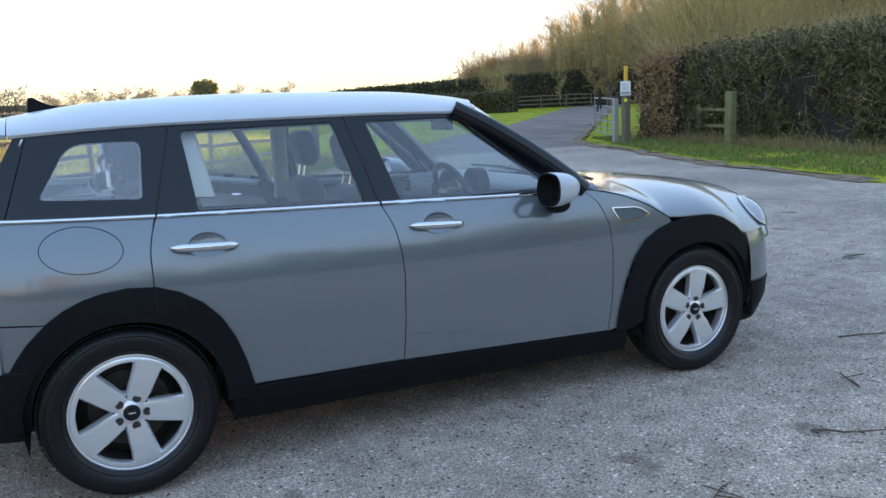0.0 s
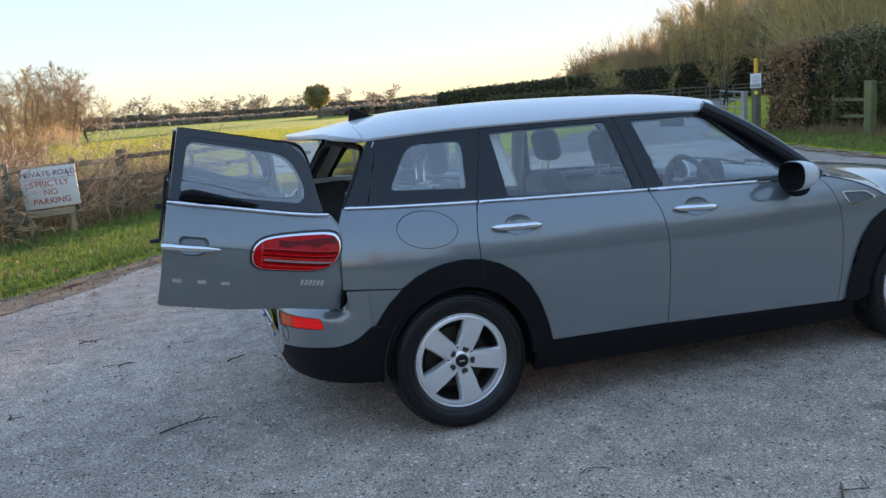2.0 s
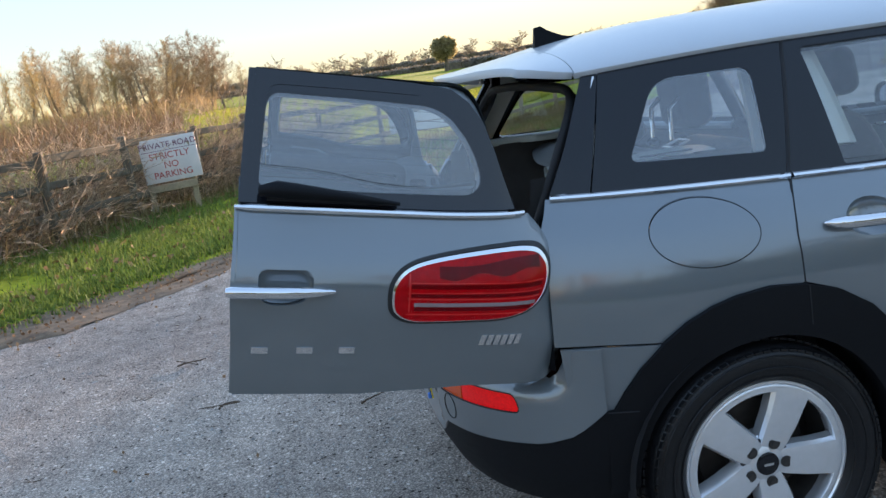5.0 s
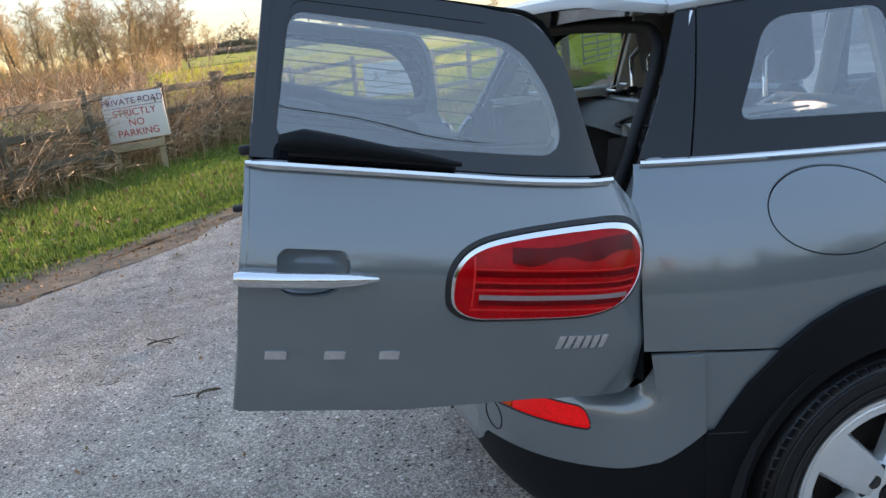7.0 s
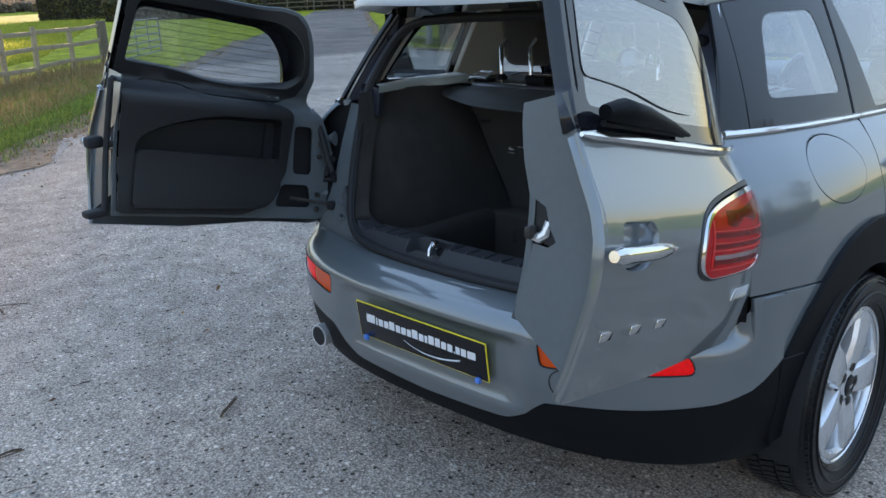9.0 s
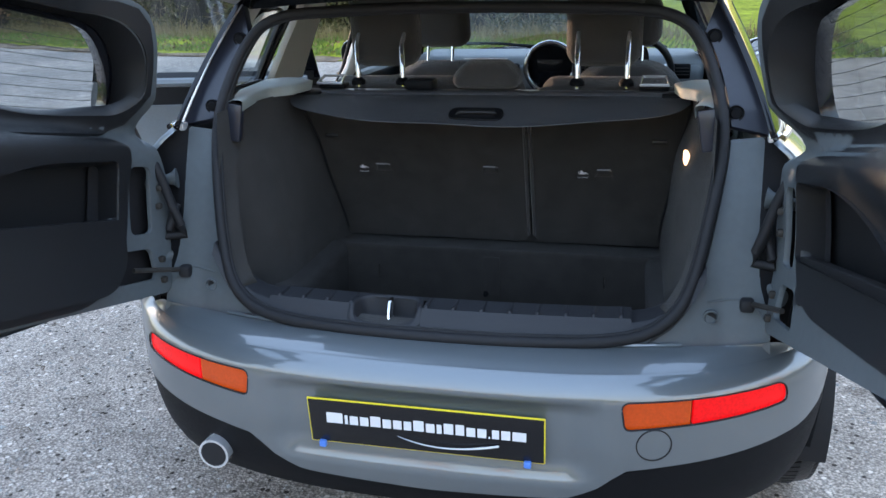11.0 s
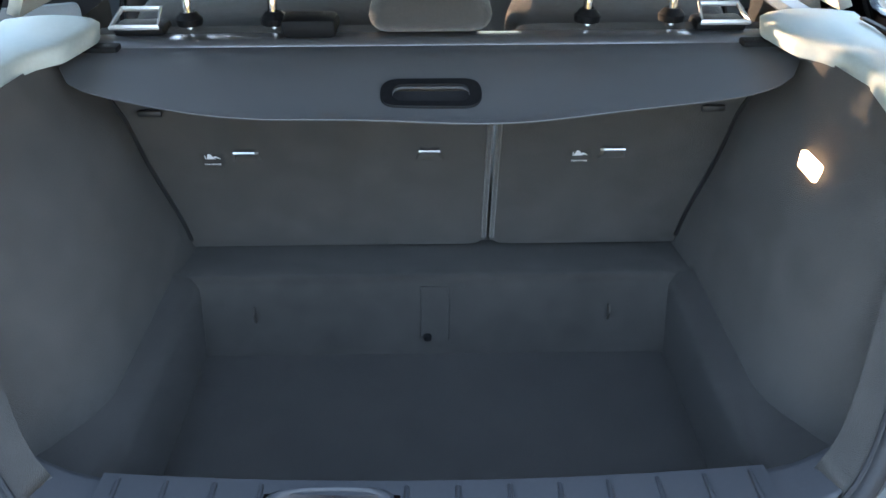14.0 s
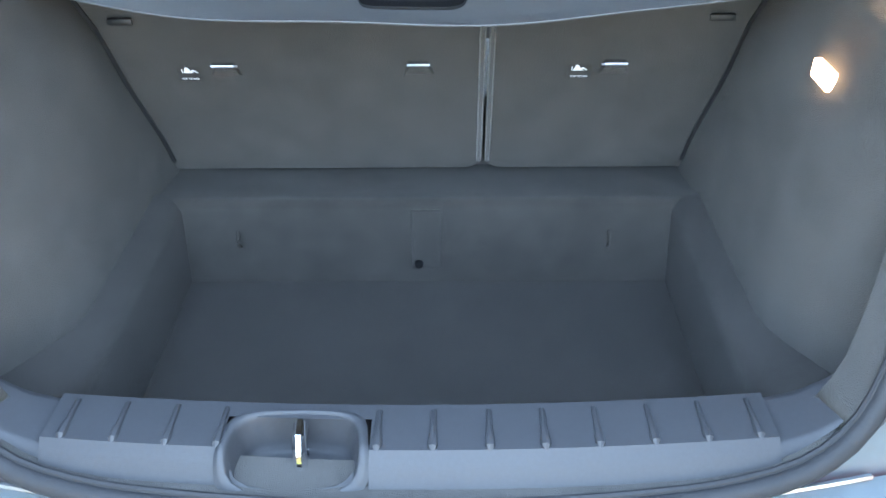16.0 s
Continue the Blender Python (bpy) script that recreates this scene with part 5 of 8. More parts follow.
        part("wheel_bolt", lathe([(0.0, -0.0034), (0.007, -0.0034), (0.0076, -0.0014), (0.0150, -0.0014), (0.0160, 0.006)], 18), DARKMETAL, rm).matrix_local = Matrix.Translation((0.054 * math.cos(t0), -0.0848, 0.054 * math.sin(t0)))
    part("rim_flange", lathe([(0.1885, -0.070), (0.1900, -0.0865), (0.1915, -0.0885), (0.2050, -0.0880), (0.2085, -0.0860), (0.2110, -0.0760)], 72), ALLOY, rm)
    part("hub", lathe([(0.03, -0.086), (0.055, -0.078), (0.072, -0.066), (0.074, -0.03)], 36), ALLOY, rm)
    cap = part("centre_cap", lathe([(0.0, -0.092), (0.024, -0.092), (0.030, -0.089), (0.032, -0.08)], 32), BLACK, rm, "black wheel centre cap")
    part("cap_emblem", rbox((0.026, 0.002, 0.007), (0, -0.0925, 0), 0.001), CHROME, cap)
    return W


for wx in (0.0, 2.67):
    for s in (-1, 1):
        wheel_at(wx, s, 0 if wx == 0 else 15)

        def liner(a, b, wx=wx, s=s):
            t = math.pi * (1.08 - 1.16 * a)
            return (wx + 0.01 + 0.368 * math.cos(t), s * (0.90 - 0.30 * b), 0.32 + 0.368 * math.sin(t))
        sheet("wheel_liner", liner, 24, 3, RUBBER, CAR)
part("underbody", rbox((3.5, 1.2, 0.10), (1.35, 0, 0.26), 0.02), RUBBER, CAR)
part("underbody", rbox((1.75, 1.62, 0.08), (1.335, 0, 0.27), 0.02), RUBBER, CAR)
part("underbody", rbox((0.35, 1.3, 0.10), (-0.42, 0, 0.30), 0.02), RUBBER, CAR)

# ---- boot ----
FLOOR_Z = 0.395


def boot_y(x, z):
    y = 0.497 + 0.075 * sstep(-0.25, -0.50, x) + 0.035 * sstep(0.0, 0.2, x) * sstep(0.6, 0.95, z)
    y += 0.035 * sstep(0.88, 1.04, z)
    y += 0.03 * sstep(0.62, 1.0, z) * (1 - sstep(-0.30, -0.15, x) * 0.4)
    return min(y, 0.572)


for s in (-1, 1):
    sheet("boot_side_trim", lambda a, b, s=s: ((-0.545 + 0.10 * b) * (1 - a) + 0.24 * a, s * boot_y((-0.545 + 0.10 * b) * (1 - a) + 0.24 * a, FLOOR_Z + 0.685 * b), FLOOR_Z + 0.685 * b), 24, 20, CARPET, CAR, "black carpet side trim", flip=s > 0)
    # ledge over the wheel arch: flat top, rounded edge, upright face down to the floor
    prof_ = fillet([(0.60, 0.635), (0.452, 0.580, 0.03), (0.466, FLOOR_Z - 0.005)], 5)[:]

    def ledge_at(a, b, s=s, prof_=prof_):
        f = b * (len(prof_) - 1)
        i = min(len(prof_) - 2, int(f))
        y = prof_[i][0] + (prof_[i + 1][0] - prof_[i][0]) * (f - i)
        z = prof_[i][1] + (prof_[i + 1][1] - prof_[i][1]) * (f - i)
        x = -0.515 + 0.60 * a
        return (x, s * (y + 0.030 * sstep(-0.36, -0.515, x)), z + 0.020 * sstep(-0.38, -0.515, x) * (z > 0.5))
    # ledge takes the darker carpet copy, shade included in its colour
    sheet("boot_ledge", ledge_at, 20, 24, SHADEDCARPET, CAR, "black carpet wheel arch ledge", flip=s < 0)
    # moulded corner between sill plate, side trim and seal
    def corner(a, b, s=s):
        y = 0.412 + 0.155 * a
        x = -0.492 - (0.118 - 0.030 * a) * b
        z = 0.664 + interp(y, [(0.42, 0.0), (0.46, 0.006), (0.50, 0.026), (0.53, 0.058), (0.567, 0.12)]) - 0.05 * max(0, b - 0.8) / 0.2 * (1 - 0.5 * a) - 0.06 * max(0, 0.10 - b) / 0.10
        return (x + 0.02 * (y / 0.41) ** 2 - 0.012, s * y, z)
    sheet("sill_corner", corner, 12, 14, SILL, CAR, "black moulded sill corner", flip=s < 0)
fl = [(-0.515, -0.60), (0.085, -0.50), (0.085, 0.50), (-0.515, 0.60)]
panel("boot_floor", fl, lambda x, y: (x, y, FLOOR_Z + 0.0015 * math.sin(9 * x + 3 * y)), SHADEDCARPET, CAR, sgn=1, step=0.04, depth=0.01, label="black carpet boot floor")
# step below the seats, shelf
stp = fillet([(0.085, FLOOR_Z), (0.080, 0.588, 0.02), (0.26, 0.560)])
V = [(x, y, z) for y in (-0.51, -0.3, 0, 0.3, 0.51) for x, z in stp]
m_ = len(stp)
F = [(j * m_ + i, j * m_ + i + 1, (j + 1) * m_ + i + 1, (j + 1) * m_ + i) for j in range(4) for i in range(m_ - 1) if i < m_ - 1]
mesh_ob("boot_step", V, F, CARPET, CAR, True, "black carpet step below the rear seats")
for y, w in ((0.0, 0.055),):
    part("step_flap", rbox((0.006, w, 0.13), (0.079, y + 0.0, 0.50), 0.004), CARPET, CAR)
    part("step_knob", lathe([(0, -0.006), (0.008, -0.004), (0.010, 0.004)], 14), PLASTIC, CAR).matrix_local = Matrix.Translation((0.075, 0.015, 0.445)) @ pose(0, 0, 0, 0, 0, -90)
for y in (0.352, -0.341):
    part("lashing_eye", tube([(0.074 - 0.012 * math.sin(t), y, 0.505 + 0.016 * math.cos(t)) for t in np.linspace(0, 3.1416, 9)], 0.003, n=6), DARKMETAL, CAR, "steel lashing eye")
# sill plate with ribs and the latch bowl
def sill_plate(a, b):
    y = (2 * a - 1) * 0.418
    pts = [(-0.500, 0.40), (-0.508, 0.655), (-0.517, 0.670), (-0.588, 0.672), (-0.602, 0.658), (-0.622, 0.632)]
    f = b * (len(pts) - 1)
    i = min(len(pts) - 2, int(f))
    q = f - i
    x = pts[i][0] + (pts[i + 1][0] - pts[i][0]) * q
    z = pts[i][1] + (pts[i + 1][1] - pts[i][1]) * q
    return (x + 0.02 * (2 * a - 1) ** 2, y, z)


V = [(sill_plate(a, b)) for b in np.linspace(0, 1, 16) for a in np.linspace(0, 1, 41)]
yb0, yb1 = 0.052, 0.204
F = []
for j in range(15):
    for i in range(40):
        ym = ((i + 0.5) / 40 * 2 - 1) * 0.418
        if yb0 < ym < yb1 and j >= 7:
            continue
        a = j * 41 + i
        F.append((a, a + 1, a + 42, a + 41))
RIBS = [0.395, 0.334, 0.273, 0.214, 0.034, -0.029, -0.093, -0.155, -0.216, -0.278, -0.338, -0.397]
sp = mesh_ob("sill_plate", V, F, SILL, CAR, True, "black plastic loading sill with ribs")
sp.data.set_sharp_from_angle(angle=radians(25))
for y in RIBS:
    x0 = 0.02 * (y / 0.41) ** 2
    part("sill_rib", tube([(-0.522 + x0, y, 0.667), (-0.529 + x0, y, 0.6712), (-0.560 + x0, y, 0.6715), (-0.576 + x0, y, 0.6722), (-0.583 + x0, y, 0.672), (-0.588 + x0, y, 0.669)], [0.0015, 0.0032, 0.0038, 0.0058, 0.0058, 0.003], n=8), SILL, sp)


def plate_z(x):
    return interp(x, [(-0.632, 0.620), (-0.622, 0.632), (-0.599, 0.660), (-0.588, 0.672), (-0.517, 0.670), (-0.508, 0.655)])


def bowl_map(a, b):
    """Rounded recess: rings from the plate's edge to the bottom."""
    t = 6.2832 * a
    c, q = math.cos(t), math.sin(t)
    k5 = (abs(c) ** 5 + abs(q) ** 5) ** -0.2
    rings = ((1.06, 0.0), (0.99, 0.004), (0.93, 0.002), (0.86, -0.018), (0.80, -0.040), (0.70, -0.048), (0.4, -0.050), (0.02, -0.050))
    f = b * (len(rings) - 1)
    i = min(len(rings) - 2, int(f))
    r = rings[i][0] + (rings[i + 1][0] - rings[i][0]) * (f - i)
    dz = rings[i][1] + (rings[i + 1][1] - rings[i][1]) * (f - i)
    kk = k5 if b < 0.15 else k5 * 0.5 + 0.5 * (abs(c) ** 3 + abs(q) ** 3) ** (-1 / 3)
    x = -0.576 + 0.047 * r * kk * q
    y = 0.128 + (0.080 - 0.006 * q) * r * kk * c
    zc = plate_z(x)
    return (x, y, zc + dz if dz > -0.015 else min(zc, 0.668 + dz))


sheet("latch_bowl", bowl_map, 40, 21, SILL, sp, "black latch recess")
part("latch_striker", tube([(-0.548, 0.124, 0.612), (-0.547, 0.124, 0.655), (-0.553, 0.124, 0.668), (-0.566, 0.123, 0.668), (-0.578, 0.122, 0.655), (-0.584, 0.122, 0.612)], [0.0085, 0.0085, 0.009, 0.009, 0.0085, 0.0085], n=10, flat=1.3), CHROME, sp, "steel striker loop")
# rear seat backs
def back_x(z):
    return 0.457 - 0.41 * z + 0.0


for y0, y1, nm in ((-0.101, 0.53, 0), (-0.53, -0.117, 1)):
    def sb(u, v, y0=y0, y1=y1):
        return (back_x(v), u, v)
    loop = fillet([(y0, 0.575, 0.03), (y1, 0.575, 0.04) if y1 > 0.5 else (y1, 0.575, 0.03), (y1 + (0.02 if y1 > 0 else 0), 1.07, 0.05), (y0 - (0.02 if y0 < -0.3 else 0), 1.07, 0.05)])
    b = panel("rear_seat_back", loop, lambda u, v: (back_x(v), u, v), CARPET, CAR, sgn=-1, step=0.05, depth=0.03, label="dark carpeted rear seat back")
    part("seat_edging", tube([(back_x(z) - 0.004, (y0 if nm == 0 else y1), z) for z in np.linspace(0.60, 1.04, 8)], 0.0055, n=6), FABRIC, b)
    bm = rbox((0.13, abs(y1 - y0) - 0.03, 0.60), (0.345 - 0.41 * 0.36 + 0.098, (y0 + y1) / 2, 0.80), 0.045, 3, Matrix.Rotation(radians(-22), 3, "Y"))
    part("seat_padding", bm, FABRIC, b)
for y in (0.398, -0.266):
    o = Vector((back_x(0.823) - 0.003, y, 0.823))
    lb = part("tether_label", rbox((0.001, 0.042, 0.032), o, 0.0), CARPET, CAR)
    fm = face_matrix(o + Vector((-0.0015, 0, -0.0125)), (0, -1, 0), (-0.41, 0, 1))
    text_part("label_text", "TOP TETHER", 0.0052, fm, TEXT, lb, 0.0003)
    bm = bmesh.new()
    for pts in ([(-0.011, -0.008), (0.013, -0.008), (0.013, -0.004), (0.004, -0.001), (-0.001, 0.009), (-0.006, 0.010), (-0.011, -0.003)], [(0.002, 0.003), (0.007, 0.005), (0.014, -0.001), (0.014, -0.003), (0.008, 0.0005), (0.004, -0.0005)], [(-0.013, -0.009), (-0.0115, -0.009), (-0.0115, 0.006), (-0.013, 0.007)]):
        bm.faces.new([bm.verts.new((back_x(o.z + q) - 0.0045, o.y - p, o.z + q)) for p, q in pts])
    part("label_symbol", bm, TEXT, lb)
for y in (0.336, 0.006, -0.325):
    zb_ = 0.839
    o = (back_x(zb_) - 0.004, y, zb_)
    br = part("tether_bar", tube([(o[0] + 0.002, y + 0.021, zb_ - 0.005), (o[0] - 0.009, y + 0.0185, zb_), (o[0] - 0.009, y - 0.0185, zb_), (o[0] + 0.002, y - 0.021, zb_ - 0.005)], 0.0026, n=6), ALLOY, CAR, "steel tether anchor bar")
    bm = bmesh.new()
    low_, top_ = [], []
    for yy, zz, dx in ((0.018, 0.842, -0.001), (-0.018, 0.842, -0.001), (-0.027, 0.812, -0.001), (0.027, 0.812, -0.001)):
        low_.append(bm.verts.new((back_x(zz) + dx, y + yy, zz)))
    for yy, zz in ((0.014, 0.834), (-0.014, 0.834), (-0.022, 0.816), (0.022, 0.816)):
        top_.append(bm.verts.new((back_x(zz) - 0.006, y + yy, zz)))
    bm.faces.new(top_)
    for i in range(4):
        bm.faces.new((low_[i], low_[(i + 1) % 4], top_[(i + 1) % 4], top_[i]))
    part("anchor_pocket", bm, CARPET, br)
for s in (-1, 1):
    part("seat_gap", tube([(back_x(z) - 0.004, s * (boot_y(back_x(z), z) - 0.003), z) for z in np.linspace(0.60, 1.02, 9)], 0.0045, n=6), RUBBER, CAR)
for y in (0.50, -0.50):
    part("release_catch", rbox((0.008, 0.04, 0.012), (0.062, y * 0.95, 0.930), 0.003), TRIM, CAR)

# load cover: cassette, sheet and grip
cov = part("cover_cassette", rbox((0.055, 1.05, 0.035), (0.012, 0, 1.058), 0.014, 3), mat("cassette_alloy", (0.16, 0.16, 0.17), 0.28, 0.7, 0.1, 80), CAR, "dark load cover cassette")
def cover_map(x, y):
    sag = 0.05 * sstep(-0.02, -0.20, x)
    return (x, y, 1.066 - sag * (0.6 + 0.4 * math.cos(y * 3.0)) + 0.002 * math.sin(14 * y) * sstep(-0.1, -0.2, x))


edge = [(-0.045 - 0.085 * max(0.0, 1 - (abs(y) / 0.545) ** 16) ** 0.5 - 0.066 * max(0.0, 1 - (abs(y) / 0.545) ** 2.4) + 0.003 * math.sin(18 * y), y) for y in np.linspace(0.54, -0.54, 48)]
loop = [(-0.012, -0.53), (-0.012, 0.53)] + edge
grip = fillet([(-0.108, 0.072, 0.027), (-0.108, -0.072, 0.027), (-0.163, -0.072, 0.027), (-0.163, 0.072, 0.027)])
slot = fillet([(-0.119, 0.055, 0.016), (-0.119, -0.055, 0.016), (-0.152, -0.055, 0.016), (-0.152, 0.055, 0.016)])
cs = panel("load_cover", loop, cover_map, BLIND, CAR, [slot], sgn=1, step=0.025, depth=0.003, back=True, label="dark fabric load cover hanging slack")
panel("cover_grip", grip, lambda x, y: tuple(a + b for a, b in zip(cover_map(x, y), (0, 0, 0.005))), PLASTIC, cs, [slot], sgn=1, step=0.02, depth=0.008, back=True)
# dark plate added below the slot, standing for the shade in it
panel("grip_well", [(-0.1355 + (x + 0.1355) * 1.5, y * 1.15) for x, y in slot], lambda x, y: tuple(a + b for a, b in zip(cover_map(x, y), (0, 0, -0.012))), RUBBER, cs, sgn=1, step=0.03, depth=0.003)
part("cover_hem", tube([tuple(a + b for a, b in zip(cover_map(*p), (0, 0, -0.001))) for p in edge], 0.0014, n=6), BLIND, cs)
for s in (-1, 1):
    part("cover_bracket", rbox((0.04, 0.07, 0.014), (-0.015, s * 0.505, 1.066), 0.004), PLASTIC, cov)
    # shelf trims beside the cover, with pillar linings
    def shelf(a, b, s=s):
        x = -0.394 + 0.429 * a
        yo = interp(x, [(-0.394, 0.566), (-0.345, 0.580), (-0.176, 0.640), (0.035, 0.66)])
        yi = interp(x, [(-0.394, 0.527), (-0.334, 0.539), (-0.25, 0.556), (-0.18, 0.553), (-0.14, 0.537), (-0.115, 0.512), (-0.02, 0.497), (0.010, 0.503), (0.035, 0.525)])
        y = yi + (yo - yi) * max(0.0, (b - 0.125) / 0.875)
        lip = -0.006 if 0 < b < 0.2 else 0.0
        return (x, s * (y + (0.004 if b == 0 else 0)), 1.098 + 0.006 * math.sin(3.14 * b) + lip * 0.3 - (0.022 if b == 0 else 0))
    # dark grey shelf paled: sky light on it is put into the colour
    sheet("side_shelf", shelf, 36, 8, mat("sky_paled_shelf", (0.38, 0.41, 0.38), 0.55, 0, 0.08, 150, bump=0.2, bscale=900) if s < 0 else bpy.data.materials["sky_paled_shelf"], CAR, "moulded side shelf paled by sky sheen")
    part("shelf_vent", rbox((0.15, 0.010, 0.004), (-0.10, s * (half_width(-0.1, 1.08) - 0.085), 1.105), 0.001, 1, Matrix.Rotation(radians(-5 * s), 3, "Z")), RUBBER, CAR)
    part("shelf_end", rbox((0.022, 0.052, 0.094), (-0.376, s * 0.568, 1.048), 0.005, 2, Matrix.Rotation(radians(s * 10), 3, "X")), bpy.data.materials["pillar_black"], CAR)
    part("seat_release", tube([(0.022 + w, s * 0.45 + q, 1.100 + 0.35 * w) for q, w in ((-0.036, -0.020), (0.036, -0.020), (0.030, 0.026), (-0.030, 0.026))], 0.0045, closed=True, n=6), ALLOY, CAR, "bright steel seat release ring")
    part("seat_release_base", rbox((0.05, 0.08, 0.018), (0.04, s * 0.45, 1.082), 0.008), PLASTIC, CAR)
part("belt_buckle_box", rbox((0.06, 0.085, 0.03), (0.02, 0.185, 1.09), 0.01), PLASTIC, CAR)

# ---- cabin ----
def rounded_pad(name, size, at, rot, material, parent, b=0.05, label=""):
    return part(name, rbox(size, at, b, 4, rot), material, parent, label)


for y in (0.311, -0.312):
    hr = rounded_pad("rear_headrest", (0.10, 0.205, 0.27), (0.118, y, 1.262), Matrix.Rotation(radians(-6), 3, "Y"), FABRIC, CAR, 0.045, "black fabric headrest on steel posts")
    for dy in (-0.066, 0.066):
        part("headrest_post", tube([(0.045, y + dy, 1.07), (0.046, y + dy, 1.195), (0.075, y + dy, 1.222)], 0.0075, n=10), CHROME, hr)
        part("post_guide", lathe([(0.0, 0), (0.02, 0), (0.021, -0.01), (0.012, -0.02), (0.009, -0.02)], 14), PLASTIC, hr).matrix_local = Matrix.Translation((0.045, y + dy, 1.085)) @ pose(0, 0, 0, -90, 0, 0)
bm = rbox((0.10, 0.190, 0.078), (0, 0, 0), 0.034, 5)
for v in bm.verts:
    k_ = 0.5 + v.co.z / 0.085
    v.co.y *= 1.06 - 0.46 * max(0, k_) ** 2.2
    v.co.x += 0.02 * k_
bmesh.ops.translate(bm, verts=bm.verts, vec=(0.04, 0, 1.116))
ch = part("rear_headrest", bm, FABRIC, CAR, "low centre headrest in black fabric")
part("headrest_seam", tube([(0.002 + 0.018 * q, y, 1.116 + 0.043) for y, q in ((-0.06, 0.9), (-0.03, 1), (0, 1), (0.03, 1), (0.06, 0.9))], 0.0012, n=5), TEXT, ch)
rounded_pad("rear_bench", (0.5, 1.15, 0.20), (0.52, 0, 0.55), None, FABRIC, CAR, 0.06)
for y in (0.37, -0.37):
    bm = rbox((0.14, 0.49, 0.62), (0, 0, 0), 0.06, 5)
    bmesh.ops.subdivide_edges(bm, edges=[e for e in bm.edges if e.calc_length() > 0.2], cuts=8, use_grid_fill=True)
    for v in bm.verts:
        k_ = min(1, max(0, (v.co.z - 0.04) / 0.27))
        v.co.y *= math.sqrt(1 - 0.88 * k_ ** 2.6)
    bmesh.ops.transform(bm, matrix=Matrix.Translation((1.13, y, 0.745)) @ Matrix.Rotation(radians(-18), 4, "Y"), verts=bm.verts)
    st = part("front_seat", bm, FABRIC, CAR, "black fabric front seat")
    rounded_pad("front_headrest", (0.11, 0.24, 0.19), (1.075, y, 1.19), Matrix.Rotation(radians(-12), 3, "Y"), FABRIC, st, 0.05)
    for dy in (-0.05, 0.05):
        part("headrest_post", tube([(1.045, y + dy, 1.00), (1.068, y + dy, 1.12)], 0.006, n=8), CHROME, st)
    rounded_pad("seat_cushion", (0.50, 0.48, 0.16), (1.42, y, 0.52), None, FABRIC, st, 0.06)
rounded_pad("centre_console", (0.9, 0.20, 0.25), (1.55, 0, 0.48), None, TRIM, CAR, 0.04)
# dash paled: reflections put into this grey; plain grey on door inserts
DASH = mat("dash_grey", (0.19, 0.21, 0.22), 0.55, 0, 0.08, 150, bump=0.15, bscale=700)
dash = part("dashboard", rbox((0.45, 1.42, 0.17), (2.02, 0, 0.90), 0.06, 4), DASH, CAR, "black dashboard, paled by reflections, with round centre display")
part("dash_fascia", rbox((0.06, 1.40, 0.12), (1.80, 0, 0.885), 0.03, 3), DASH, dash)
ring = lambda r, x, y, z, n=32: [(x, y + r * math.cos(t), z + r * math.sin(t)) for t in np.linspace(0, 6.2832, n + 1)[:-1]]
part("display_ring", tube(ring(0.115, 1.765, 0, 0.935), 0.014, closed=True, n=10, up=(1, 0, 0)), mat("dark_chrome", (0.45, 0.46, 0.47), 0.2, 1.0, 0.05, 30), dash)
bm = bmesh.new()
bm.faces.new([bm.verts.new(p) for p in ring(0.11, 1.768, 0, 0.935)])
part("display_face", bm, BLACK, dash)
part("display_screen", rbox((0.004, 0.12, 0.06), (1.764, 0, 0.945), 0.002), PLATE, dash)
for y in (0.19, -0.19, 0.6, -0.6):
    v_ = part("air_vent", rbox((0.02, 0.09, 0.07), (1.768, y, 0.92), 0.012), PLASTIC, dash)
    for z in (0.905, 0.92, 0.935):
        part("vent_slat", rbox((0.012, 0.08, 0.004), (1.757, y, z), 0.001), TRIM, v_)
sw_m = Matrix.Translation((1.62, -0.37, 0.93)) @ Matrix.Rotation(radians(-24), 4, "Y")
rim_p = [sw_m @ Vector(p) for p in ring(0.183, 0, 0, 0)]
sw_ = part("steering_wheel", tube(rim_p, 0.016, closed=True, n=10, up=(1, 0, 0)), TRIM, CAR, "black three-spoke steering wheel")
for t in (0.15, math.pi - 0.15, -math.pi / 2):
    part("wheel_spoke", tube([sw_m @ Vector((0.01, 0.04 * math.cos(t), 0.04 * math.sin(t))), sw_m @ Vector((0, 0.18 * math.cos(t), 0.18 * math.sin(t)))], 0.016, n=8), ALLOY, sw_)
bm = rbox((0.05, 0.13, 0.11), (0, 0, 0), 0.03, 3)
bmesh.ops.transform(bm, matrix=sw_m, verts=bm.verts)
part("airbag_pad", bm, TRIM, sw_)
part("instrument_pod", tube([(1.70, -0.37, 0.985), (1.76, -0.37, 0.985)], 0.085, n=24), PLASTIC, CAR)
part("rear_view_mirror", rbox((0.03, 0.23, 0.065), (1.72, -0.02, 1.285), 0.025, 3), BLACK, CAR)
part("mirror_stem", tube([(1.74, 0, 1.30), (1.80, 0, 1.36)], 0.014), BLACK, CAR)
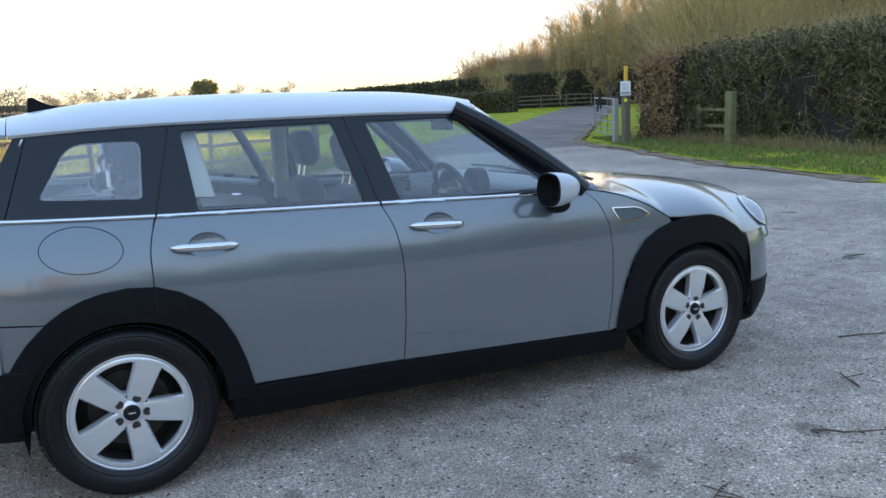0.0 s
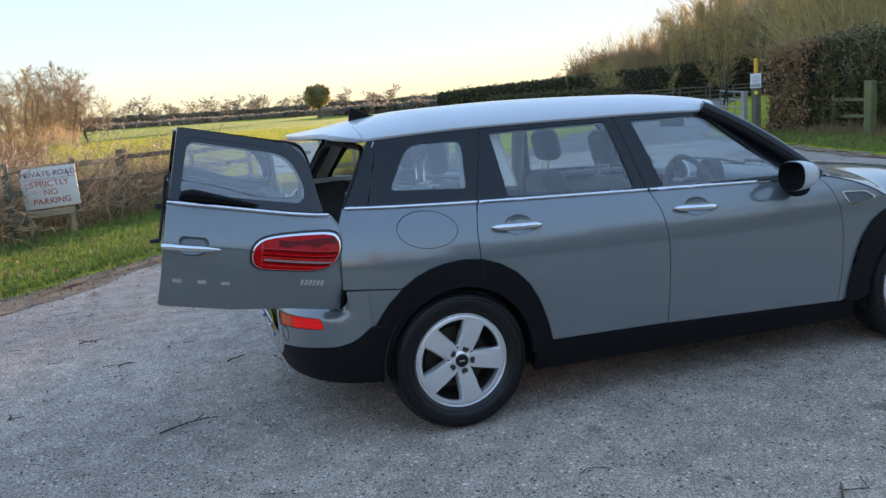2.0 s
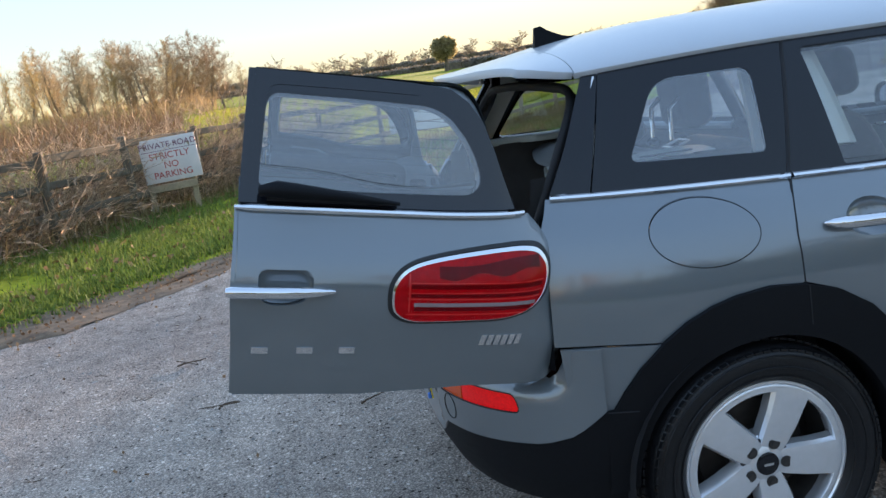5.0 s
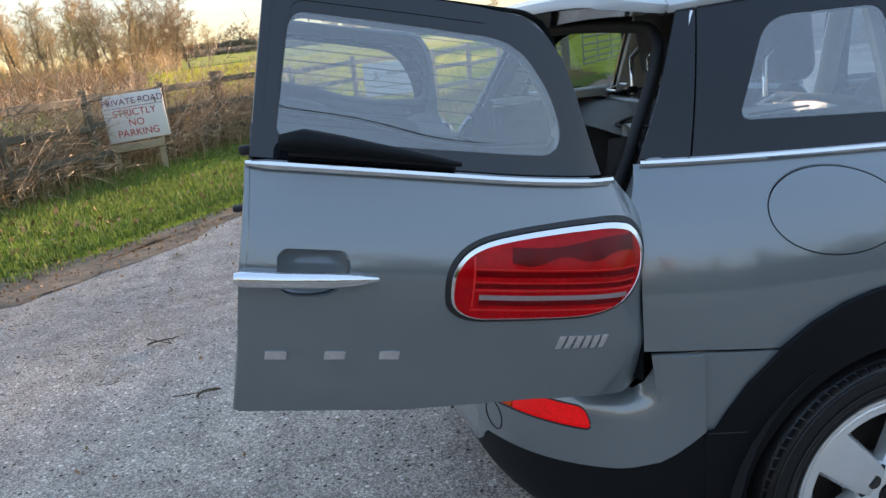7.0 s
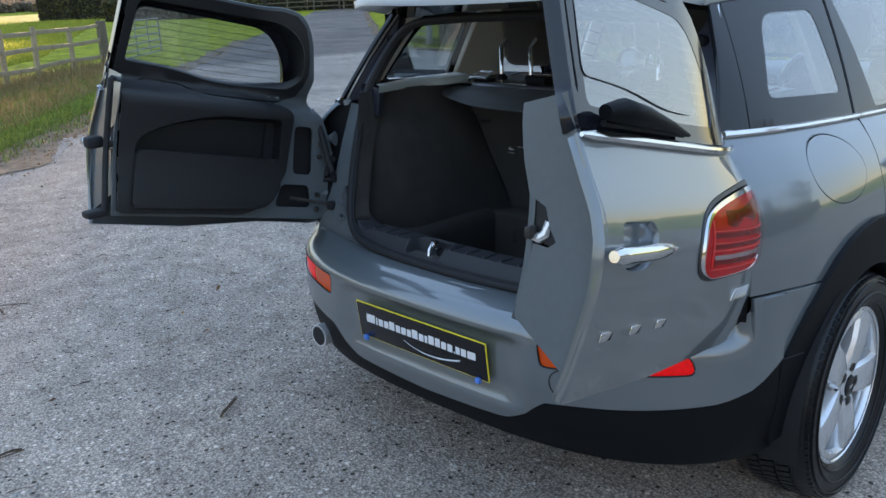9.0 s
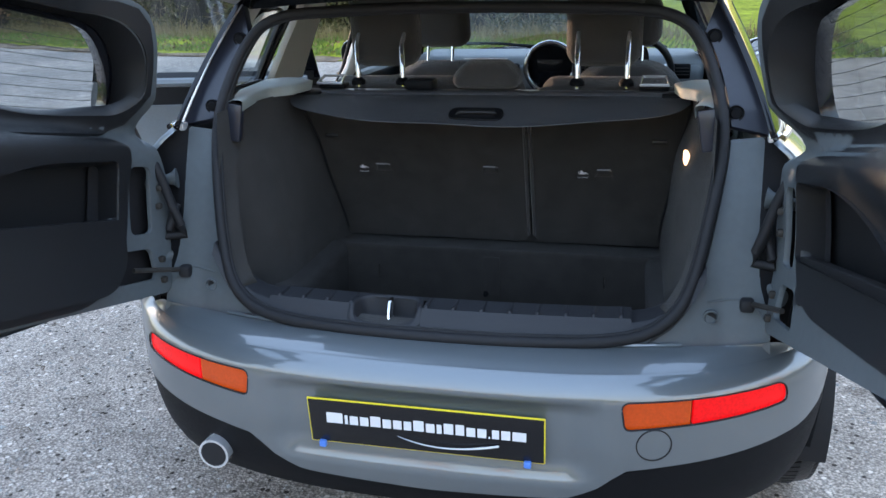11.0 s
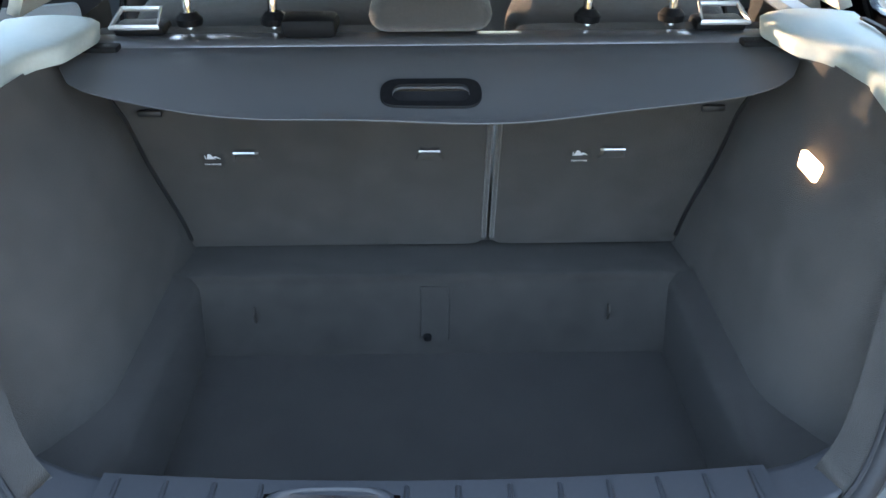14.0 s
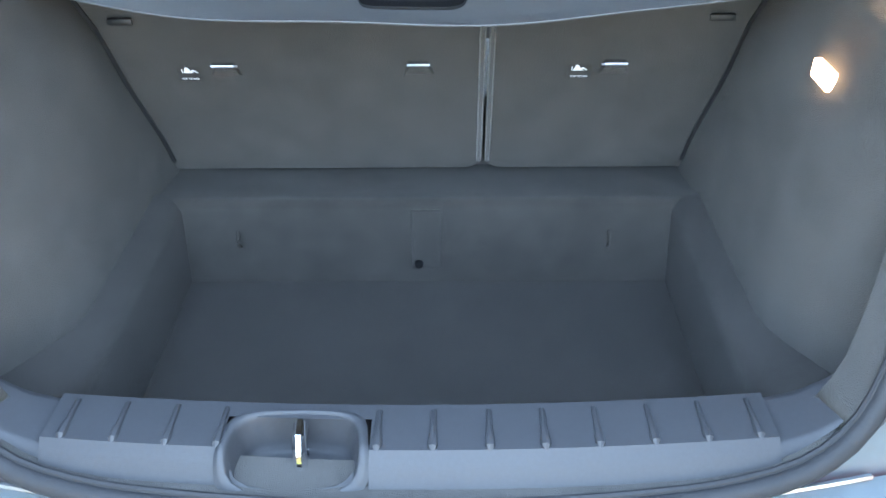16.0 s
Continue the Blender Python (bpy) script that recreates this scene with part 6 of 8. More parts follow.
# headliner, pillars, inner door panels, floor
sheet("headliner", lambda a, b: (-0.22 + 1.92 * a, (2 * b - 1) * (rail_y(-0.22 + 1.92 * a) - 0.03), roof_map(-0.22 + 1.92 * a, (2 * b - 1) * 0.94)[2] - 0.035), 24, 14, CREAM, CAR, "pale cloth headliner")
for s in (-1, 1):
    for zt, zb_, xt, xb, w in ((1.34, 0.90, 1.00, 1.05, 0.045),):
        pts = [(xb + (xt - xb) * q, s * (half_width(xb, zb_ + (zt - zb_) * q) - 0.045), zb_ + (zt - zb_) * q) for q in np.linspace(0, 1, 8)]
        part("pillar_lining", tube(pts, w, n=12, flat=0.5, up=(0, 1, 0)), CREAM, CAR, "pale pillar lining")
    panel("pillar_lining", [(0.125, 1.075), (0.155, 1.335), (0.36, 1.34), (0.40, 1.06)], side_map(s, -0.07), CREAM, CAR, sgn=s, step=0.04, depth=0.02, label="pale pillar lining")
    loop = [(-0.345, 1.10), (-0.215, 1.31), (-0.14, 1.31), (-0.25, 1.10)]
    panel("pillar_lining", loop, side_map(s, -0.035), CREAM, CAR, sgn=s, step=0.04, depth=0.02)
    pts = [(1.52 + 0.5 * q, s * (0.59 + 0.21 * q), 1.335 - 0.37 * q) for q in np.linspace(0, 1, 8)]
    part("pillar_lining", tube(pts, 0.014, n=8), CREAM, CAR)
    for loop in ([(0.30, 0.36), (0.40, 0.62), (0.22, 0.80), (0.22, 1.00), (1.02, 0.975), (1.06, 0.36)], [(1.12, 0.36), (1.09, 0.975), (1.98, 0.955), (2.05, 0.36)]):
        own = (left_doors if s > 0 else right_doors)[0 if loop[0][0] < 1 else 1]
        inner_ = lambda x, z, off=0.0: (x, s * (half_width(x, min(z, belt_z(x) - 0.001)) - 0.075 - off - 0.03 * sstep(0.75, 0.6, z)), z)
        pn = panel("inner_door_panel", loop, inner_, TRIM, own, sgn=s, step=0.05, depth=0.055)
        x0, x1 = loop[2][0] + 0.02 if loop[0][0] < 1 else 1.12, loop[-2][0] - 0.03
        xa, xb_ = x0 + 0.03, x1 - 0.02
        panel("door_insert", fillet([(xa, 0.905, 0.02), (xb_, 0.885, 0.02), (xb_, 0.70, 0.03), (xa + 0.06, 0.70, 0.05)]), lambda x, z, g=inner_: g(x, z, 0.010), DASH, pn, sgn=s, step=0.05, depth=0.01, label="grey door insert")
        part("armrest", tube([(x, s * (half_width(1.0, 0.75) - 0.115), 0.725 + 0.02 * q) for q, x in zip(np.linspace(0, 1, 6), np.linspace(xa + 0.12, xb_ - 0.05, 6))], [0.02, 0.035, 0.038, 0.038, 0.034, 0.02], n=10, flat=0.7), TRIM, pn)
        part("window_ledge", tube([(x, s * (belt_y(x) - 0.05), belt_z(x) - 0.012) for x in np.linspace(x0, x1, 10)], 0.03, n=8, flat=0.6), DASH, pn)
        part("inner_handle", tube([(x0 + 0.45 + 0.02 * i, s * (half_width(1.0, 0.9) - 0.09 - 0.015 * (i % 4 > 0)), 0.90) for i in range(5)], 0.01, n=8), CHROME, pn)
# the left rear door stands open on its front hinges
left_doors[0].matrix_local = Matrix.Translation((1.09, 0.86, 0)) @ Matrix.Rotation(radians(-65), 4, "Z") @ Matrix.Translation((-1.09, -0.86, 0))
left_doors[0]["label"] = "grey rear side door standing open"
sheet("cabin_floor", lambda a, b: (0.20 + 1.9 * a, (2 * b - 1) * 0.78, 0.34), 4, 4, CARPET, CAR)
sheet("bulkhead", lambda a, b: (2.12, (2 * a - 1) * 0.80, 0.30 + 0.65 * b), 4, 4, CARPET, CAR)
# boot lamp
bm = rbox((0.056, 0.012, 0.026), (0, 0, 0), 0.003)
bmesh.ops.translate(bm, verts=bm.verts, vec=(-0.205, -boot_y(-0.205, 0.948) + 0.001, 0.948))
part("boot_lamp", bm, LAMPGLOW, CAR, "small lit boot lamp")

# ================= ground, road, verges =================
def ground_z(x, y):
    r = math.hypot(x, y - 2)
    z = 0.021 * max(0, r - 22) - 0.000012 * max(0, r - 60) ** 2
    if r > 300:
        z = 0.021 * 278 - 0.000012 * 240 ** 2 + 0.004 * (r - 300)
    return z


ROAD_LEFT = [(-30, -14), (-14, -6.2), (-8, -1.6), (-5.0, 1.0), (-3.4, 3.06), (-2.27, 4.24), (-1.15, 5.9), (0.25, 6.95), (1.7, 8.8), (4.4, 12.7), (7.6, 17.3), (15.7, 27.5), (23.3, 35.7), (29.7, 43.2), (40.4, 56), (46.5, 64), (49.5, 73), (48, 86), (40, 100)]
ROAD_RIGHT = [(52, 104), (62, 88), (60, 74), (50, 60), (34, 42), (20.5, 25.2), (15.8, 19.4), (14.1, 14.6), (12.1, 9.7), (11.2, 6.6), (10.7, 4.3), (10.6, 0), (11.5, -5), (14, -9), (30, -20)]
ROAD = ROAD_LEFT + ROAD_RIGHT
RP = np.array(ROAD)


def road_dist(P):
    """Distance to the road's edge, negative on the road."""
    d = np.full(len(P), 1e9)
    for a, b in zip(RP, np.roll(RP, -1, 0)):
        ab = b - a
        t = np.clip(((P - a) @ ab) / (ab @ ab), 0, 1)
        d = np.minimum(d, np.hypot(*(P - (a + t[:, None] * ab)).T))
    return np.where(inside(P, ROAD), -d, d)


def leafy(name, c0, c1, rough=0.8, trans=0.0, spec=0.3):
    """Leaf or blade colour that differs from piece to piece."""
    m, t, b = nodes_of(name)
    n, l = t.nodes, t.links
    g = n.new("ShaderNodeNewGeometry")
    oi = n.new("ShaderNodeObjectInfo")
    ad = n.new("ShaderNodeMath")
    ad.operation = "ADD"
    l.new(g.outputs["Random Per Island"], ad.inputs[0])
    sc = n.new("ShaderNodeMath")
    sc.operation = "MULTIPLY"
    sc.inputs[1].default_value = 0.35
    l.new(oi.outputs["Random"], sc.inputs[0])
    l.new(sc.outputs[0], ad.inputs[1])
    r = n.new("ShaderNodeValToRGB")
    r.color_ramp.elements[0].color, r.color_ramp.elements[1].color = (*c0, 1), (*c1, 1)
    r.color_ramp.elements[1].position = 1.0
    l.new(ad.outputs[0], r.inputs[0])
    l.new(r.outputs[0], b.inputs["Base Color"])
    b.inputs["Roughness"].default_value, b.inputs["Specular IOR Level"].default_value = rough, spec
    if trans:
        tl = n.new("ShaderNodeBsdfTranslucent")
        l.new(r.outputs[0], tl.inputs["Color"])
        mx = n.new("ShaderNodeMixShader")
        mx.inputs[0].default_value = trans
        l.new(b.outputs[0], mx.inputs[1])
        l.new(tl.outputs[0], mx.inputs[2])
        l.new(mx.outputs[0], n["Material Output"].inputs[0])
    return m


def asphalt_mat():
    m, t, b = nodes_of("asphalt")
    n, l = t.nodes, t.links
    tc = n.new("ShaderNodeTexCoord")

    def tex(kind, scale, detail=4):
        q = n.new(kind)
        q.inputs["Scale"].default_value = scale
        if kind == "ShaderNodeTexNoise":
            q.inputs["Detail"].default_value = detail
        l.new(tc.outputs["Object"], q.inputs["Vector"])
        return q

    def ramp(src, p0, c0, p1, c1):
        r = n.new("ShaderNodeValToRGB")
        r.color_ramp.elements[0].position, r.color_ramp.elements[0].color = p0, (*c0, 1)
        r.color_ramp.elements[1].position, r.color_ramp.elements[1].color = p1, (*c1, 1)
        l.new(src, r.inputs[0])
        return r.outputs[0]

    def mix(kind, f, a, c):
        q = n.new("ShaderNodeMix")
        q.data_type, q.blend_type = "RGBA", kind
        if isinstance(f, float):
            q.inputs[0].default_value = f
        else:
            l.new(f, q.inputs[0])
        for s, i in ((a, 6), (c, 7)):
            if isinstance(s, tuple):
                q.inputs[i].default_value = (*s, 1)
            else:
                l.new(s, q.inputs[i])
        return q.outputs[2]

    stones = tex("ShaderNodeTexVoronoi", 118)
    stone_c = ramp(stones.outputs["Color"], 0.12, (0.15, 0.132, 0.118), 0.95, (0.50, 0.44, 0.385))
    grit = tex("ShaderNodeTexVoronoi", 225)
    grit_c = ramp(grit.outputs["Color"], 0.1, (0.135, 0.12, 0.106), 0.9, (0.52, 0.458, 0.40))
    base = mix("MIX", 0.45, stone_c, grit_c)
    base = mix("MULTIPLY", 0.6, base, ramp(stones.outputs["Distance"], 0.25, (1.8, 1.8, 1.8), 0.75, (0.6, 0.6, 0.6)))
    chips = tex("ShaderNodeTexVoronoi", 44)
    sep = n.new("ShaderNodeSeparateColor")
    l.new(chips.outputs["Color"], sep.inputs[0])
    core = ramp(chips.outputs["Distance"], 0.28, (1, 1, 1), 0.36, (0, 0, 0))
    dark = mix("MULTIPLY", 1.0, core, ramp(sep.outputs[0], 0.86, (0, 0, 0), 0.87, (0.95, 0.95, 0.95)))
    base = mix("MIX", dark, base, (0.05, 0.042, 0.036))
    pale = mix("MULTIPLY", 1.0, core, ramp(sep.outputs[1], 0.88, (0, 0, 0), 0.89, (0.8, 0.8, 0.8)))
    base = mix("MIX", pale, base, (0.75, 0.70, 0.64))
    patch = tex("ShaderNodeTexNoise", 0.55, 6)
    base = mix("MULTIPLY", 0.7, base, ramp(patch.outputs["Fac"], 0.35, (0.70, 0.70, 0.71), 0.68, (1.25, 1.2, 1.15)))
    mid = tex("ShaderNodeTexNoise", 6.0, 5)
    base = mix("MULTIPLY", 0.6, base, ramp(mid.outputs["Fac"], 0.35, (0.72, 0.72, 0.72), 0.65, (1.2, 1.2, 1.2)))
    spot = tex("ShaderNodeTexNoise", 2.2, 3)
    base = mix("MIX", ramp(spot.outputs["Fac"], 0.66, (0, 0, 0), 0.74, (0.55, 0.55, 0.55)), base, (0.05, 0.035, 0.025))
    # paler, warmer verge side of the turning place: low sunlight put into the colour
    xyz = n.new("ShaderNodeSeparateXYZ")
    l.new(tc.outputs["Object"], xyz.inputs[0])
    wob = n.new("ShaderNodeMath")
    wob.operation = "MULTIPLY_ADD"
    wob.inputs[1].default_value = 3.0
    l.new(patch.outputs["Fac"], wob.inputs[0])
    l.new(xyz.outputs[1], wob.inputs[2])
    far = n.new("ShaderNodeMapRange")
    far.inputs[1].default_value, far.inputs[2].default_value = 1.2, -1.8
    l.new(wob.outputs[0], far.inputs[0])
    base = mix("MULTIPLY", 1.0, base, ramp(far.outputs[0], 0.0, (1.10, 1.06, 1.03), 1.0, (1.27, 1.13, 0.99)))
    # older, darker surfacing up the lane beyond a seam
    old = n.new("ShaderNodeMapRange")
    old.inputs[1].default_value, old.inputs[2].default_value = 18.6, 19.8
    l.new(wob.outputs[0], old.inputs[0])
    base = mix("MULTIPLY", 1.0, base, ramp(old.outputs[0], 0.0, (1, 1, 1), 1.0, (0.56, 0.57, 0.60)))
    l.new(base, b.inputs["Base Color"])
    b.inputs["Roughness"].default_value = 0.85
    b.inputs["Specular IOR Level"].default_value = 0.06
    bp = n.new("ShaderNodeBump")
    bp.inputs["Strength"].default_value, bp.inputs["Distance"].default_value = 0.7, 0.005
    l.new(stones.outputs["Distance"], bp.inputs["Height"])
    bp2 = n.new("ShaderNodeBump")
    bp2.inputs["Strength"].default_value, bp2.inputs["Distance"].default_value = 0.6, 0.02
    l.new(mid.outputs["Fac"], bp2.inputs["Height"])
    l.new(bp.outputs[0], bp2.inputs["Normal"])
    l.new(bp2.outputs[0], b.inputs["Normal"])
    return m


ASPH = asphalt_mat()
# bright yellow-green: low sun that flat ground misses, put into the colour
GRASS = mat("field_grass", (0.25, 0.27, 0.018), 0.95, 0, 0.75, 7, bump=0.8, bscale=9, big=1.3, spec=0.1)
SOIL = mat("verge_soil", (0.20, 0.135, 0.085), 0.95, 0, 0.65, 14, bump=0.8, bscale=40, big=3)
BLADE = leafy("grass_blades", (0.036, 0.070, 0.015), (0.205, 0.275, 0.064), 0.7, 0.33)
DRY = leafy("dry_grass", (0.16, 0.11, 0.05), (0.36, 0.27, 0.13), 0.85, 0.25)

ax = [math.copysign((math.exp(abs(k) * 0.085) - 1) * 1.6, k) for k in range(-66, 67)]
gv = np.array([(x + 3, y + 8) for y in ax for x in ax])
gd = road_dist(gv)
GV = []
for (x, y), dd in zip(gv, gd):
    near = 1 - sstep(40, 70, math.hypot(x, y))
    v = sstep(-0.1, 0.5, dd)
    z = ground_z(x, y) + near * (-0.06 + 0.10 * v) + (0.03 * noise.noise(Vector((x * 0.7, y * 0.7, 0))) * v if dd > 0 else 0)
    GV.append((x, y, z))
w_ = len(ax)
ground = mesh_ob("ground", GV, [(j * w_ + i, j * w_ + i + 1, (j + 1) * w_ + i + 1, (j + 1) * w_ + i) for j in range(w_ - 1) for i in range(w_ - 1)], GRASS)
tagged(ground, "green winter grass field rising to the horizon", "ground", kind="structure")
road = panel("road", ROAD, lambda x, y: (x, y, ground_z(x, y) + 0.012 * noise.noise(Vector((x * 0.5, y * 0.5, 3)))), ASPH, None, sgn=1, step=0.9, depth=0.08)
tagged(road, "worn grey asphalt lane with loose grit", "road", kind="structure")


def strip_between(pts, off0, off1, z0, z1, name, material, label, cat):
    """A rough strip along a line, from off0 to off1 to its left."""
    V, F = [], []
    L = [Vector(p) for p in open_line(pts, 0.25)]
    n = 5
    for i, p in enumerate(L):
        t = (L[min(i + 1, len(L) - 1)] - L[max(i - 1, 0)]).normalized()
        nrm = Vector((-t.y, t.x))
        for j in range(n + 1):
            o = off0 + (off1 - off0) * j / n + 0.30 * noise.noise(Vector((p.x * 0.9, p.y * 0.9, 0.4 * j))) + 0.12 * noise.noise(Vector((p.x * 4, p.y * 4, j)))
            q = p + nrm * o
            V.append((q.x, q.y, ground_z(q.x, q.y) + z0 + (z1 - z0) * j / n + 0.012 * noise.noise(Vector((q.x * 6, q.y * 6, 1)))))
    for i in range(len(L) - 1):
        for j in range(n):
            a = i * (n + 1) + j
            F.append((a, a + 1, a + n + 2, a + n + 1))
    return tagged(mesh_ob(name, V, F, material), label, cat, kind="structure")


strip_between(ROAD_LEFT[1:12], -0.22, 0.30, 0.003, 0.030, "verge_edge", SOIL, "bare soil and leaf litter along the lane's edge", "verge")
strip_between(ROAD_RIGHT[2:11], -0.05, 0.25, 0.004, 0.05, "verge_edge", SOIL, "bare soil along the lane's edge", "verge")


def blades(name, n, pick, h0, h1, width, material, label, seed, lean=0.5):
    rng = np.random.default_rng(seed)
    P = pick(rng, n)
    n = len(P)
    az = rng.uniform(0, 6.283, n)
    h = rng.uniform(h0, h1, n) * (0.6 + 0.8 * rng.random(n) ** 2)
    wd = width * rng.uniform(0.6, 1.4, n)
    bend = lean * h * rng.uniform(0.2, 1.3, n)
    ba = rng.uniform(0, 6.283, n)
    zs = np.array([ground_z(x, y) for x, y in P]) + 0.032
    V = np.zeros((n, 5, 3))
    dx, dy = np.cos(az) * wd / 2, np.sin(az) * wd / 2
    bx_, by_ = np.cos(ba) * bend, np.sin(ba) * bend
    for k, (f, hh, bb) in enumerate(((-1, 0, 0), (1, 0, 0), (0.7, 0.55, 0.3), (-0.7, 0.55, 0.3), (0, 1, 1))):
        V[:, k, 0] = P[:, 0] + f * dx + bb * bx_
        V[:, k, 1] = P[:, 1] + f * dy + bb * by_
        V[:, k, 2] = zs + hh * h * (1 - 0.15 * bb)
    o = np.arange(n) * 5
    F = [(a, a + 1, a + 2, a + 3) for a in o.tolist()] + [(a + 3, a + 2, a + 4) for a in o.tolist()]
    ob = mesh_ob(name, V.reshape(-1, 3), F, material, smooth=False)
    return tagged(ob, label, "grass", kind="stuff")


FENCE = [(-9.5, 0.6), (-6.6, 4.2), (-4.06, 7.6), (-3.0, 9.75), (-1.94, 11.6), (-0.6, 13.2), (0.62, 14.92), (2.23, 14.75), (4.3, 17.2), (7.1, 20.4)]


def near_line(line, spread):
    L = np.array(open_line(line, 0.1))

    def pick(rng, n):
        return L[rng.integers(0, len(L), n)] + rng.normal(0, spread, (n, 2))
    return pick


def between_lines(A, B, lo=0.0, hi=1.0, clump=0.0):
    A, B = np.array(open_line(A, 0.1)), np.array(open_line(B, 0.1))

    def pick(rng, n):
        t = rng.random(n)
        u = rng.uniform(lo, hi, n)
        a = A[(t * (len(A) - 1)).astype(int)]
        b = B[(t * (len(B) - 1)).astype(int)]
        P = a + (b - a) * u[:, None]
        if clump:
            k = np.array([noise.noise(Vector((x * clump, y * clump, 5))) for x, y in P])
            P = P[k > -0.38 + 0.3 * (rng.random(len(P)) - 0.5)]
        return P
    return pick


LV = [(-8, -1.2), (-5.3, 1.4), (-3.8, 3.4), (-2.7, 4.7), (-1.6, 6.3), (-0.2, 7.4), (1.2, 9.2), (3.9, 13.1), (7.1, 17.7)]
blades("verge_grass", 26000, between_lines(LV, FENCE[:9], -0.06, 1.0), 0.02, 0.06, 0.011, BLADE, "short green verge grass", 33)
blades("verge_grass", 118000, between_lines(LV, FENCE[:9], -0.10, 1.0, 0.9), 0.035, 0.12, 0.011, BLADE, "lush green verge grass", 3)
blades("verge_grass", 6000, between_lines(LV, FENCE[:9], -0.19, -0.02, 2.2), 0.03, 0.09, 0.012, BLADE, "thin ragged grass along the lane's edge", 31)
blades("verge_grass", 9000, near_line(FENCE, 0.35), 0.15, 0.45, 0.010, DRY, "tall straw-coloured dead grass along the fence", 4, 0.7)
blades("verge_grass", 15000, between_lines(LV[5:], FENCE[6:], 0.05, 1.05), 0.05, 0.20, 0.012, DRY, "straw-coloured grass on the verge by the sunlit fence", 37, 0.7)
# lit copy of the grass blades, sunshine included in the colour
SUNLITBLADE = leafy("sunlit_blades", (0.13, 0.17, 0.02), (0.40, 0.40, 0.06), 0.7, 0.45)
blades("field_grass", 70000, between_lines([(-7, 15.5), (-2, 17.5), (3, 20), (8, 27)], [(-9, 72), (0, 74), (14, 73), (27, 66)], 0.0, 1.0), 0.07, 0.20, 0.034, SUNLITBLADE, "sunlit yellow-green field grass", 35)
RV = [(10.9, -4), (11.0, 0), (11.2, 4.3), (11.7, 6.6), (12.6, 9.7), (14.6, 14.6), (17.2, 20.3)]
RB = [(15, -4), (15.2, 0), (15.6, 6), (16.2, 9), (17, 12), (17.6, 15.5), (18.6, 18)]
blades("verge_grass", 42000, between_lines(RV, RB, 0.0, 1.0, 0.5), 0.04, 0.13, 0.016, BLADE, "green verge grass before the hedge", 5)
blades("verge_grass", 9000, between_lines(RV, RB, 0.62, 1.05), 0.10, 0.45, 0.014, DRY, "straw-coloured dead grass below the hedge", 6, 0.7)

# ================= woody plants =================
BARK = mat("bark", (0.15, 0.12, 0.085), 0.9, 0, 0.35, 12, bump=0.6, bscale=25)
TWIG = leafy("twigs", (0.20, 0.15, 0.09), (0.54, 0.41, 0.23), 0.85, 0.25)
REDTWIG = leafy("russet_twigs", (0.17, 0.11, 0.06), (0.42, 0.28, 0.15), 0.85, 0.12)
GOLDTWIG = leafy("golden_twigs", (0.26, 0.20, 0.085), (0.60, 0.45, 0.19), 0.85, 0.45)
HEDGELEAF = leafy("hedge_leaves", (0.022, 0.032, 0.011), (0.135, 0.125, 0.052), 0.7, 0.2)
BROWNLEAF = leafy("dead_leaves", (0.11, 0.062, 0.035), (0.43, 0.26, 0.14), 0.8, 0.1)
IVY = leafy("ivy_leaves", (0.20, 0.18, 0.09), (0.50, 0.42, 0.22), 0.7, 0.6)
# distant brush, with aerial haze put into its colour
HAZEBRUSH = leafy("hazed_brush", (0.16, 0.135, 0.105), (0.34, 0.285, 0.215), 0.9, 0.4)


BRUSH = leafy("dull_brush", (0.18, 0.13, 0.075), (0.48, 0.35, 0.19), 0.85, 0.4)


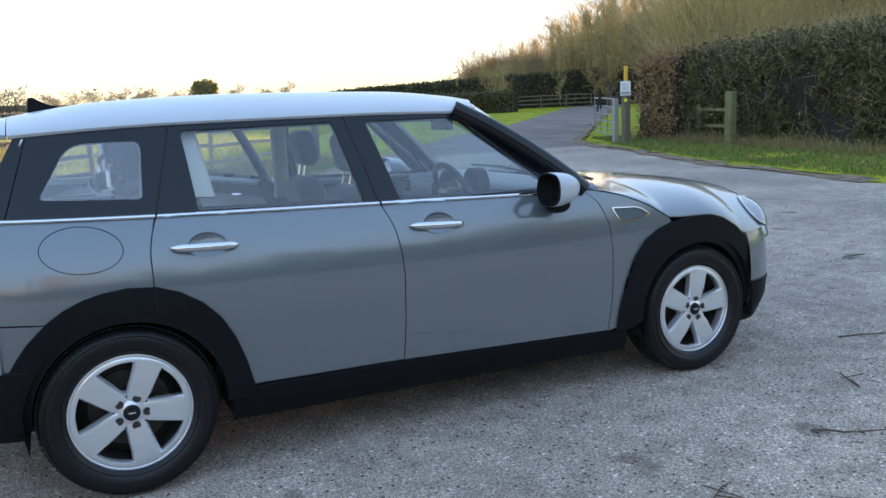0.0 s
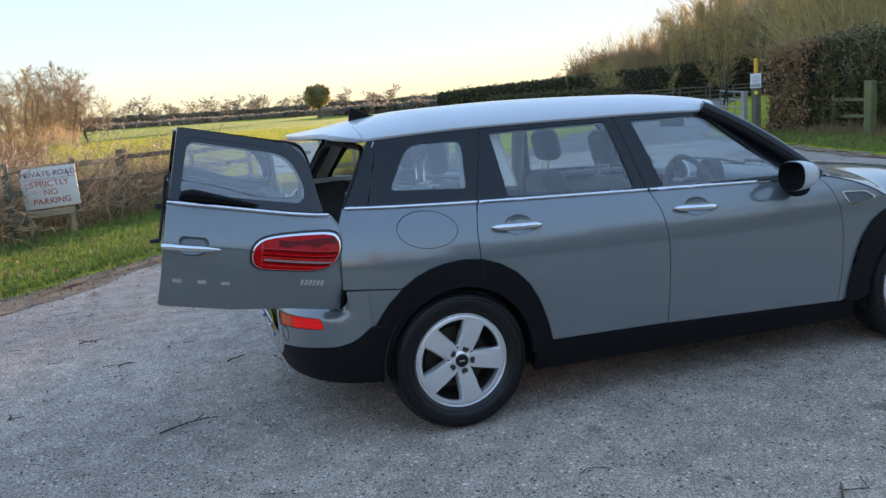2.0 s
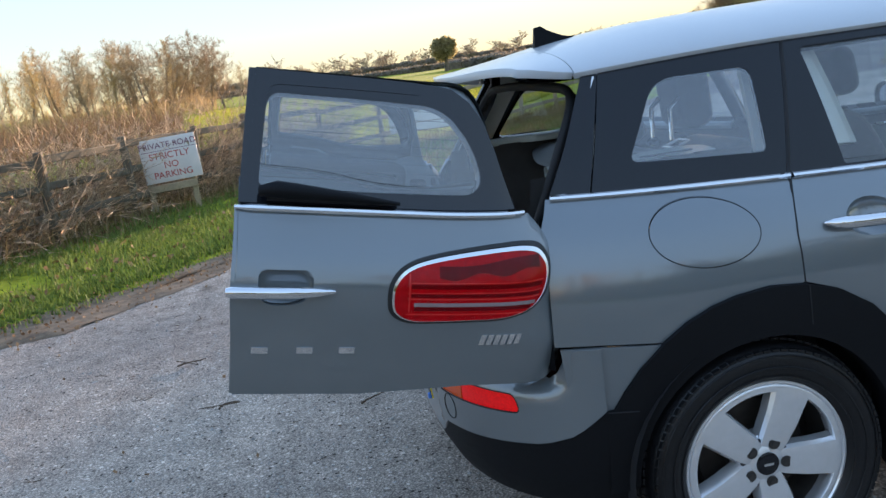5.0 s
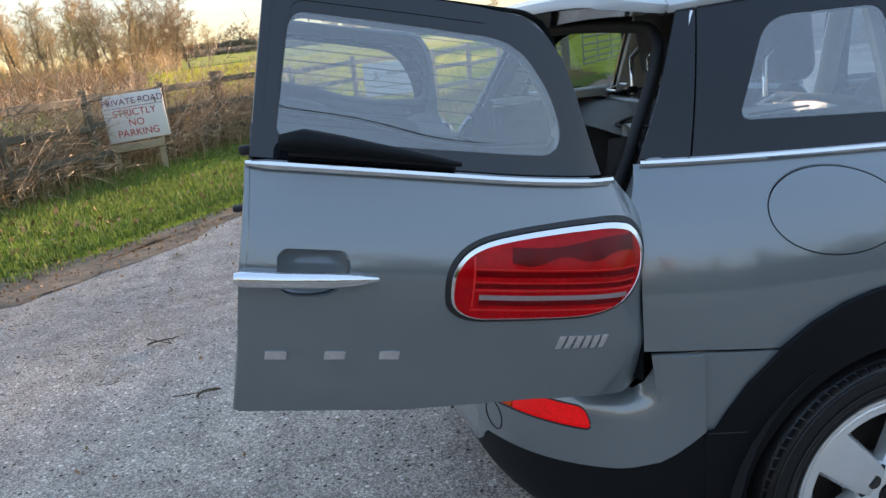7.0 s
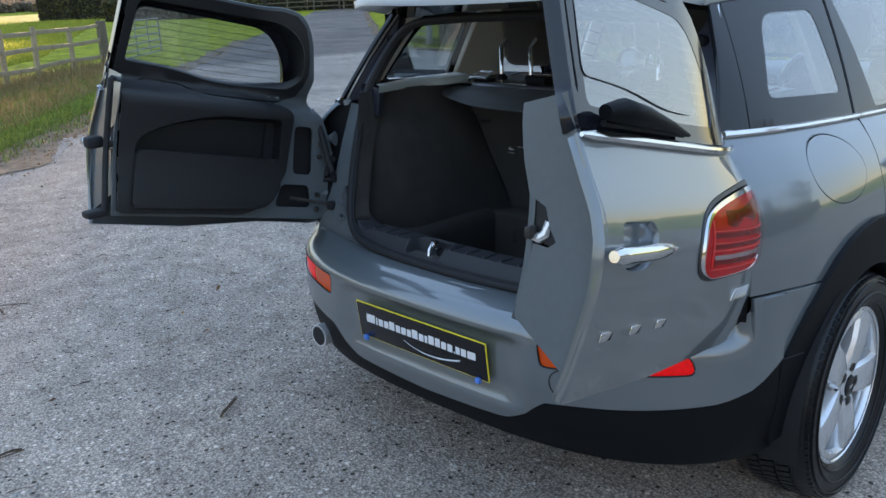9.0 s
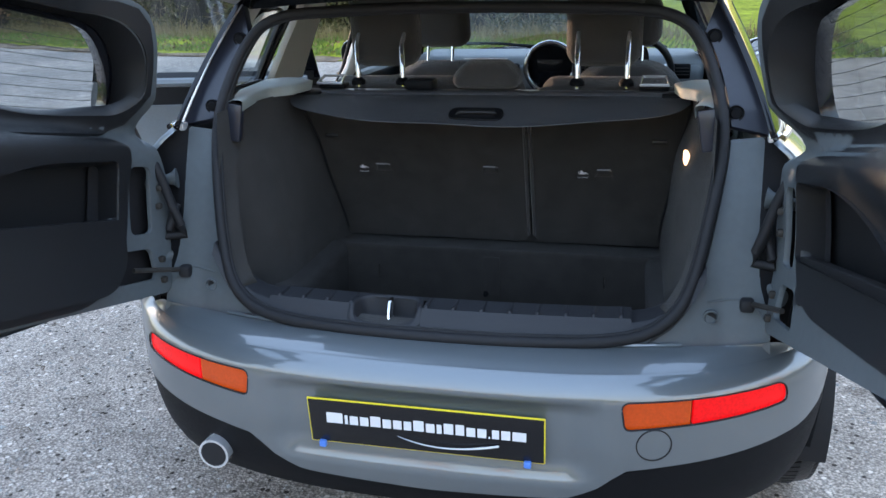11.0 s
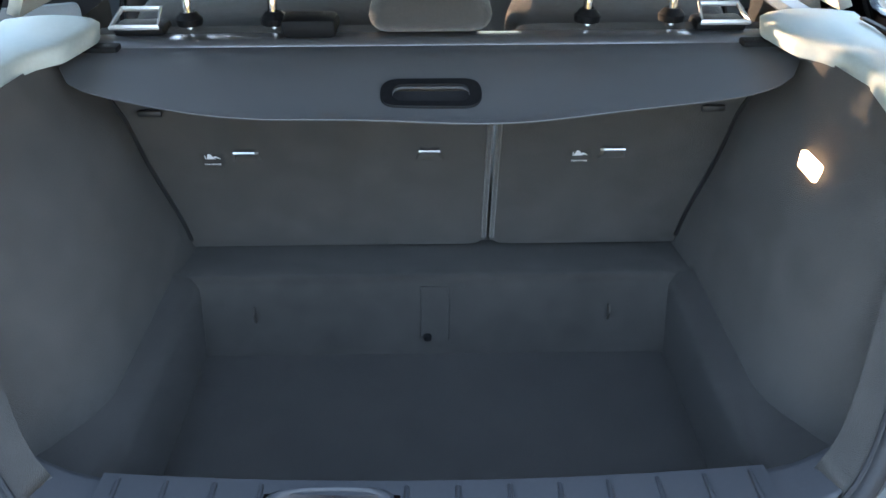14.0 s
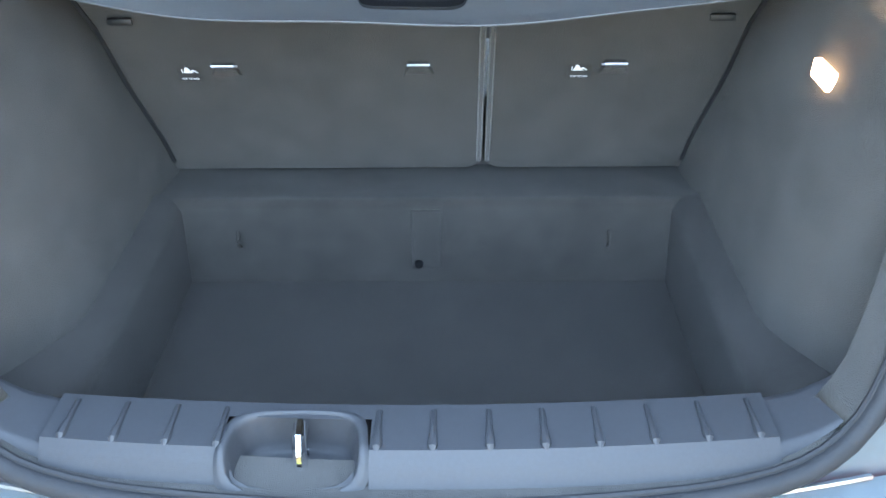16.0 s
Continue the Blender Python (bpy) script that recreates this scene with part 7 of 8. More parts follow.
def bare_tree(seed, h, width, low=0.12, limbs=34, twigs=7, rise=0.75, leaders=1, trunk_r=0.13):
    """A bare tree: wandering leaders with limbs along them; returns segments (a, b, ra, rb) and twigs (a, b)."""
    rng = random.Random(seed)
    seg, tips = [], []

    def wander(p, d, length, r0, r1, n, jit, lift=0.0):
        pts = [p]
        for i in range(n):
            d = (d + Vector((rng.gauss(0, jit), rng.gauss(0, jit), rng.gauss(lift, jit * 0.6)))).normalized()
            q = p + d * (length / n)
            a, b = r0 + (r1 - r0) * i / n, r0 + (r1 - r0) * (i + 1) / n
            seg.append((p, q, a, b))
            p = q
            pts.append(p)
        return pts

    for L in range(leaders):
        a0 = rng.uniform(0, 6.283)
        tilt = 0.05 if leaders == 1 else rng.uniform(0.10, 0.34)
        top = h * (1.0 if L == 0 else rng.uniform(0.7, 0.97))
        stem = wander(Vector((rng.gauss(0, 0.08), rng.gauss(0, 0.08), -0.15)) if L else Vector((0, 0, -0.15)), Vector((math.cos(a0) * tilt, math.sin(a0) * tilt, 1)).normalized(), top, trunk_r * (1 if L == 0 else 0.75), 0.012, 12, 0.06, 0.05)
        for k in range(max(6, limbs // leaders)):
            q = low + (0.985 - low) * (k + rng.random()) / max(6, limbs // leaders)
            i = min(11, int(q * 12))
            p = stem[i] + (stem[i + 1] - stem[i]) * (q * 12 - i)
            env = math.sin(math.pi * min(1, max(0.04, (q - low * 0.6) / (1.05 - low * 0.6))) ** 0.75) * 0.85 + 0.15
            a = rng.uniform(0, 6.283)
            ln = width * 0.5 * env * rng.uniform(0.6, 1.15) * (1 + 0.4 * rise)
            limb = wander(p, Vector((math.cos(a), math.sin(a), rise * rng.uniform(0.6, 1.5))).normalized(), ln, max(0.014, trunk_r * 0.42 * (1 - q)), 0.008, 5, 0.17, 0.06)
            for m in range(1, 6):
                for _ in range(2):
                    b = rng.uniform(0, 6.283)
                    br = wander(limb[m], Vector((math.cos(b) + math.cos(a) * 0.6, math.sin(b) + math.sin(a) * 0.6, rise * rng.uniform(0.2, 1.6))).normalized(), ln * rng.uniform(0.18, 0.42), 0.010, 0.005, 2, 0.2, 0.05)
                    for _ in range(twigs):
                        s = br[rng.randint(0, 1)].lerp(br[2], rng.random())
                        d = (br[2] - br[0]).normalized() + Vector((rng.gauss(0, 0.6), rng.gauss(0, 0.6), rng.gauss(0.25, 0.5)))
                        tips.append((s, s + d.normalized() * rng.uniform(0.25, 0.65) * (0.5 + ln * 0.25)))
    thick = [t for t in seg if t[2] >= 0.0105]
    return thick, tips + [(a, b) for a, b, r0, r1 in seg if r0 < 0.0105]


def seg_mesh(name, segs, material, sides=5):
    V, F = [], []
    for a, b, r0, r1 in segs:
        d = (b - a).normalized()
        x = d.orthogonal().normalized()
        y = d.cross(x)
        n = sides if r0 > 0.05 else 3
        o = len(V)
        for p, r in ((a, r0), (b, r1)):
            V += [p + x * (r * math.cos(6.2832 * j / n)) + y * (r * math.sin(6.2832 * j / n)) for j in range(n)]
        F += [(o + j, o + (j + 1) % n, o + n + (j + 1) % n, o + n + j) for j in range(n)]
    me = bpy.data.meshes.new(name)
    me.from_pydata([tuple(v) for v in V], [], F)
    me.materials.append(material)
    me.polygons.foreach_set("use_smooth", [True] * len(me.polygons))
    return me


def twig_mesh(name, tips, material, w, seed, forks=2):
    rng = random.Random(seed)
    V, F = [], []
    for a, b in tips:
        for k in range(forks + 1):
            p0 = a if k == 0 else a + (b - a) * rng.uniform(0.3, 0.8)
            p1 = b if k == 0 else p0 + (b - a) * 0.5 + Vector((rng.gauss(0, 1), rng.gauss(0, 1), rng.gauss(0.2, 1))) * (b - a).length * 0.22
            s = (p1 - p0).cross(Vector((rng.gauss(0, 1), rng.gauss(0, 1), rng.gauss(0, 1))))
            s = s.normalized() * w if s.length > 1e-6 else Vector((w, 0, 0))
            o = len(V)
            V += [p0 - s, p0 + s, p1]
            F.append((o, o + 1, o + 2))
    me = bpy.data.meshes.new(name)
    me.from_pydata([tuple(v) for v in V], [], F)
    me.materials.append(material)
    return me


TREES = []
# broad russet, tall open, slender pole, multi-stem willow-like, small far tree
for sd, h, wd, lo_, li, tw, ri, le, tr, mt, tww in ((11, 10, 4.6, 0.22, 30, 5, 0.8, 1, 0.19, TWIG, 0.013), (12, 10, 6.4, 0.10, 40, 5, 0.65, 3, 0.15, REDTWIG, 0.014), (13, 10, 2.7, 0.10, 30, 4, 1.5, 1, 0.085, GOLDTWIG, 0.012), (14, 8, 5.0, 0.04, 40, 4, 1.1, 5, 0.09, GOLDTWIG, 0.013), (15, 6, 5.2, 0.10, 26, 2, 0.6, 3, 0.14, HAZEBRUSH, 0.06)):
    sg_, tp_ = bare_tree(sd, h, wd, lo_, li, tw, ri, le, tr)
    TREES.append((seg_mesh("trunk", sg_, BARK), twig_mesh("crown", tp_, mt, tww, sd, 3 if sd == 12 else 2 if tww < 0.03 else 1), h))
SHRUBS = []
for sd in (61, 62, 63):
    sg_, tp_ = bare_tree(sd, 2.4, 2.2, 0.0, 45, 3, 1.3, 15, 0.022)
    SHRUBS.append((seg_mesh("stem_mass", sg_, BARK), twig_mesh("twig_mass", tp_, REDTWIG, 0.010, sd, 2)))


def tree_at(x, y, h, kind, rz, label, group="", wide=1.0):
    tr_, cr_, h0 = TREES[kind]
    T = tagged(empty("tree"), label, "tree", group)
    for nm, me in (("trunk", tr_), ("crown", cr_)):
        o = new(nm, me)
        o.parent = T
    k = h / h0
    T.matrix_world = Matrix.Translation((x, y, ground_z(x, y))) @ Matrix.Rotation(rz, 4, "Z") @ Matrix.Diagonal((k * wide, k * wide, k, 1))
    return T


def polar(az, r, eye=(-1.4, -3.5)):
    return eye[0] + r * math.cos(radians(az)), eye[1] + r * math.sin(radians(az))


rt = random.Random(5)
for az, r, h, k in ((95.3, 82, 8.6, 1), (96.6, 84, 9.8, 1), (97.8, 80, 9.0, 1), (99.6, 85, 9.4, 0), (101.0, 82, 9.8, 0), (102.6, 80, 8.8, 0), (104.2, 84, 9.6, 0), (106, 86, 8.8, 0), (108, 84, 9, 0), (110, 88, 9, 0), (97.4, 100, 10.5, 2), (100.2, 98, 10.0, 1), (103.4, 101, 10.5, 0), (93.2, 118, 6.2, 0), (112, 90, 9, 1), (114.5, 86, 9, 0)):
    x, y = polar(az, r)
    tree_at(x, y, h * 0.74, k, rt.uniform(0, 6), "bare winter tree with russet twigs beyond the fence" if k == 1 else "bare winter tree with slender trunk beyond the fence", "trees beyond the fence", 1.0)
for i in range(40):
    x, y = polar(94.8 + 0.52 * i + rt.uniform(-0.4, 0.4), rt.uniform(72, 120))
    tree_at(x, y, rt.uniform(4.6, 6.8), rt.choice((0, 0, 2, 1)), rt.uniform(0, 6), "bare winter tree deeper in the copse", "trees beyond the fence", rt.uniform(0.85, 1.25))
# woodland on the rise
for i in range(100):
    az = 64 - 30 * (i / 99) + rt.uniform(-0.6, 0.6)
    r = rt.uniform(70, 112)
    e = interp(az, [(34, 9.0), (45, 9.0), (53, 6.9), (56, 5.4), (59, 3.7), (61, 2.5), (64, 1.8)])
    x, y = polar(az, r, (-0.4, -4.2))
    h = 1.4 + r * math.tan(radians(e)) - ground_z(x, y)
    tree_at(x, y, h * rt.uniform(0.85, 1.05), rt.choice((0, 2, 2, 2, 3)), rt.uniform(0, 6), "slender bare tree in a winter wood", "wood on the rise", rt.uniform(0.85, 1.2))
# bare trees and a hedge across the lane, mirrored in the car's paint
for i in range(8):
    x, y = -26 + 7.5 * i + rt.uniform(-2, 2), -25 - rt.uniform(0, 9)
    tree_at(x, y, rt.uniform(5.0, 8.5), rt.choice((0, 1, 2)), rt.uniform(0, 6), "bare winter tree across the lane", "trees across the lane", 1.1)
for az, r, h in ((-42, 17, 6.5), (-55, 21, 7.5), (-72, 19, 6.5), (-98, 22, 7.5)):
    x, y = polar(az, r, (0, -1))
    tree_at(x, y, h, 1, rt.uniform(0, 6), "spreading bare tree across the lane", "trees across the lane", 1.0)
# willowy scrub standing behind the near hedge
for i in range(16):
    x, y = polar(48.3 - 1.4 * i + rt.uniform(-0.4, 0.4), rt.uniform(30, 38), (-0.4, -4.2))
    tree_at(x, y, rt.uniform(5.0, 7.2), 3, rt.uniform(0, 6), "golden willowy scrub behind the hedge", "scrub behind the hedge", rt.uniform(0.8, 1.1))
# trees behind the viewpoint, seen mirrored in paint and glass
for i in range(9):
    x, y = polar(168 + 8.5 * i + rt.uniform(-2, 2), rt.uniform(30, 38), (0, 0))
    tree_at(x, y, rt.uniform(4.5, 8), (0, 1, 2)[i % 3], rt.uniform(0, 6), "bare winter tree across the lane", "trees across the lane")


def leaf_cloud(name, pts, size, material, label, cat, seed, kind="stuff", parent=None, wide=0.6):
    """Small crossed leaves and sprigs at the points."""
    rng = np.random.default_rng(seed)
    n = len(pts)
    a = rng.normal(size=(n, 3))
    a /= np.linalg.norm(a, axis=1)[:, None]
    b = np.cross(a, rng.normal(size=(n, 3)))
    b /= np.linalg.norm(b, axis=1)[:, None]
    s = size * rng.uniform(0.5, 1.5, (n, 1))
    P = np.asarray(pts)
    V = np.stack([P - a * s, P + b * s * wide, P + a * s, P - b * s * wide], 1).reshape(-1, 3)
    o = np.arange(n) * 4
    ob = mesh_ob(name, V, [(k, k + 1, k + 2, k + 3) for k in o.tolist()], material, parent, smooth=False)
    return ob


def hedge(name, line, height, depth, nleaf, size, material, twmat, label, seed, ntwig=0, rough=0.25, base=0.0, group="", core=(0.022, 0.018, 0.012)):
    """A clipped hedge along a line: core coloured as inner shade, leaves over it, twigs breaking the outline. Depth
    lies to the line's right.
    """
    rng = np.random.default_rng(seed)
    L = [Vector(p) for p in open_line(line, 0.5)]
    H = tagged(empty(name), label, "hedge", group)
    prof = [(0.0, 0.0), (0.0, 0.45), (0.03, 0.80), (0.15, 0.95), (0.5, 1.0), (0.85, 0.95), (1.0, 0.75), (1.0, 0.0)]
    V, F = [], []
    k = len(prof)
    for i, p in enumerate(L):
        t = (L[min(i + 1, len(L) - 1)] - L[max(i - 1, 0)]).normalized()
        nr = Vector((-t.y, t.x))
        h = height(i / max(1, len(L) - 1)) if callable(height) else height
        for j, (u, w) in enumerate(prof):
            o = depth * (u * 0.9 + 0.05) + rough * 0.8 * noise.noise(Vector((p.x * 0.8, p.y * 0.8, w * 3 + j)))
            z = h * 0.95 * w + (rough * 0.6 * noise.noise(Vector((p.x, p.y, 7 + j))) if w else 0)
            q = p + nr * o
            V.append((q.x, q.y, ground_z(q.x, q.y) + base + z))
    for i in range(len(L) - 1):
        for j in range(k - 1):
            a = i * k + j
            F.append((a, a + 1, a + k + 1, a + k))
    o_ = len(L) - 1
    F += [tuple(range(k)), tuple(o_ * k + j for j in range(k))[::-1]]
    # near-black by default: shade between the leaves put into the core's colour
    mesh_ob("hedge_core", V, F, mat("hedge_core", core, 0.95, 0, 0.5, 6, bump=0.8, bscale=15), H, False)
    VV = np.array(V).reshape(len(L), k, 3)
    i = rng.integers(0, len(L) - 1, nleaf)
    jj = rng.choice(np.arange(k - 2), nleaf, p=np.array([0.28, 0.24, 0.16, 0.14, 0.10, 0.08][: k - 2]) / sum([0.28, 0.24, 0.16, 0.14, 0.10, 0.08][: k - 2]))
    fu, fv = rng.random((nleaf, 1)), rng.random((nleaf, 1))
    P = (VV[i, jj] * (1 - fv) + VV[i, jj + 1] * fv) * (1 - fu) + (VV[i + 1, jj] * (1 - fv) + VV[i + 1, jj + 1] * fv) * fu
    P = P + rng.normal(0, rough * 0.35, P.shape)
    if rough > 0.4:
        keep = np.array([noise.noise(Vector(q) * 0.9) + 0.7 * noise.noise(Vector(q) * 2.7) for q in P]) > -0.28 + 0.3 * (rng.random(len(P)) - 0.5)
        P = P[keep]
    leaf_cloud("hedge_leaves", P, size, material, "", "", seed, parent=H)
    if ntwig:
        r2 = random.Random(seed)
        tips = []
        for q in P[:ntwig]:
            a = Vector(q)
            d = Vector((r2.gauss(0, 0.6), r2.gauss(0, 0.6), abs(r2.gauss(0.5, 0.5)))).normalized()
            tips.append((a - d * 0.2, a + d * r2.uniform(0.2, 0.6)))
        me = twig_mesh("hedge_twig_mass", tips, twmat, max(0.004, size * 0.12), seed, 2)
        o = new("hedge_twig_mass", me)
        o.parent = H
    return H


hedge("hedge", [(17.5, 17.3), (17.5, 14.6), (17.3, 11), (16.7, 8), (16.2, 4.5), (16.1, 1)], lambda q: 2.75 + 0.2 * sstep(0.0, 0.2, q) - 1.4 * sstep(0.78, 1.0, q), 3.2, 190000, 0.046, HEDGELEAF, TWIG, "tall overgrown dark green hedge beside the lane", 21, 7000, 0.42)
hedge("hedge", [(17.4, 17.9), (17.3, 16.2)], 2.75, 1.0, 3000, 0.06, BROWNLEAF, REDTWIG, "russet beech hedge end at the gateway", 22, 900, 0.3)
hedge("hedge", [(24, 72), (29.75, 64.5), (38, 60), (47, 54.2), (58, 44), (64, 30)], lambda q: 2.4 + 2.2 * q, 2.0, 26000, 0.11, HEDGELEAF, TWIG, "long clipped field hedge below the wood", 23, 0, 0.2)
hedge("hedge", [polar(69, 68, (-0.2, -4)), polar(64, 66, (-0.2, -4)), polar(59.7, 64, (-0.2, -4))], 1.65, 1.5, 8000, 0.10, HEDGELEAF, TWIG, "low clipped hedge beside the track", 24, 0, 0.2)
hedge("hedge", [polar(235, 34, (0, 0)), polar(215, 33, (0, 0)), polar(195, 34, (0, 0)), polar(175, 32, (0, 0)), polar(158, 30, (0, 0))], lambda q: 2.4 + 0.5 * noise.noise(Vector((q * 6, 2, 0))), 1.6, 9000, 0.10, HEDGELEAF, TWIG, "field hedge across the lane", 25, 0, 0.3)
# out of view: dark backdrop added for the trees mirrored in the paint
hedge("hedge", [polar(a_, 46, (0, 0)) for a_ in range(325, 234, -10)], lambda q: 4.2 + 1.6 * noise.noise(Vector((q * 9, 4, 0))), 2.0, 12000, 0.16, HEDGELEAF, TWIG, "unseen tall dark hedge, a backdrop for reflections", 26, 0, 0.4)
# distant hedgerows and tree line
for az0, az1, r, h, mt, sd in ((78.5, 68.5, 130, 1.3, HAZEBRUSH, 31), (99, 78, 165, 1.0, HAZEBRUSH, 32), (97, 66, 255, 2.6, HAZEBRUSH, 33)):
    pts = [polar(az0 + (az1 - az0) * q / 12, r * (1 + 0.04 * math.sin(q * 1.7))) for q in range(13)]
    # pale core too: distance haze is part of its colour
    hedge("hedgerow", pts, lambda q, h=h, sd=sd: h * (0.9 + 0.55 * abs(noise.noise(Vector((q * 14, sd, 0))))), 3.0, 14000, 0.16 if r < 200 else 0.32, mt, TWIG, "distant bare hedgerow across the field", sd, 2500 if r > 200 else 0, 0.39, group="distant hedgerows", core=(0.15, 0.12, 0.09))
for i in range(44):
    az = 98 - 34 * i / 43 + rt.uniform(-0.5, 0.5)
    x, y = polar(az, rt.uniform(240, 285))
    tree_at(x, y, rt.uniform(4.0, 7.5) if az > 74 else rt.uniform(2.5, 4.5), 4, rt.uniform(0, 6), "small distant bare tree on the skyline", "skyline trees", 1.3)
# the ivy-clad tree in the field
x, y = polar(79.6, 122)
T = tagged(empty("tree"), "dark ivy-clad tree standing alone in the field", "tree")
seg_ = [(Vector((0, 0, -0.2)), Vector((0.1, 0, 1.2)), 0.28, 0.22), (Vector((0.1, 0, 1.2)), Vector((0.1, 0.1, 2.6)), 0.22, 0.12)]
o = new("trunk", seg_mesh("trunk", seg_, BARK))
o.parent = T
rg = np.random.default_rng(8)
c_ = []
for cx, cy, cz, rr in ((0, 0, 2.6, 1.25), (0.7, 0.2, 2.4, 0.95), (-0.75, 0, 2.5, 0.95), (0.2, -0.4, 3.0, 0.9), (-0.3, 0.5, 2.0, 0.9), (0.9, -0.2, 3.0, 0.6), (-0.8, -0.2, 3.1, 0.6)):
    q = rg.normal(size=(700, 3))
    q = q / np.linalg.norm(q, axis=1)[:, None] * rr * rg.uniform(0.6, 1.08, (700, 1))
    c_.append(q + [cx, cy, cz])
leaf_cloud("crown", np.concatenate(c_), 0.14, IVY, "", "", 9, parent=T)
T.location, T.scale = (x, y, ground_z(x, y)), (1.2, 1.2, 1.25)
# shrubs at the wood's edge and bare undergrowth behind the fence
bush_spots = [(62.5, 88, 2.6, 1.0), (61.3, 90, 4.0, 1.0), (60.2, 86, 4.4, 1.0), (63.8, 92, 1.7, 1.1), (65.2, 95, 1.4, 1.2), (59.0, 90, 4.6, 1.0), (57.6, 88, 4.4, 1.1)]
for az, r, h, w in bush_spots:
    x, y = polar(az, r)
    B_ = tagged(empty("bush"), "russet leafless thicket at the field edge", "bush", "thickets")
    st_, tm_ = rt.choice(SHRUBS)
    for nm, me in (("stem_mass", st_), ("twig_mass", tm_)):
        o = new(nm, me)
        o.parent = B_
    B_.matrix_world = Matrix.Translation((x, y, ground_z(x, y))) @ Matrix.Rotation(rt.uniform(0, 6), 4, "Z") @ Matrix.Diagonal((h / 2.4 * w, h / 2.4 * w, h / 2.4, 1))

# bare undergrowth: thin stems standing close below the trees
def undergrowth(az0, az1, r0, r1, n, h0, h1, material, seed, label, eye=(-1.4, -3.5), w=0.016):
    rr = random.Random(seed)
    tips = []
    for _ in range(n):
        x, y = polar(rr.uniform(az0, az1), rr.uniform(r0, r1), eye)
        k = 0.6 + 0.9 * abs(noise.noise(Vector((x * 0.11, y * 0.11, seed)))) + 0.25 * rr.random()
        h = rr.uniform(h0, h1) * k
        a = Vector((x, y, ground_z(x, y) - 0.05 + (rr.random() ** 2) * h * 0.4))
        tips.append((a, a + Vector((rr.gauss(0, 0.28) * h, rr.gauss(0, 0.28) * h, h * rr.uniform(0.5, 0.9)))))
    o = new("undergrowth", twig_mesh("undergrowth", tips, material, w, seed, 3))
    return tagged(o, label, "undergrowth", kind="stuff")


undergrowth(95.0, 117, 68, 104, 4500, 0.8, 2.2, BRUSH, 71, "russet bare undergrowth below the copse")
RUSSET = leafy("russet_brush", (0.075, 0.042, 0.022), (0.34, 0.205, 0.115), 0.8, 0.1)
undergrowth(97.0, 121, 30, 62, 6000, 0.5, 1.3, RUSSET, 77, "russet dead brush between fence and copse")
undergrowth(34, 59, 82, 106, 15000, 2.2, 6.0, BRUSH, 72, "golden bare undergrowth along the wood")
# two belts added to the wood to keep the low sun off the car
undergrowth(50, 57, 84, 104, 4000, 3.5, 6.0, BRUSH, 76, "bare saplings added at the wood's shoulder as a sun screen", (-0.4, -4.2), 0.03)
undergrowth(38, 54, 82, 104, 9000, 5.0, 8.5, BRUSH, 75, "dense bare saplings added in the wood as a sun screen", (-0.4, -4.2), 0.03)
undergrowth(57, 66, 84, 100, 5000, 0.8, 2.0, GOLDTWIG, 74, "golden bare undergrowth at the wood's edge")
undergrowth(238, 325, 17, 27, 6000, 2.2, 4.4, GOLDTWIG, 78, "golden bare saplings across the lane", w=0.03)
undergrowth(30, 48, 28, 40, 5000, 2.4, 4.6, GOLDTWIG, 73, "golden bare scrub behind the hedge", (-0.4, -4.2))

# ================= fences, gates, signs =================
WOOD = mat("weathered_wood", (0.34, 0.27, 0.17), 0.85, 0, 0.3, 30, bump=0.5, bscale=60, big=3)
GREYWOOD = mat("grey_wood", (0.145, 0.12, 0.085), 0.88, 0, 0.35, 30, bump=0.6, bscale=50, big=3)
MOSSWOOD = mat("mossy_wood", (0.16, 0.16, 0.07), 0.9, 0, 0.3, 30, bump=0.5, bscale=50, big=4)
STEEL = mat("galvanised_steel", (0.22, 0.23, 0.235), 0.5, 0.5, 0.2, 30)


def beam(a, b, w, h, material, name, parent, bev=0.008):
    """A squared timber from a to b."""
    a, b = Vector(a), Vector(b)
    d = b - a
    x = d.normalized()
    up = Vector((0, 0, 1)) if abs(x.z) < 0.9 else Vector((1, 0, 0))
    y = up.cross(x).normalized()
    z = x.cross(y)
    bm = rbox((d.length, w, h), (0, 0, 0), bev, 1)
    m = Matrix((x, y, z)).transposed().to_4x4()
    m.translation = (a + b) / 2
    bmesh.ops.transform(bm, matrix=m, verts=bm.verts)
    return part(name, bm, material, parent)


def fence_run(pts, h, material, label, rails=(0.35, 0.72, 1.05), gap=1.8):
    Fc = tagged(empty("fence"), label, "fence")
    rr = random.Random(len(pts) * 7)
    for (a, b) in zip(pts, pts[1:]):
        n = max(1, round(math.dist(a, b) / gap))
        P = [(a[0] + (b[0] - a[0]) * i / n, a[1] + (b[1] - a[1]) * i / n) for i in range(n + 1)]
        for i, p in enumerate(P):
            z = ground_z(*p)
            if i < n or b == pts[-1]:
                dx_, dy_ = rr.gauss(0, 0.03), rr.gauss(0, 0.03)
                beam((p[0], p[1], z - 0.1), (p[0] + dx_, p[1] + dy_, z + h + rr.uniform(-0.03, 0.06)), 0.11, 0.09, material, "post", Fc)
            if i < n:
                q = P[i + 1]
                for rz_ in rails:
                    beam((p[0], p[1] - 0.05, z + rz_ + rr.gauss(0, 0.02)), (q[0], q[1] - 0.05, ground_z(*q) + rz_ + rr.gauss(0, 0.02)), 0.035, 0.09, material, "rail", Fc)
    return Fc


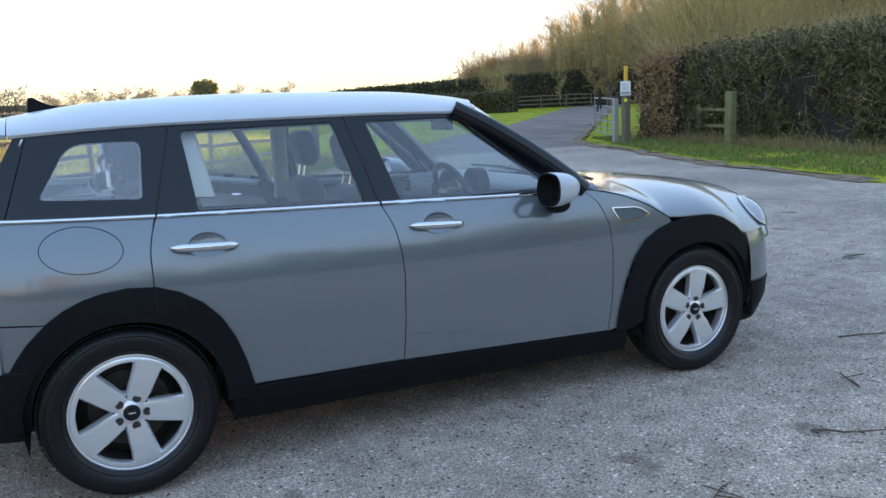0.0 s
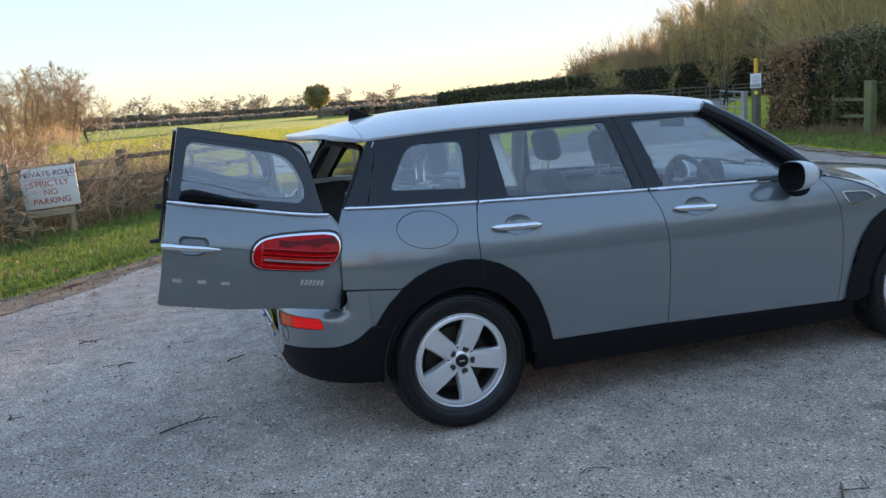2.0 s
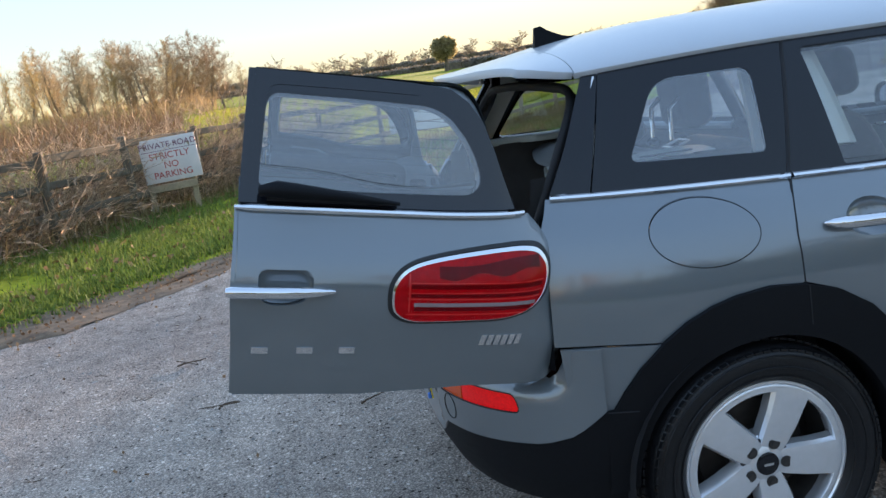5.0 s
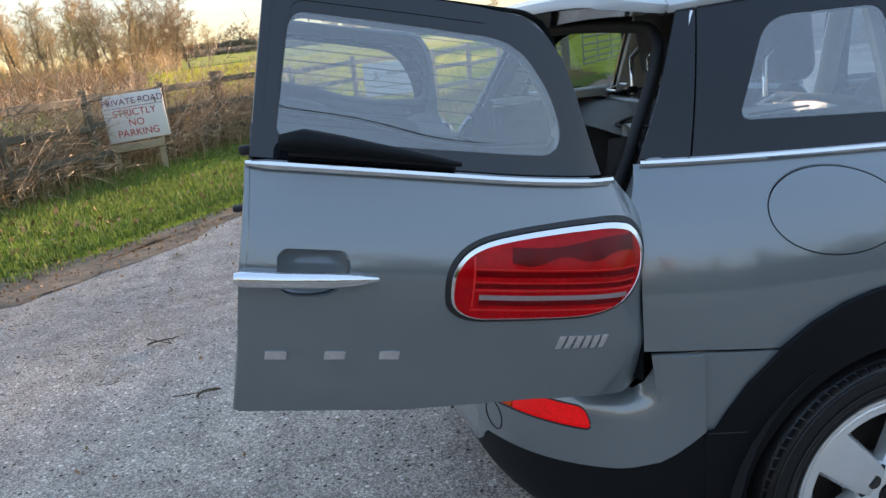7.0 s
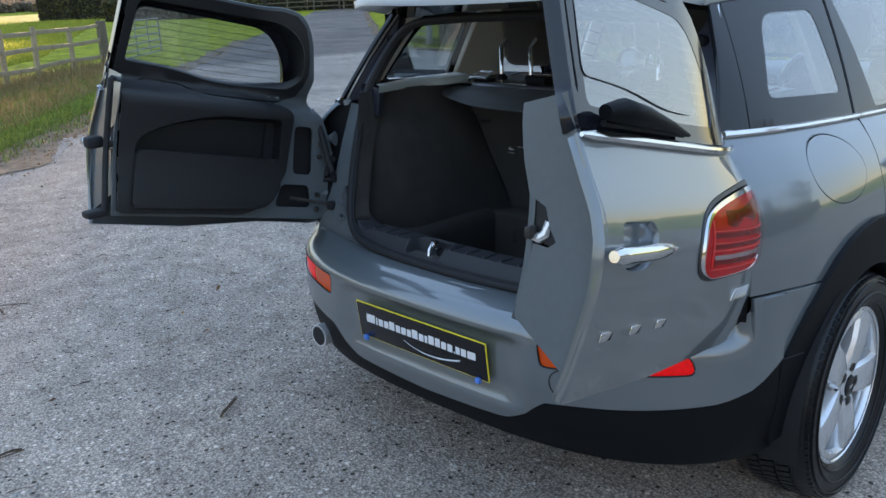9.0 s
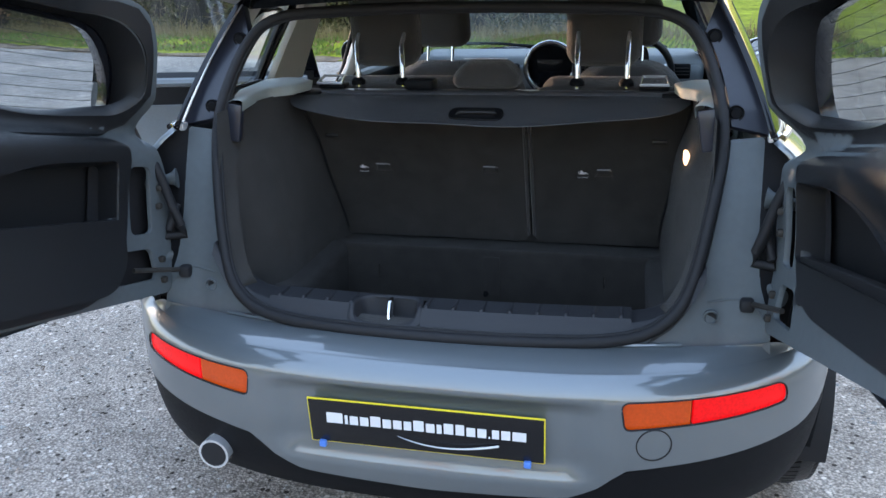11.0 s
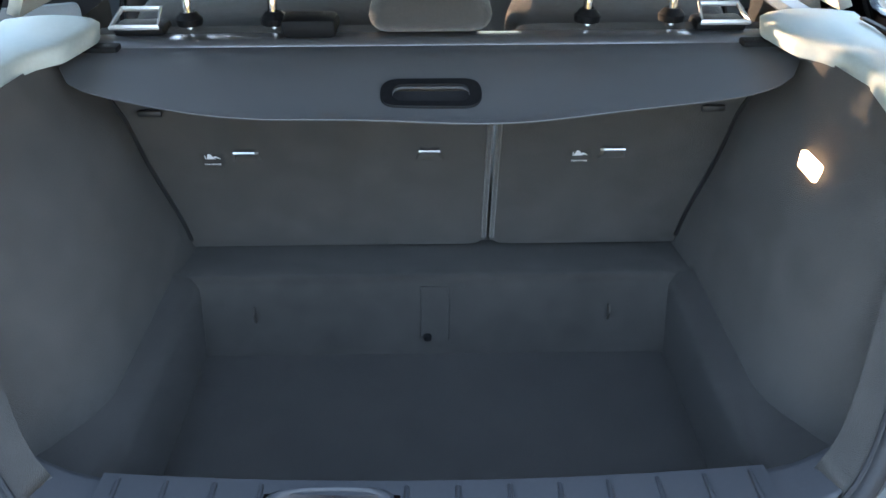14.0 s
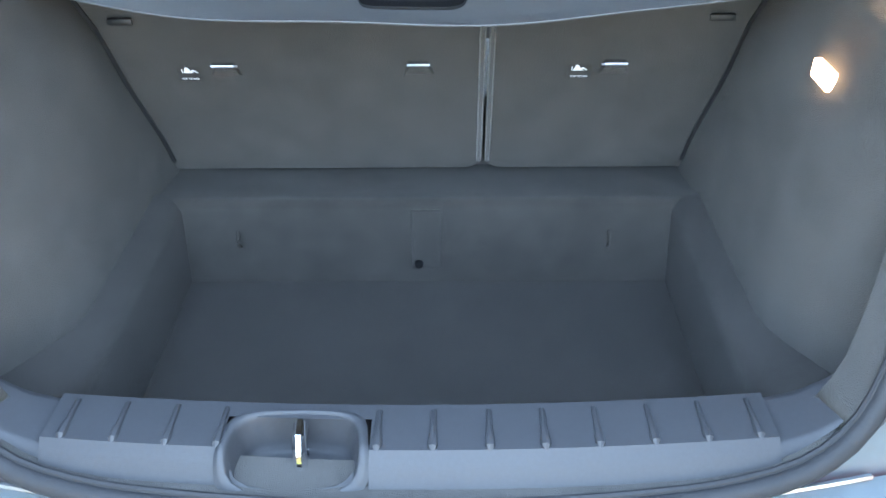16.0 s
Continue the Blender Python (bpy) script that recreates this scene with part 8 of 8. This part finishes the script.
fence_run([(-9.5, 0.6), (-6.6, 4.2), (-4.06, 7.6), (-1.94, 11.6), (0.62, 14.92)], 1.12, GREYWOOD, "old grey post-and-rail fence with three rails")
fence_run([(0.62, 14.92), (2.23, 14.75), (4.3, 17.2), (7.1, 20.4)], 1.15, WOOD, "sunlit brown post-and-rail fence beside the lane")
fence_run([(30, 61), (38, 56.5), (47, 51)], 1.1, GREYWOOD, "distant post-and-rail fence beside the track", gap=2.2)

BRAMBLE = leafy("bramble_stems", (0.030, 0.020, 0.014), (0.66, 0.46, 0.29), 0.7)
# brambles and bare stems grown through the old fence
rb = random.Random(77)
tips, stems = [], []
FL = [Vector((p[0] - 0.16, p[1] + 0.10, 0)) for p in open_line([(-9.3, 1.4), (-6.85, 4.35), (-4.3, 7.75), (-3.2, 9.95), (-2.15, 11.75), (-0.5, 13.75)], 0.1)]
for i in range(4600):
    p = rb.choice(FL) + Vector((rb.gauss(0, 0.30), rb.gauss(0, 0.30), 0))
    d = Vector((rb.gauss(0, 0.45), rb.gauss(0, 0.45), 1)).normalized()
    if -3.8 < p.x < -2.0:
        p.y = max(p.y, 9.80 - 0.4 * (p.x + 3.0))
        d.y = abs(d.y)
    L_ = 1.25 * rb.uniform(0.35, 1.25) * (1.35 if rb.random() < 0.25 else 0.9)
    q = p
    r_ = rb.uniform(0.004, 0.011)
    for k in range(5):
        d = (d + Vector((rb.gauss(0, 0.28), rb.gauss(0, 0.28), rb.gauss(-0.10, 0.12)))).normalized()
        q2 = q + d * L_ / 5
        stems.append((q, q2, r_, r_ * 0.8))
        if k > 0:
            for _ in range(2):
                t = (d + Vector((rb.gauss(0, 0.8), rb.gauss(0, 0.8), rb.gauss(0, 0.6)))).normalized()
                tips.append((q2, q2 + t * rb.uniform(0.08, 0.3)))
        q, r_ = q2, r_ * 0.8
OLDP = tagged(empty("gate_post"), "tall dark weathered post in the old fence", "post")
beam((-2.07, 12.5, -0.06), (-1.95, 12.52, 1.2), 0.25, 0.20, GREYWOOD, "post", OLDP, 0.02)
BR = tagged(empty("bramble_thicket"), "tangled bare brambles grown through the old fence", "hedge")
for nm, me in (("stem_tangle", seg_mesh("stem_tangle", stems, BRAMBLE, 3)), ("twig_tangle", twig_mesh("twig_tangle", tips, BRAMBLE, 0.0045, 6, 2))):
    o = new(nm, me)
    o.parent = BR
pts_ = []
rgb_ = np.random.default_rng(12)
for p in FL[::1]:
    pts_ += [(p.x + rgb_.normal(0, 0.3), p.y + rgb_.normal(0, 0.3), abs(rgb_.normal(0.12, 0.22))) for _ in range(26)]
leaf_cloud("dead_leaves", pts_, 0.035, BROWNLEAF, "", "", 13, parent=BR)

# lane sign on its wooden frame
SIGNW = mat("sign_white", (0.68, 0.64, 0.60), 0.6, 0, 0.12, 6, big=2)
SIGNRED = mat("sign_red", (0.44, 0.05, 0.04), 0.6, 0, 0.25, 40)
SIGNBLUE = mat("sign_purple", (0.17, 0.05, 0.10), 0.6, 0, 0.25, 40)
e0 = Vector((-1.46, -3.5, 0))
sa, sb_ = [e0 + Vector((12.75 * math.cos(radians(a)), 12.75 * math.sin(radians(a)), 0)) for a in (97.9, 94.55)]
sx = (sb_ - sa).normalized()
sc = (sa + sb_) / 2
SG = tagged(empty("lane_sign"), "weathered white lane sign with red lettering", "sign")
tilt_m = face_matrix((sc.x, sc.y, 0.77), sx, (0, 0.06, 1))
tilt_m = tilt_m @ Matrix.Rotation(radians(2.5), 4, "Z")
bm = rbox((0.76, 0.60, 0.012), (0, 0, 0), 0.02, 2)
bmesh.ops.transform(bm, matrix=tilt_m, verts=bm.verts)
part("sign_board", bm, SIGNW, SG)
for txt, yy, size, mt in (("PRIVATE ROAD", 0.20, 0.112, SIGNBLUE), ("STRICTLY", 0.055, 0.125, SIGNRED), ("NO", -0.075, 0.125, SIGNRED), ("PARKING", -0.205, 0.125, SIGNRED)):
    letters("sign_letter", txt, size, tilt_m @ Matrix.Translation((0, yy, 0.009)), mt, SG, 0.001)
bm = rbox((0.72, 0.006, 0.002), (0, 0, 0), 0)
bmesh.ops.transform(bm, matrix=tilt_m @ Matrix.Translation((0.0, 0.130, 0.007)), verts=bm.verts)
part("sign_line", bm, SIGNBLUE, SG)
for u in (-0.33, 0.25):
    p = Vector((sc.x, sc.y, 0)) + sx * u
    beam((p.x, p.y + 0.05, -0.05), (p.x, p.y + 0.05, 0.98), 0.09, 0.07, WOOD, "sign_post", SG)
beam((sc.x - sx.x * 0.34, sc.y - sx.y * 0.34, 0.375), (sc.x + sx.x * 0.30, sc.y + sx.y * 0.30, 0.400), 0.04, 0.10, WOOD, "sign_rail", SG)

# banner on the farther fence
BN = tagged(empty("banner"), "white banner with a grey arrow tied to the fence", "sign")
ba, bb = Vector((0.74, 14.60, 0)), Vector((2.16, 14.42, 0))
bu = (bb - ba).normalized()
bmx = face_matrix(((ba + bb) / 2) + Vector((0, 0, 0.675)), bu, (0, 0, 1))
bm = rbox((1.36, 0.66, 0.006), (0, 0, 0), 0.002, 1)
bmesh.ops.transform(bm, matrix=bmx, verts=bm.verts)
part("banner_sheet", bm, mat("banner_white", (0.74, 0.72, 0.68), 0.6, 0, 0.06, 5), BN)
GREYINK = mat("grey_ink", (0.38, 0.33, 0.28), 0.6, 0, 0.1, 30)
bm = bmesh.new()
for ang in (55, -55, 90):
    rbox((0.20, 0.018, 0.002), (-0.43, 0.06, 0.005), 0, 1, Matrix.Rotation(radians(ang), 3, "Z"), bm)
rbox((0.12, 0.016, 0.002), (-0.43, 0.02, 0.0052), 0, 1, None, bm)
bmesh.ops.transform(bm, matrix=bmx, verts=bm.verts)
part("banner_emblem", bm, GREYINK, BN)
bm = bmesh.new()
for k_, wd in enumerate((0.22, 0.16, 0.26)):
    rbox((wd, 0.075, 0.002), (-0.12 + sum((0.22, 0.16, 0.26)[:k_]) + 0.04 * k_ + wd / 2 - 0.1, 0.10, 0.005), 0, 1, None, bm)
rbox((1.05, 0.022, 0.002), (0.02, -0.16, 0.005), 0, 1, None, bm)
rbox((0.10, 0.016, 0.002), (0.50, -0.132, 0.0052), 0, 1, Matrix.Rotation(radians(-40), 3, "Z"), bm)
rbox((0.10, 0.016, 0.002), (0.50, -0.188, 0.0052), 0, 1, Matrix.Rotation(radians(40), 3, "Z"), bm)
bmesh.ops.transform(bm, matrix=bmx, verts=bm.verts)
part("banner_print", bm, GREYINK, BN)


def gate(a, b, h, label, bars=6, z0=0.18, material=STEEL, chain=False):
    G_ = tagged(empty("field_gate"), label, "gate")
    a, b = Vector((*a, ground_z(*a))), Vector((*b, ground_z(*b)))
    rad = 0.022
    for i in range(bars):
        z = z0 + (h - z0) * (i / (bars - 1)) ** 1.15
        part("gate_bar", tube([a + Vector((0, 0, z)), b + Vector((0, 0, z))], rad, n=8), material, G_)
    for p in (a, b):
        part("gate_stile", tube([p + Vector((0, 0, z0)), p + Vector((0, 0, h))], rad, n=8), material, G_)
    for q in (0.34, 0.67):
        p = a + (b - a) * q
        part("gate_brace", tube([p + Vector((0, 0, z0)), p + Vector((0, 0, h))], rad * 0.7, n=6), material, G_)
    return G_


gate((7.9, 20.9), (10.3, 23.5), 1.15, "open galvanised steel field gate", 6)
FP = tagged(empty("gate_post"), "thick mossy wooden gate post", "post")
beam((7.15, 20.35, -0.1), (7.15, 20.35, 1.22), 0.2, 0.2, GREYWOOD, "post", FP, 0.02)
gate((16.0, 17.35), (17.6, 20.6), 1.40, "grey steel gate standing open at the track", 6, 0.25)
part("gate_chain", tube([(17.2, 19.9, 1.0), (17.1, 19.6, 1.65), (16.95, 19.4, 1.7), (16.9, 19.3, 1.1)], 0.03, n=6), RUBBER, bpy.data.objects["field_gate.001"] if "field_gate.001" in bpy.data.objects else None)
NP = tagged(empty("notice_post"), "wooden waymark post with yellow top and notice", "post")
nx_, ny_ = 15.62, 16.30
beam((nx_, ny_, -0.1), (nx_, ny_, 1.75), 0.20, 0.20, GREYWOOD, "post", NP, 0.015)
beam((nx_, ny_, 1.75), (nx_ + 0.01, ny_, 2.36), 0.11, 0.10, mat("yellow_paint", (0.72, 0.40, 0.03), 0.55, 0, 0.1, 20), "post_top", NP, 0.02)
fmn = face_matrix((nx_ - 0.09, ny_ - 0.10, 1.70), (0.79, -0.61, 0), (0, 0, 1))
bm = rbox((0.30, 0.42, 0.006), (0, 0, 0), 0.002, 1)
bmesh.ops.transform(bm, matrix=fmn, verts=bm.verts)
nt = part("notice", bm, mat("notice_paper", (0.72, 0.74, 0.78), 0.5, 0, 0.05, 20), NP)
bm = bmesh.new()
for k_ in range(4):
    rbox((0.22 - 0.04 * (k_ % 2), 0.018, 0.002), (0, 0.12 - 0.055 * k_, 0.005), 0, 1, None, bm)
rbox((0.26, 0.09, 0.002), (0, -0.14, 0.005), 0, 1, None, bm)
bmesh.ops.transform(bm, matrix=fmn, verts=bm.verts)
part("notice_print", bm, GREYINK, nt)
bm = lathe([(0, -0.004), (0.05, -0.004), (0.055, 0.0)], 20)
wm = part("waymark_disc", bm, YELLOW, NP)
wm.matrix_local = Matrix.Translation((nx_ - 0.09, ny_ - 0.11, 1.35)) @ pose(0, 0, 0, 0, 0, -38)
SP = tagged(empty("gate_post"), "pale sawn gate post beside the notice", "post")
beam((15.95, 17.25, -0.1), (15.95, 17.25, 1.42), 0.15, 0.15, mat("pale_post", (0.34, 0.33, 0.30), 0.8, 0, 0.2, 20, bump=0.3), "post", SP, 0.012)
OP = tagged(empty("gate_post"), "tall mossy wooden post by the hedge", "post")
beam((16.2, 12.65, -0.1), (16.2, 12.65, 1.46), 0.24, 0.22, MOSSWOOD, "post", OP, 0.02)
fence_run([(16.95, 13.3), (17.65, 15.4)], 1.1, MOSSWOOD, "short mossy fence against the hedge", rails=(0.5, 0.95), gap=3)

# ================= litter on the lane =================
STICK = mat("twig_bark", (0.10, 0.065, 0.04), 0.9, 0, 0.3, 60, bump=0.3)
rs = random.Random(41)
spots = [(-1.35, -0.26, 0.30, 25), (-0.95, 0.83, 0.14, 40), (-2.10, 0.36, 0.10, 100), (1.6, -2.1, 0.34, 35), (2.5, -1.75, 0.30, -10), (3.1, -1.5, 0.2, 60), (2.9, -2.6, 0.18, 20), (0.9, -2.2, 0.16, 75), (3.7, -0.9, 0.35, 5), (-1.9, 1.9, 0.16, 15), (-2.4, -1.2, 0.14, 130), (-1.6, 1.1, 0.12, 60), (4.6, -1.9, 0.3, 80), (-0.2, -1.9, 0.12, 10), (5.6, 0.6, 0.25, 30), (-1.1, 2.6, 0.15, 100), (-3.0, -0.1, 0.12, 45), (0.3, -2.9, 0.2, 160)]
for x, y, L_, an in spots:
    p = Vector((x, y, 0.009))
    d = Vector((math.cos(radians(an)), math.sin(radians(an)), 0))
    pp, rr_ = [p], [0.005]
    for k in range(5):
        d = (d + Vector((rs.gauss(0, 0.25), rs.gauss(0, 0.25), 0))).normalized()
        p = p + d * L_ / 5
        pp.append(Vector((p.x, p.y, 0.009 + rs.uniform(0, 0.008))))
        rr_.append(0.005 - 0.0007 * k)
    tw_ = part("twig", tube(pp, rr_, n=6), STICK, None)
    tagged(tw_, "broken brown twig lying on the asphalt", "twig", "twigs on the lane")
    a = pp[3]
    part("twig_fork", tube([a, a + Vector((rs.gauss(0, 0.05), rs.gauss(0, 0.05), 0.004)), a + Vector((rs.gauss(0, 0.07), rs.gauss(0, 0.07), 0.006))], 0.0025, n=5), STICK, tw_)
rng = np.random.default_rng(15)
n = 30000
P = np.concatenate([np.stack([rng.uniform(-4.5, 8, n // 3), rng.uniform(-4.6, 6, n // 3)], 1), np.stack([rng.uniform(-3.4, 5, n - n // 3), rng.uniform(-3.4, 2.5, n - n // 3)], 1)])
P = P[road_dist(P) < -0.1]
V, F = [], []
for x, y in P:
    r = rng.uniform(0.0022, 0.0062) * (1.8 if rng.random() < 0.04 else 1)
    o = len(V)
    z = 0.012 * noise.noise(Vector((x * 0.5, y * 0.5, 3)))
    a = rng.uniform(0, 6.28)
    for k in range(4):
        V.append((x + r * math.cos(a + k * 1.571) * rng.uniform(0.7, 1.3), y + r * math.sin(a + k * 1.571) * rng.uniform(0.7, 1.3), z + 0.0005))
    V.append((x, y, z + r * 0.9))
    F += [(o, o + 1, o + 4), (o + 1, o + 2, o + 4), (o + 2, o + 3, o + 4), (o + 3, o, o + 4)]
tagged(mesh_ob("grit", V, F, leafy("grit_stone", (0.05, 0.04, 0.035), (0.42, 0.40, 0.37), 0.85), smooth=False), "loose grit and small stones on the lane", "gravel", kind="stuff")
pts_ = []
for p in open_line([(-8, -1.5), (-5, 1.15), (-3.4, 3.2), (-2.27, 4.4), (-1.15, 6.1), (0.25, 7.15), (1.7, 9.0), (4.4, 12.9)], 0.005):
    pts_.append((p[0] + rng.normal(0, 0.34), p[1] + rng.normal(0, 0.34), 0.03 + abs(rng.normal(0, 0.012))))
tagged(leaf_cloud("leaf_litter", pts_, 0.014, BROWNLEAF, "", "", 17), "brown dead leaves along the verge", "leaves", kind="stuff")

# small broken twigs and single leaves scattered over the lane
rs = random.Random(52)
segs = []
lp_ = []
while len(segs) < 1800:
    x, y = rs.uniform(-4, 8), rs.uniform(-4.2, 5)
    if road_dist(np.array([(x, y)]))[0] > -0.2 or (-0.7 < x < 3.4 and abs(y) < 0.9):
        continue
    if rs.random() < 0.35 and x > 0 and y > -2:
        continue
    a = rs.uniform(0, 6.283)
    ln = rs.uniform(0.02, 0.09) * (1.8 if rs.random() < 0.12 else 1)
    z = 0.006 + 0.012 * noise.noise(Vector((x * 0.5, y * 0.5, 3)))
    p = Vector((x, y, z))
    r = rs.uniform(0.0012, 0.003)
    for k in range(3):
        a += rs.gauss(0, 0.4)
        q = p + Vector((math.cos(a), math.sin(a), 0)) * ln / 3
        q.z = z + rs.uniform(0, 0.004)
        segs.append((p, q, r, r * 0.8))
        p, r = q, r * 0.8
    if rs.random() < 0.6:
        lp_.append((x + rs.gauss(0, 0.6), y + rs.gauss(0, 0.6), z + 0.004))
o = new("twig_litter", seg_mesh("twig_litter", segs, STICK, 4))
tagged(o, "small broken twigs scattered over the lane", "twigs", kind="stuff")
tagged(leaf_cloud("fallen_leaves", lp_, 0.012, BROWNLEAF, "", "", 19), "dead brown leaves scattered over the lane", "leaves", kind="stuff")

rg = np.random.default_rng(23)
P = np.concatenate([between_lines(RV, RB, 0.0, 1.0, 0.8)(rg, 3500), between_lines(LV, FENCE[:9], 0.0, 1.0, 0.9)(rg, 1500)])
tagged(leaf_cloud("fallen_leaves", [(x, y, ground_z(x, y) + 0.06 + 0.03 * rg.random()) for x, y in P], 0.032, BROWNLEAF, "", "", 29), "brown dead leaves fallen on the verges", "leaves", kind="stuff")
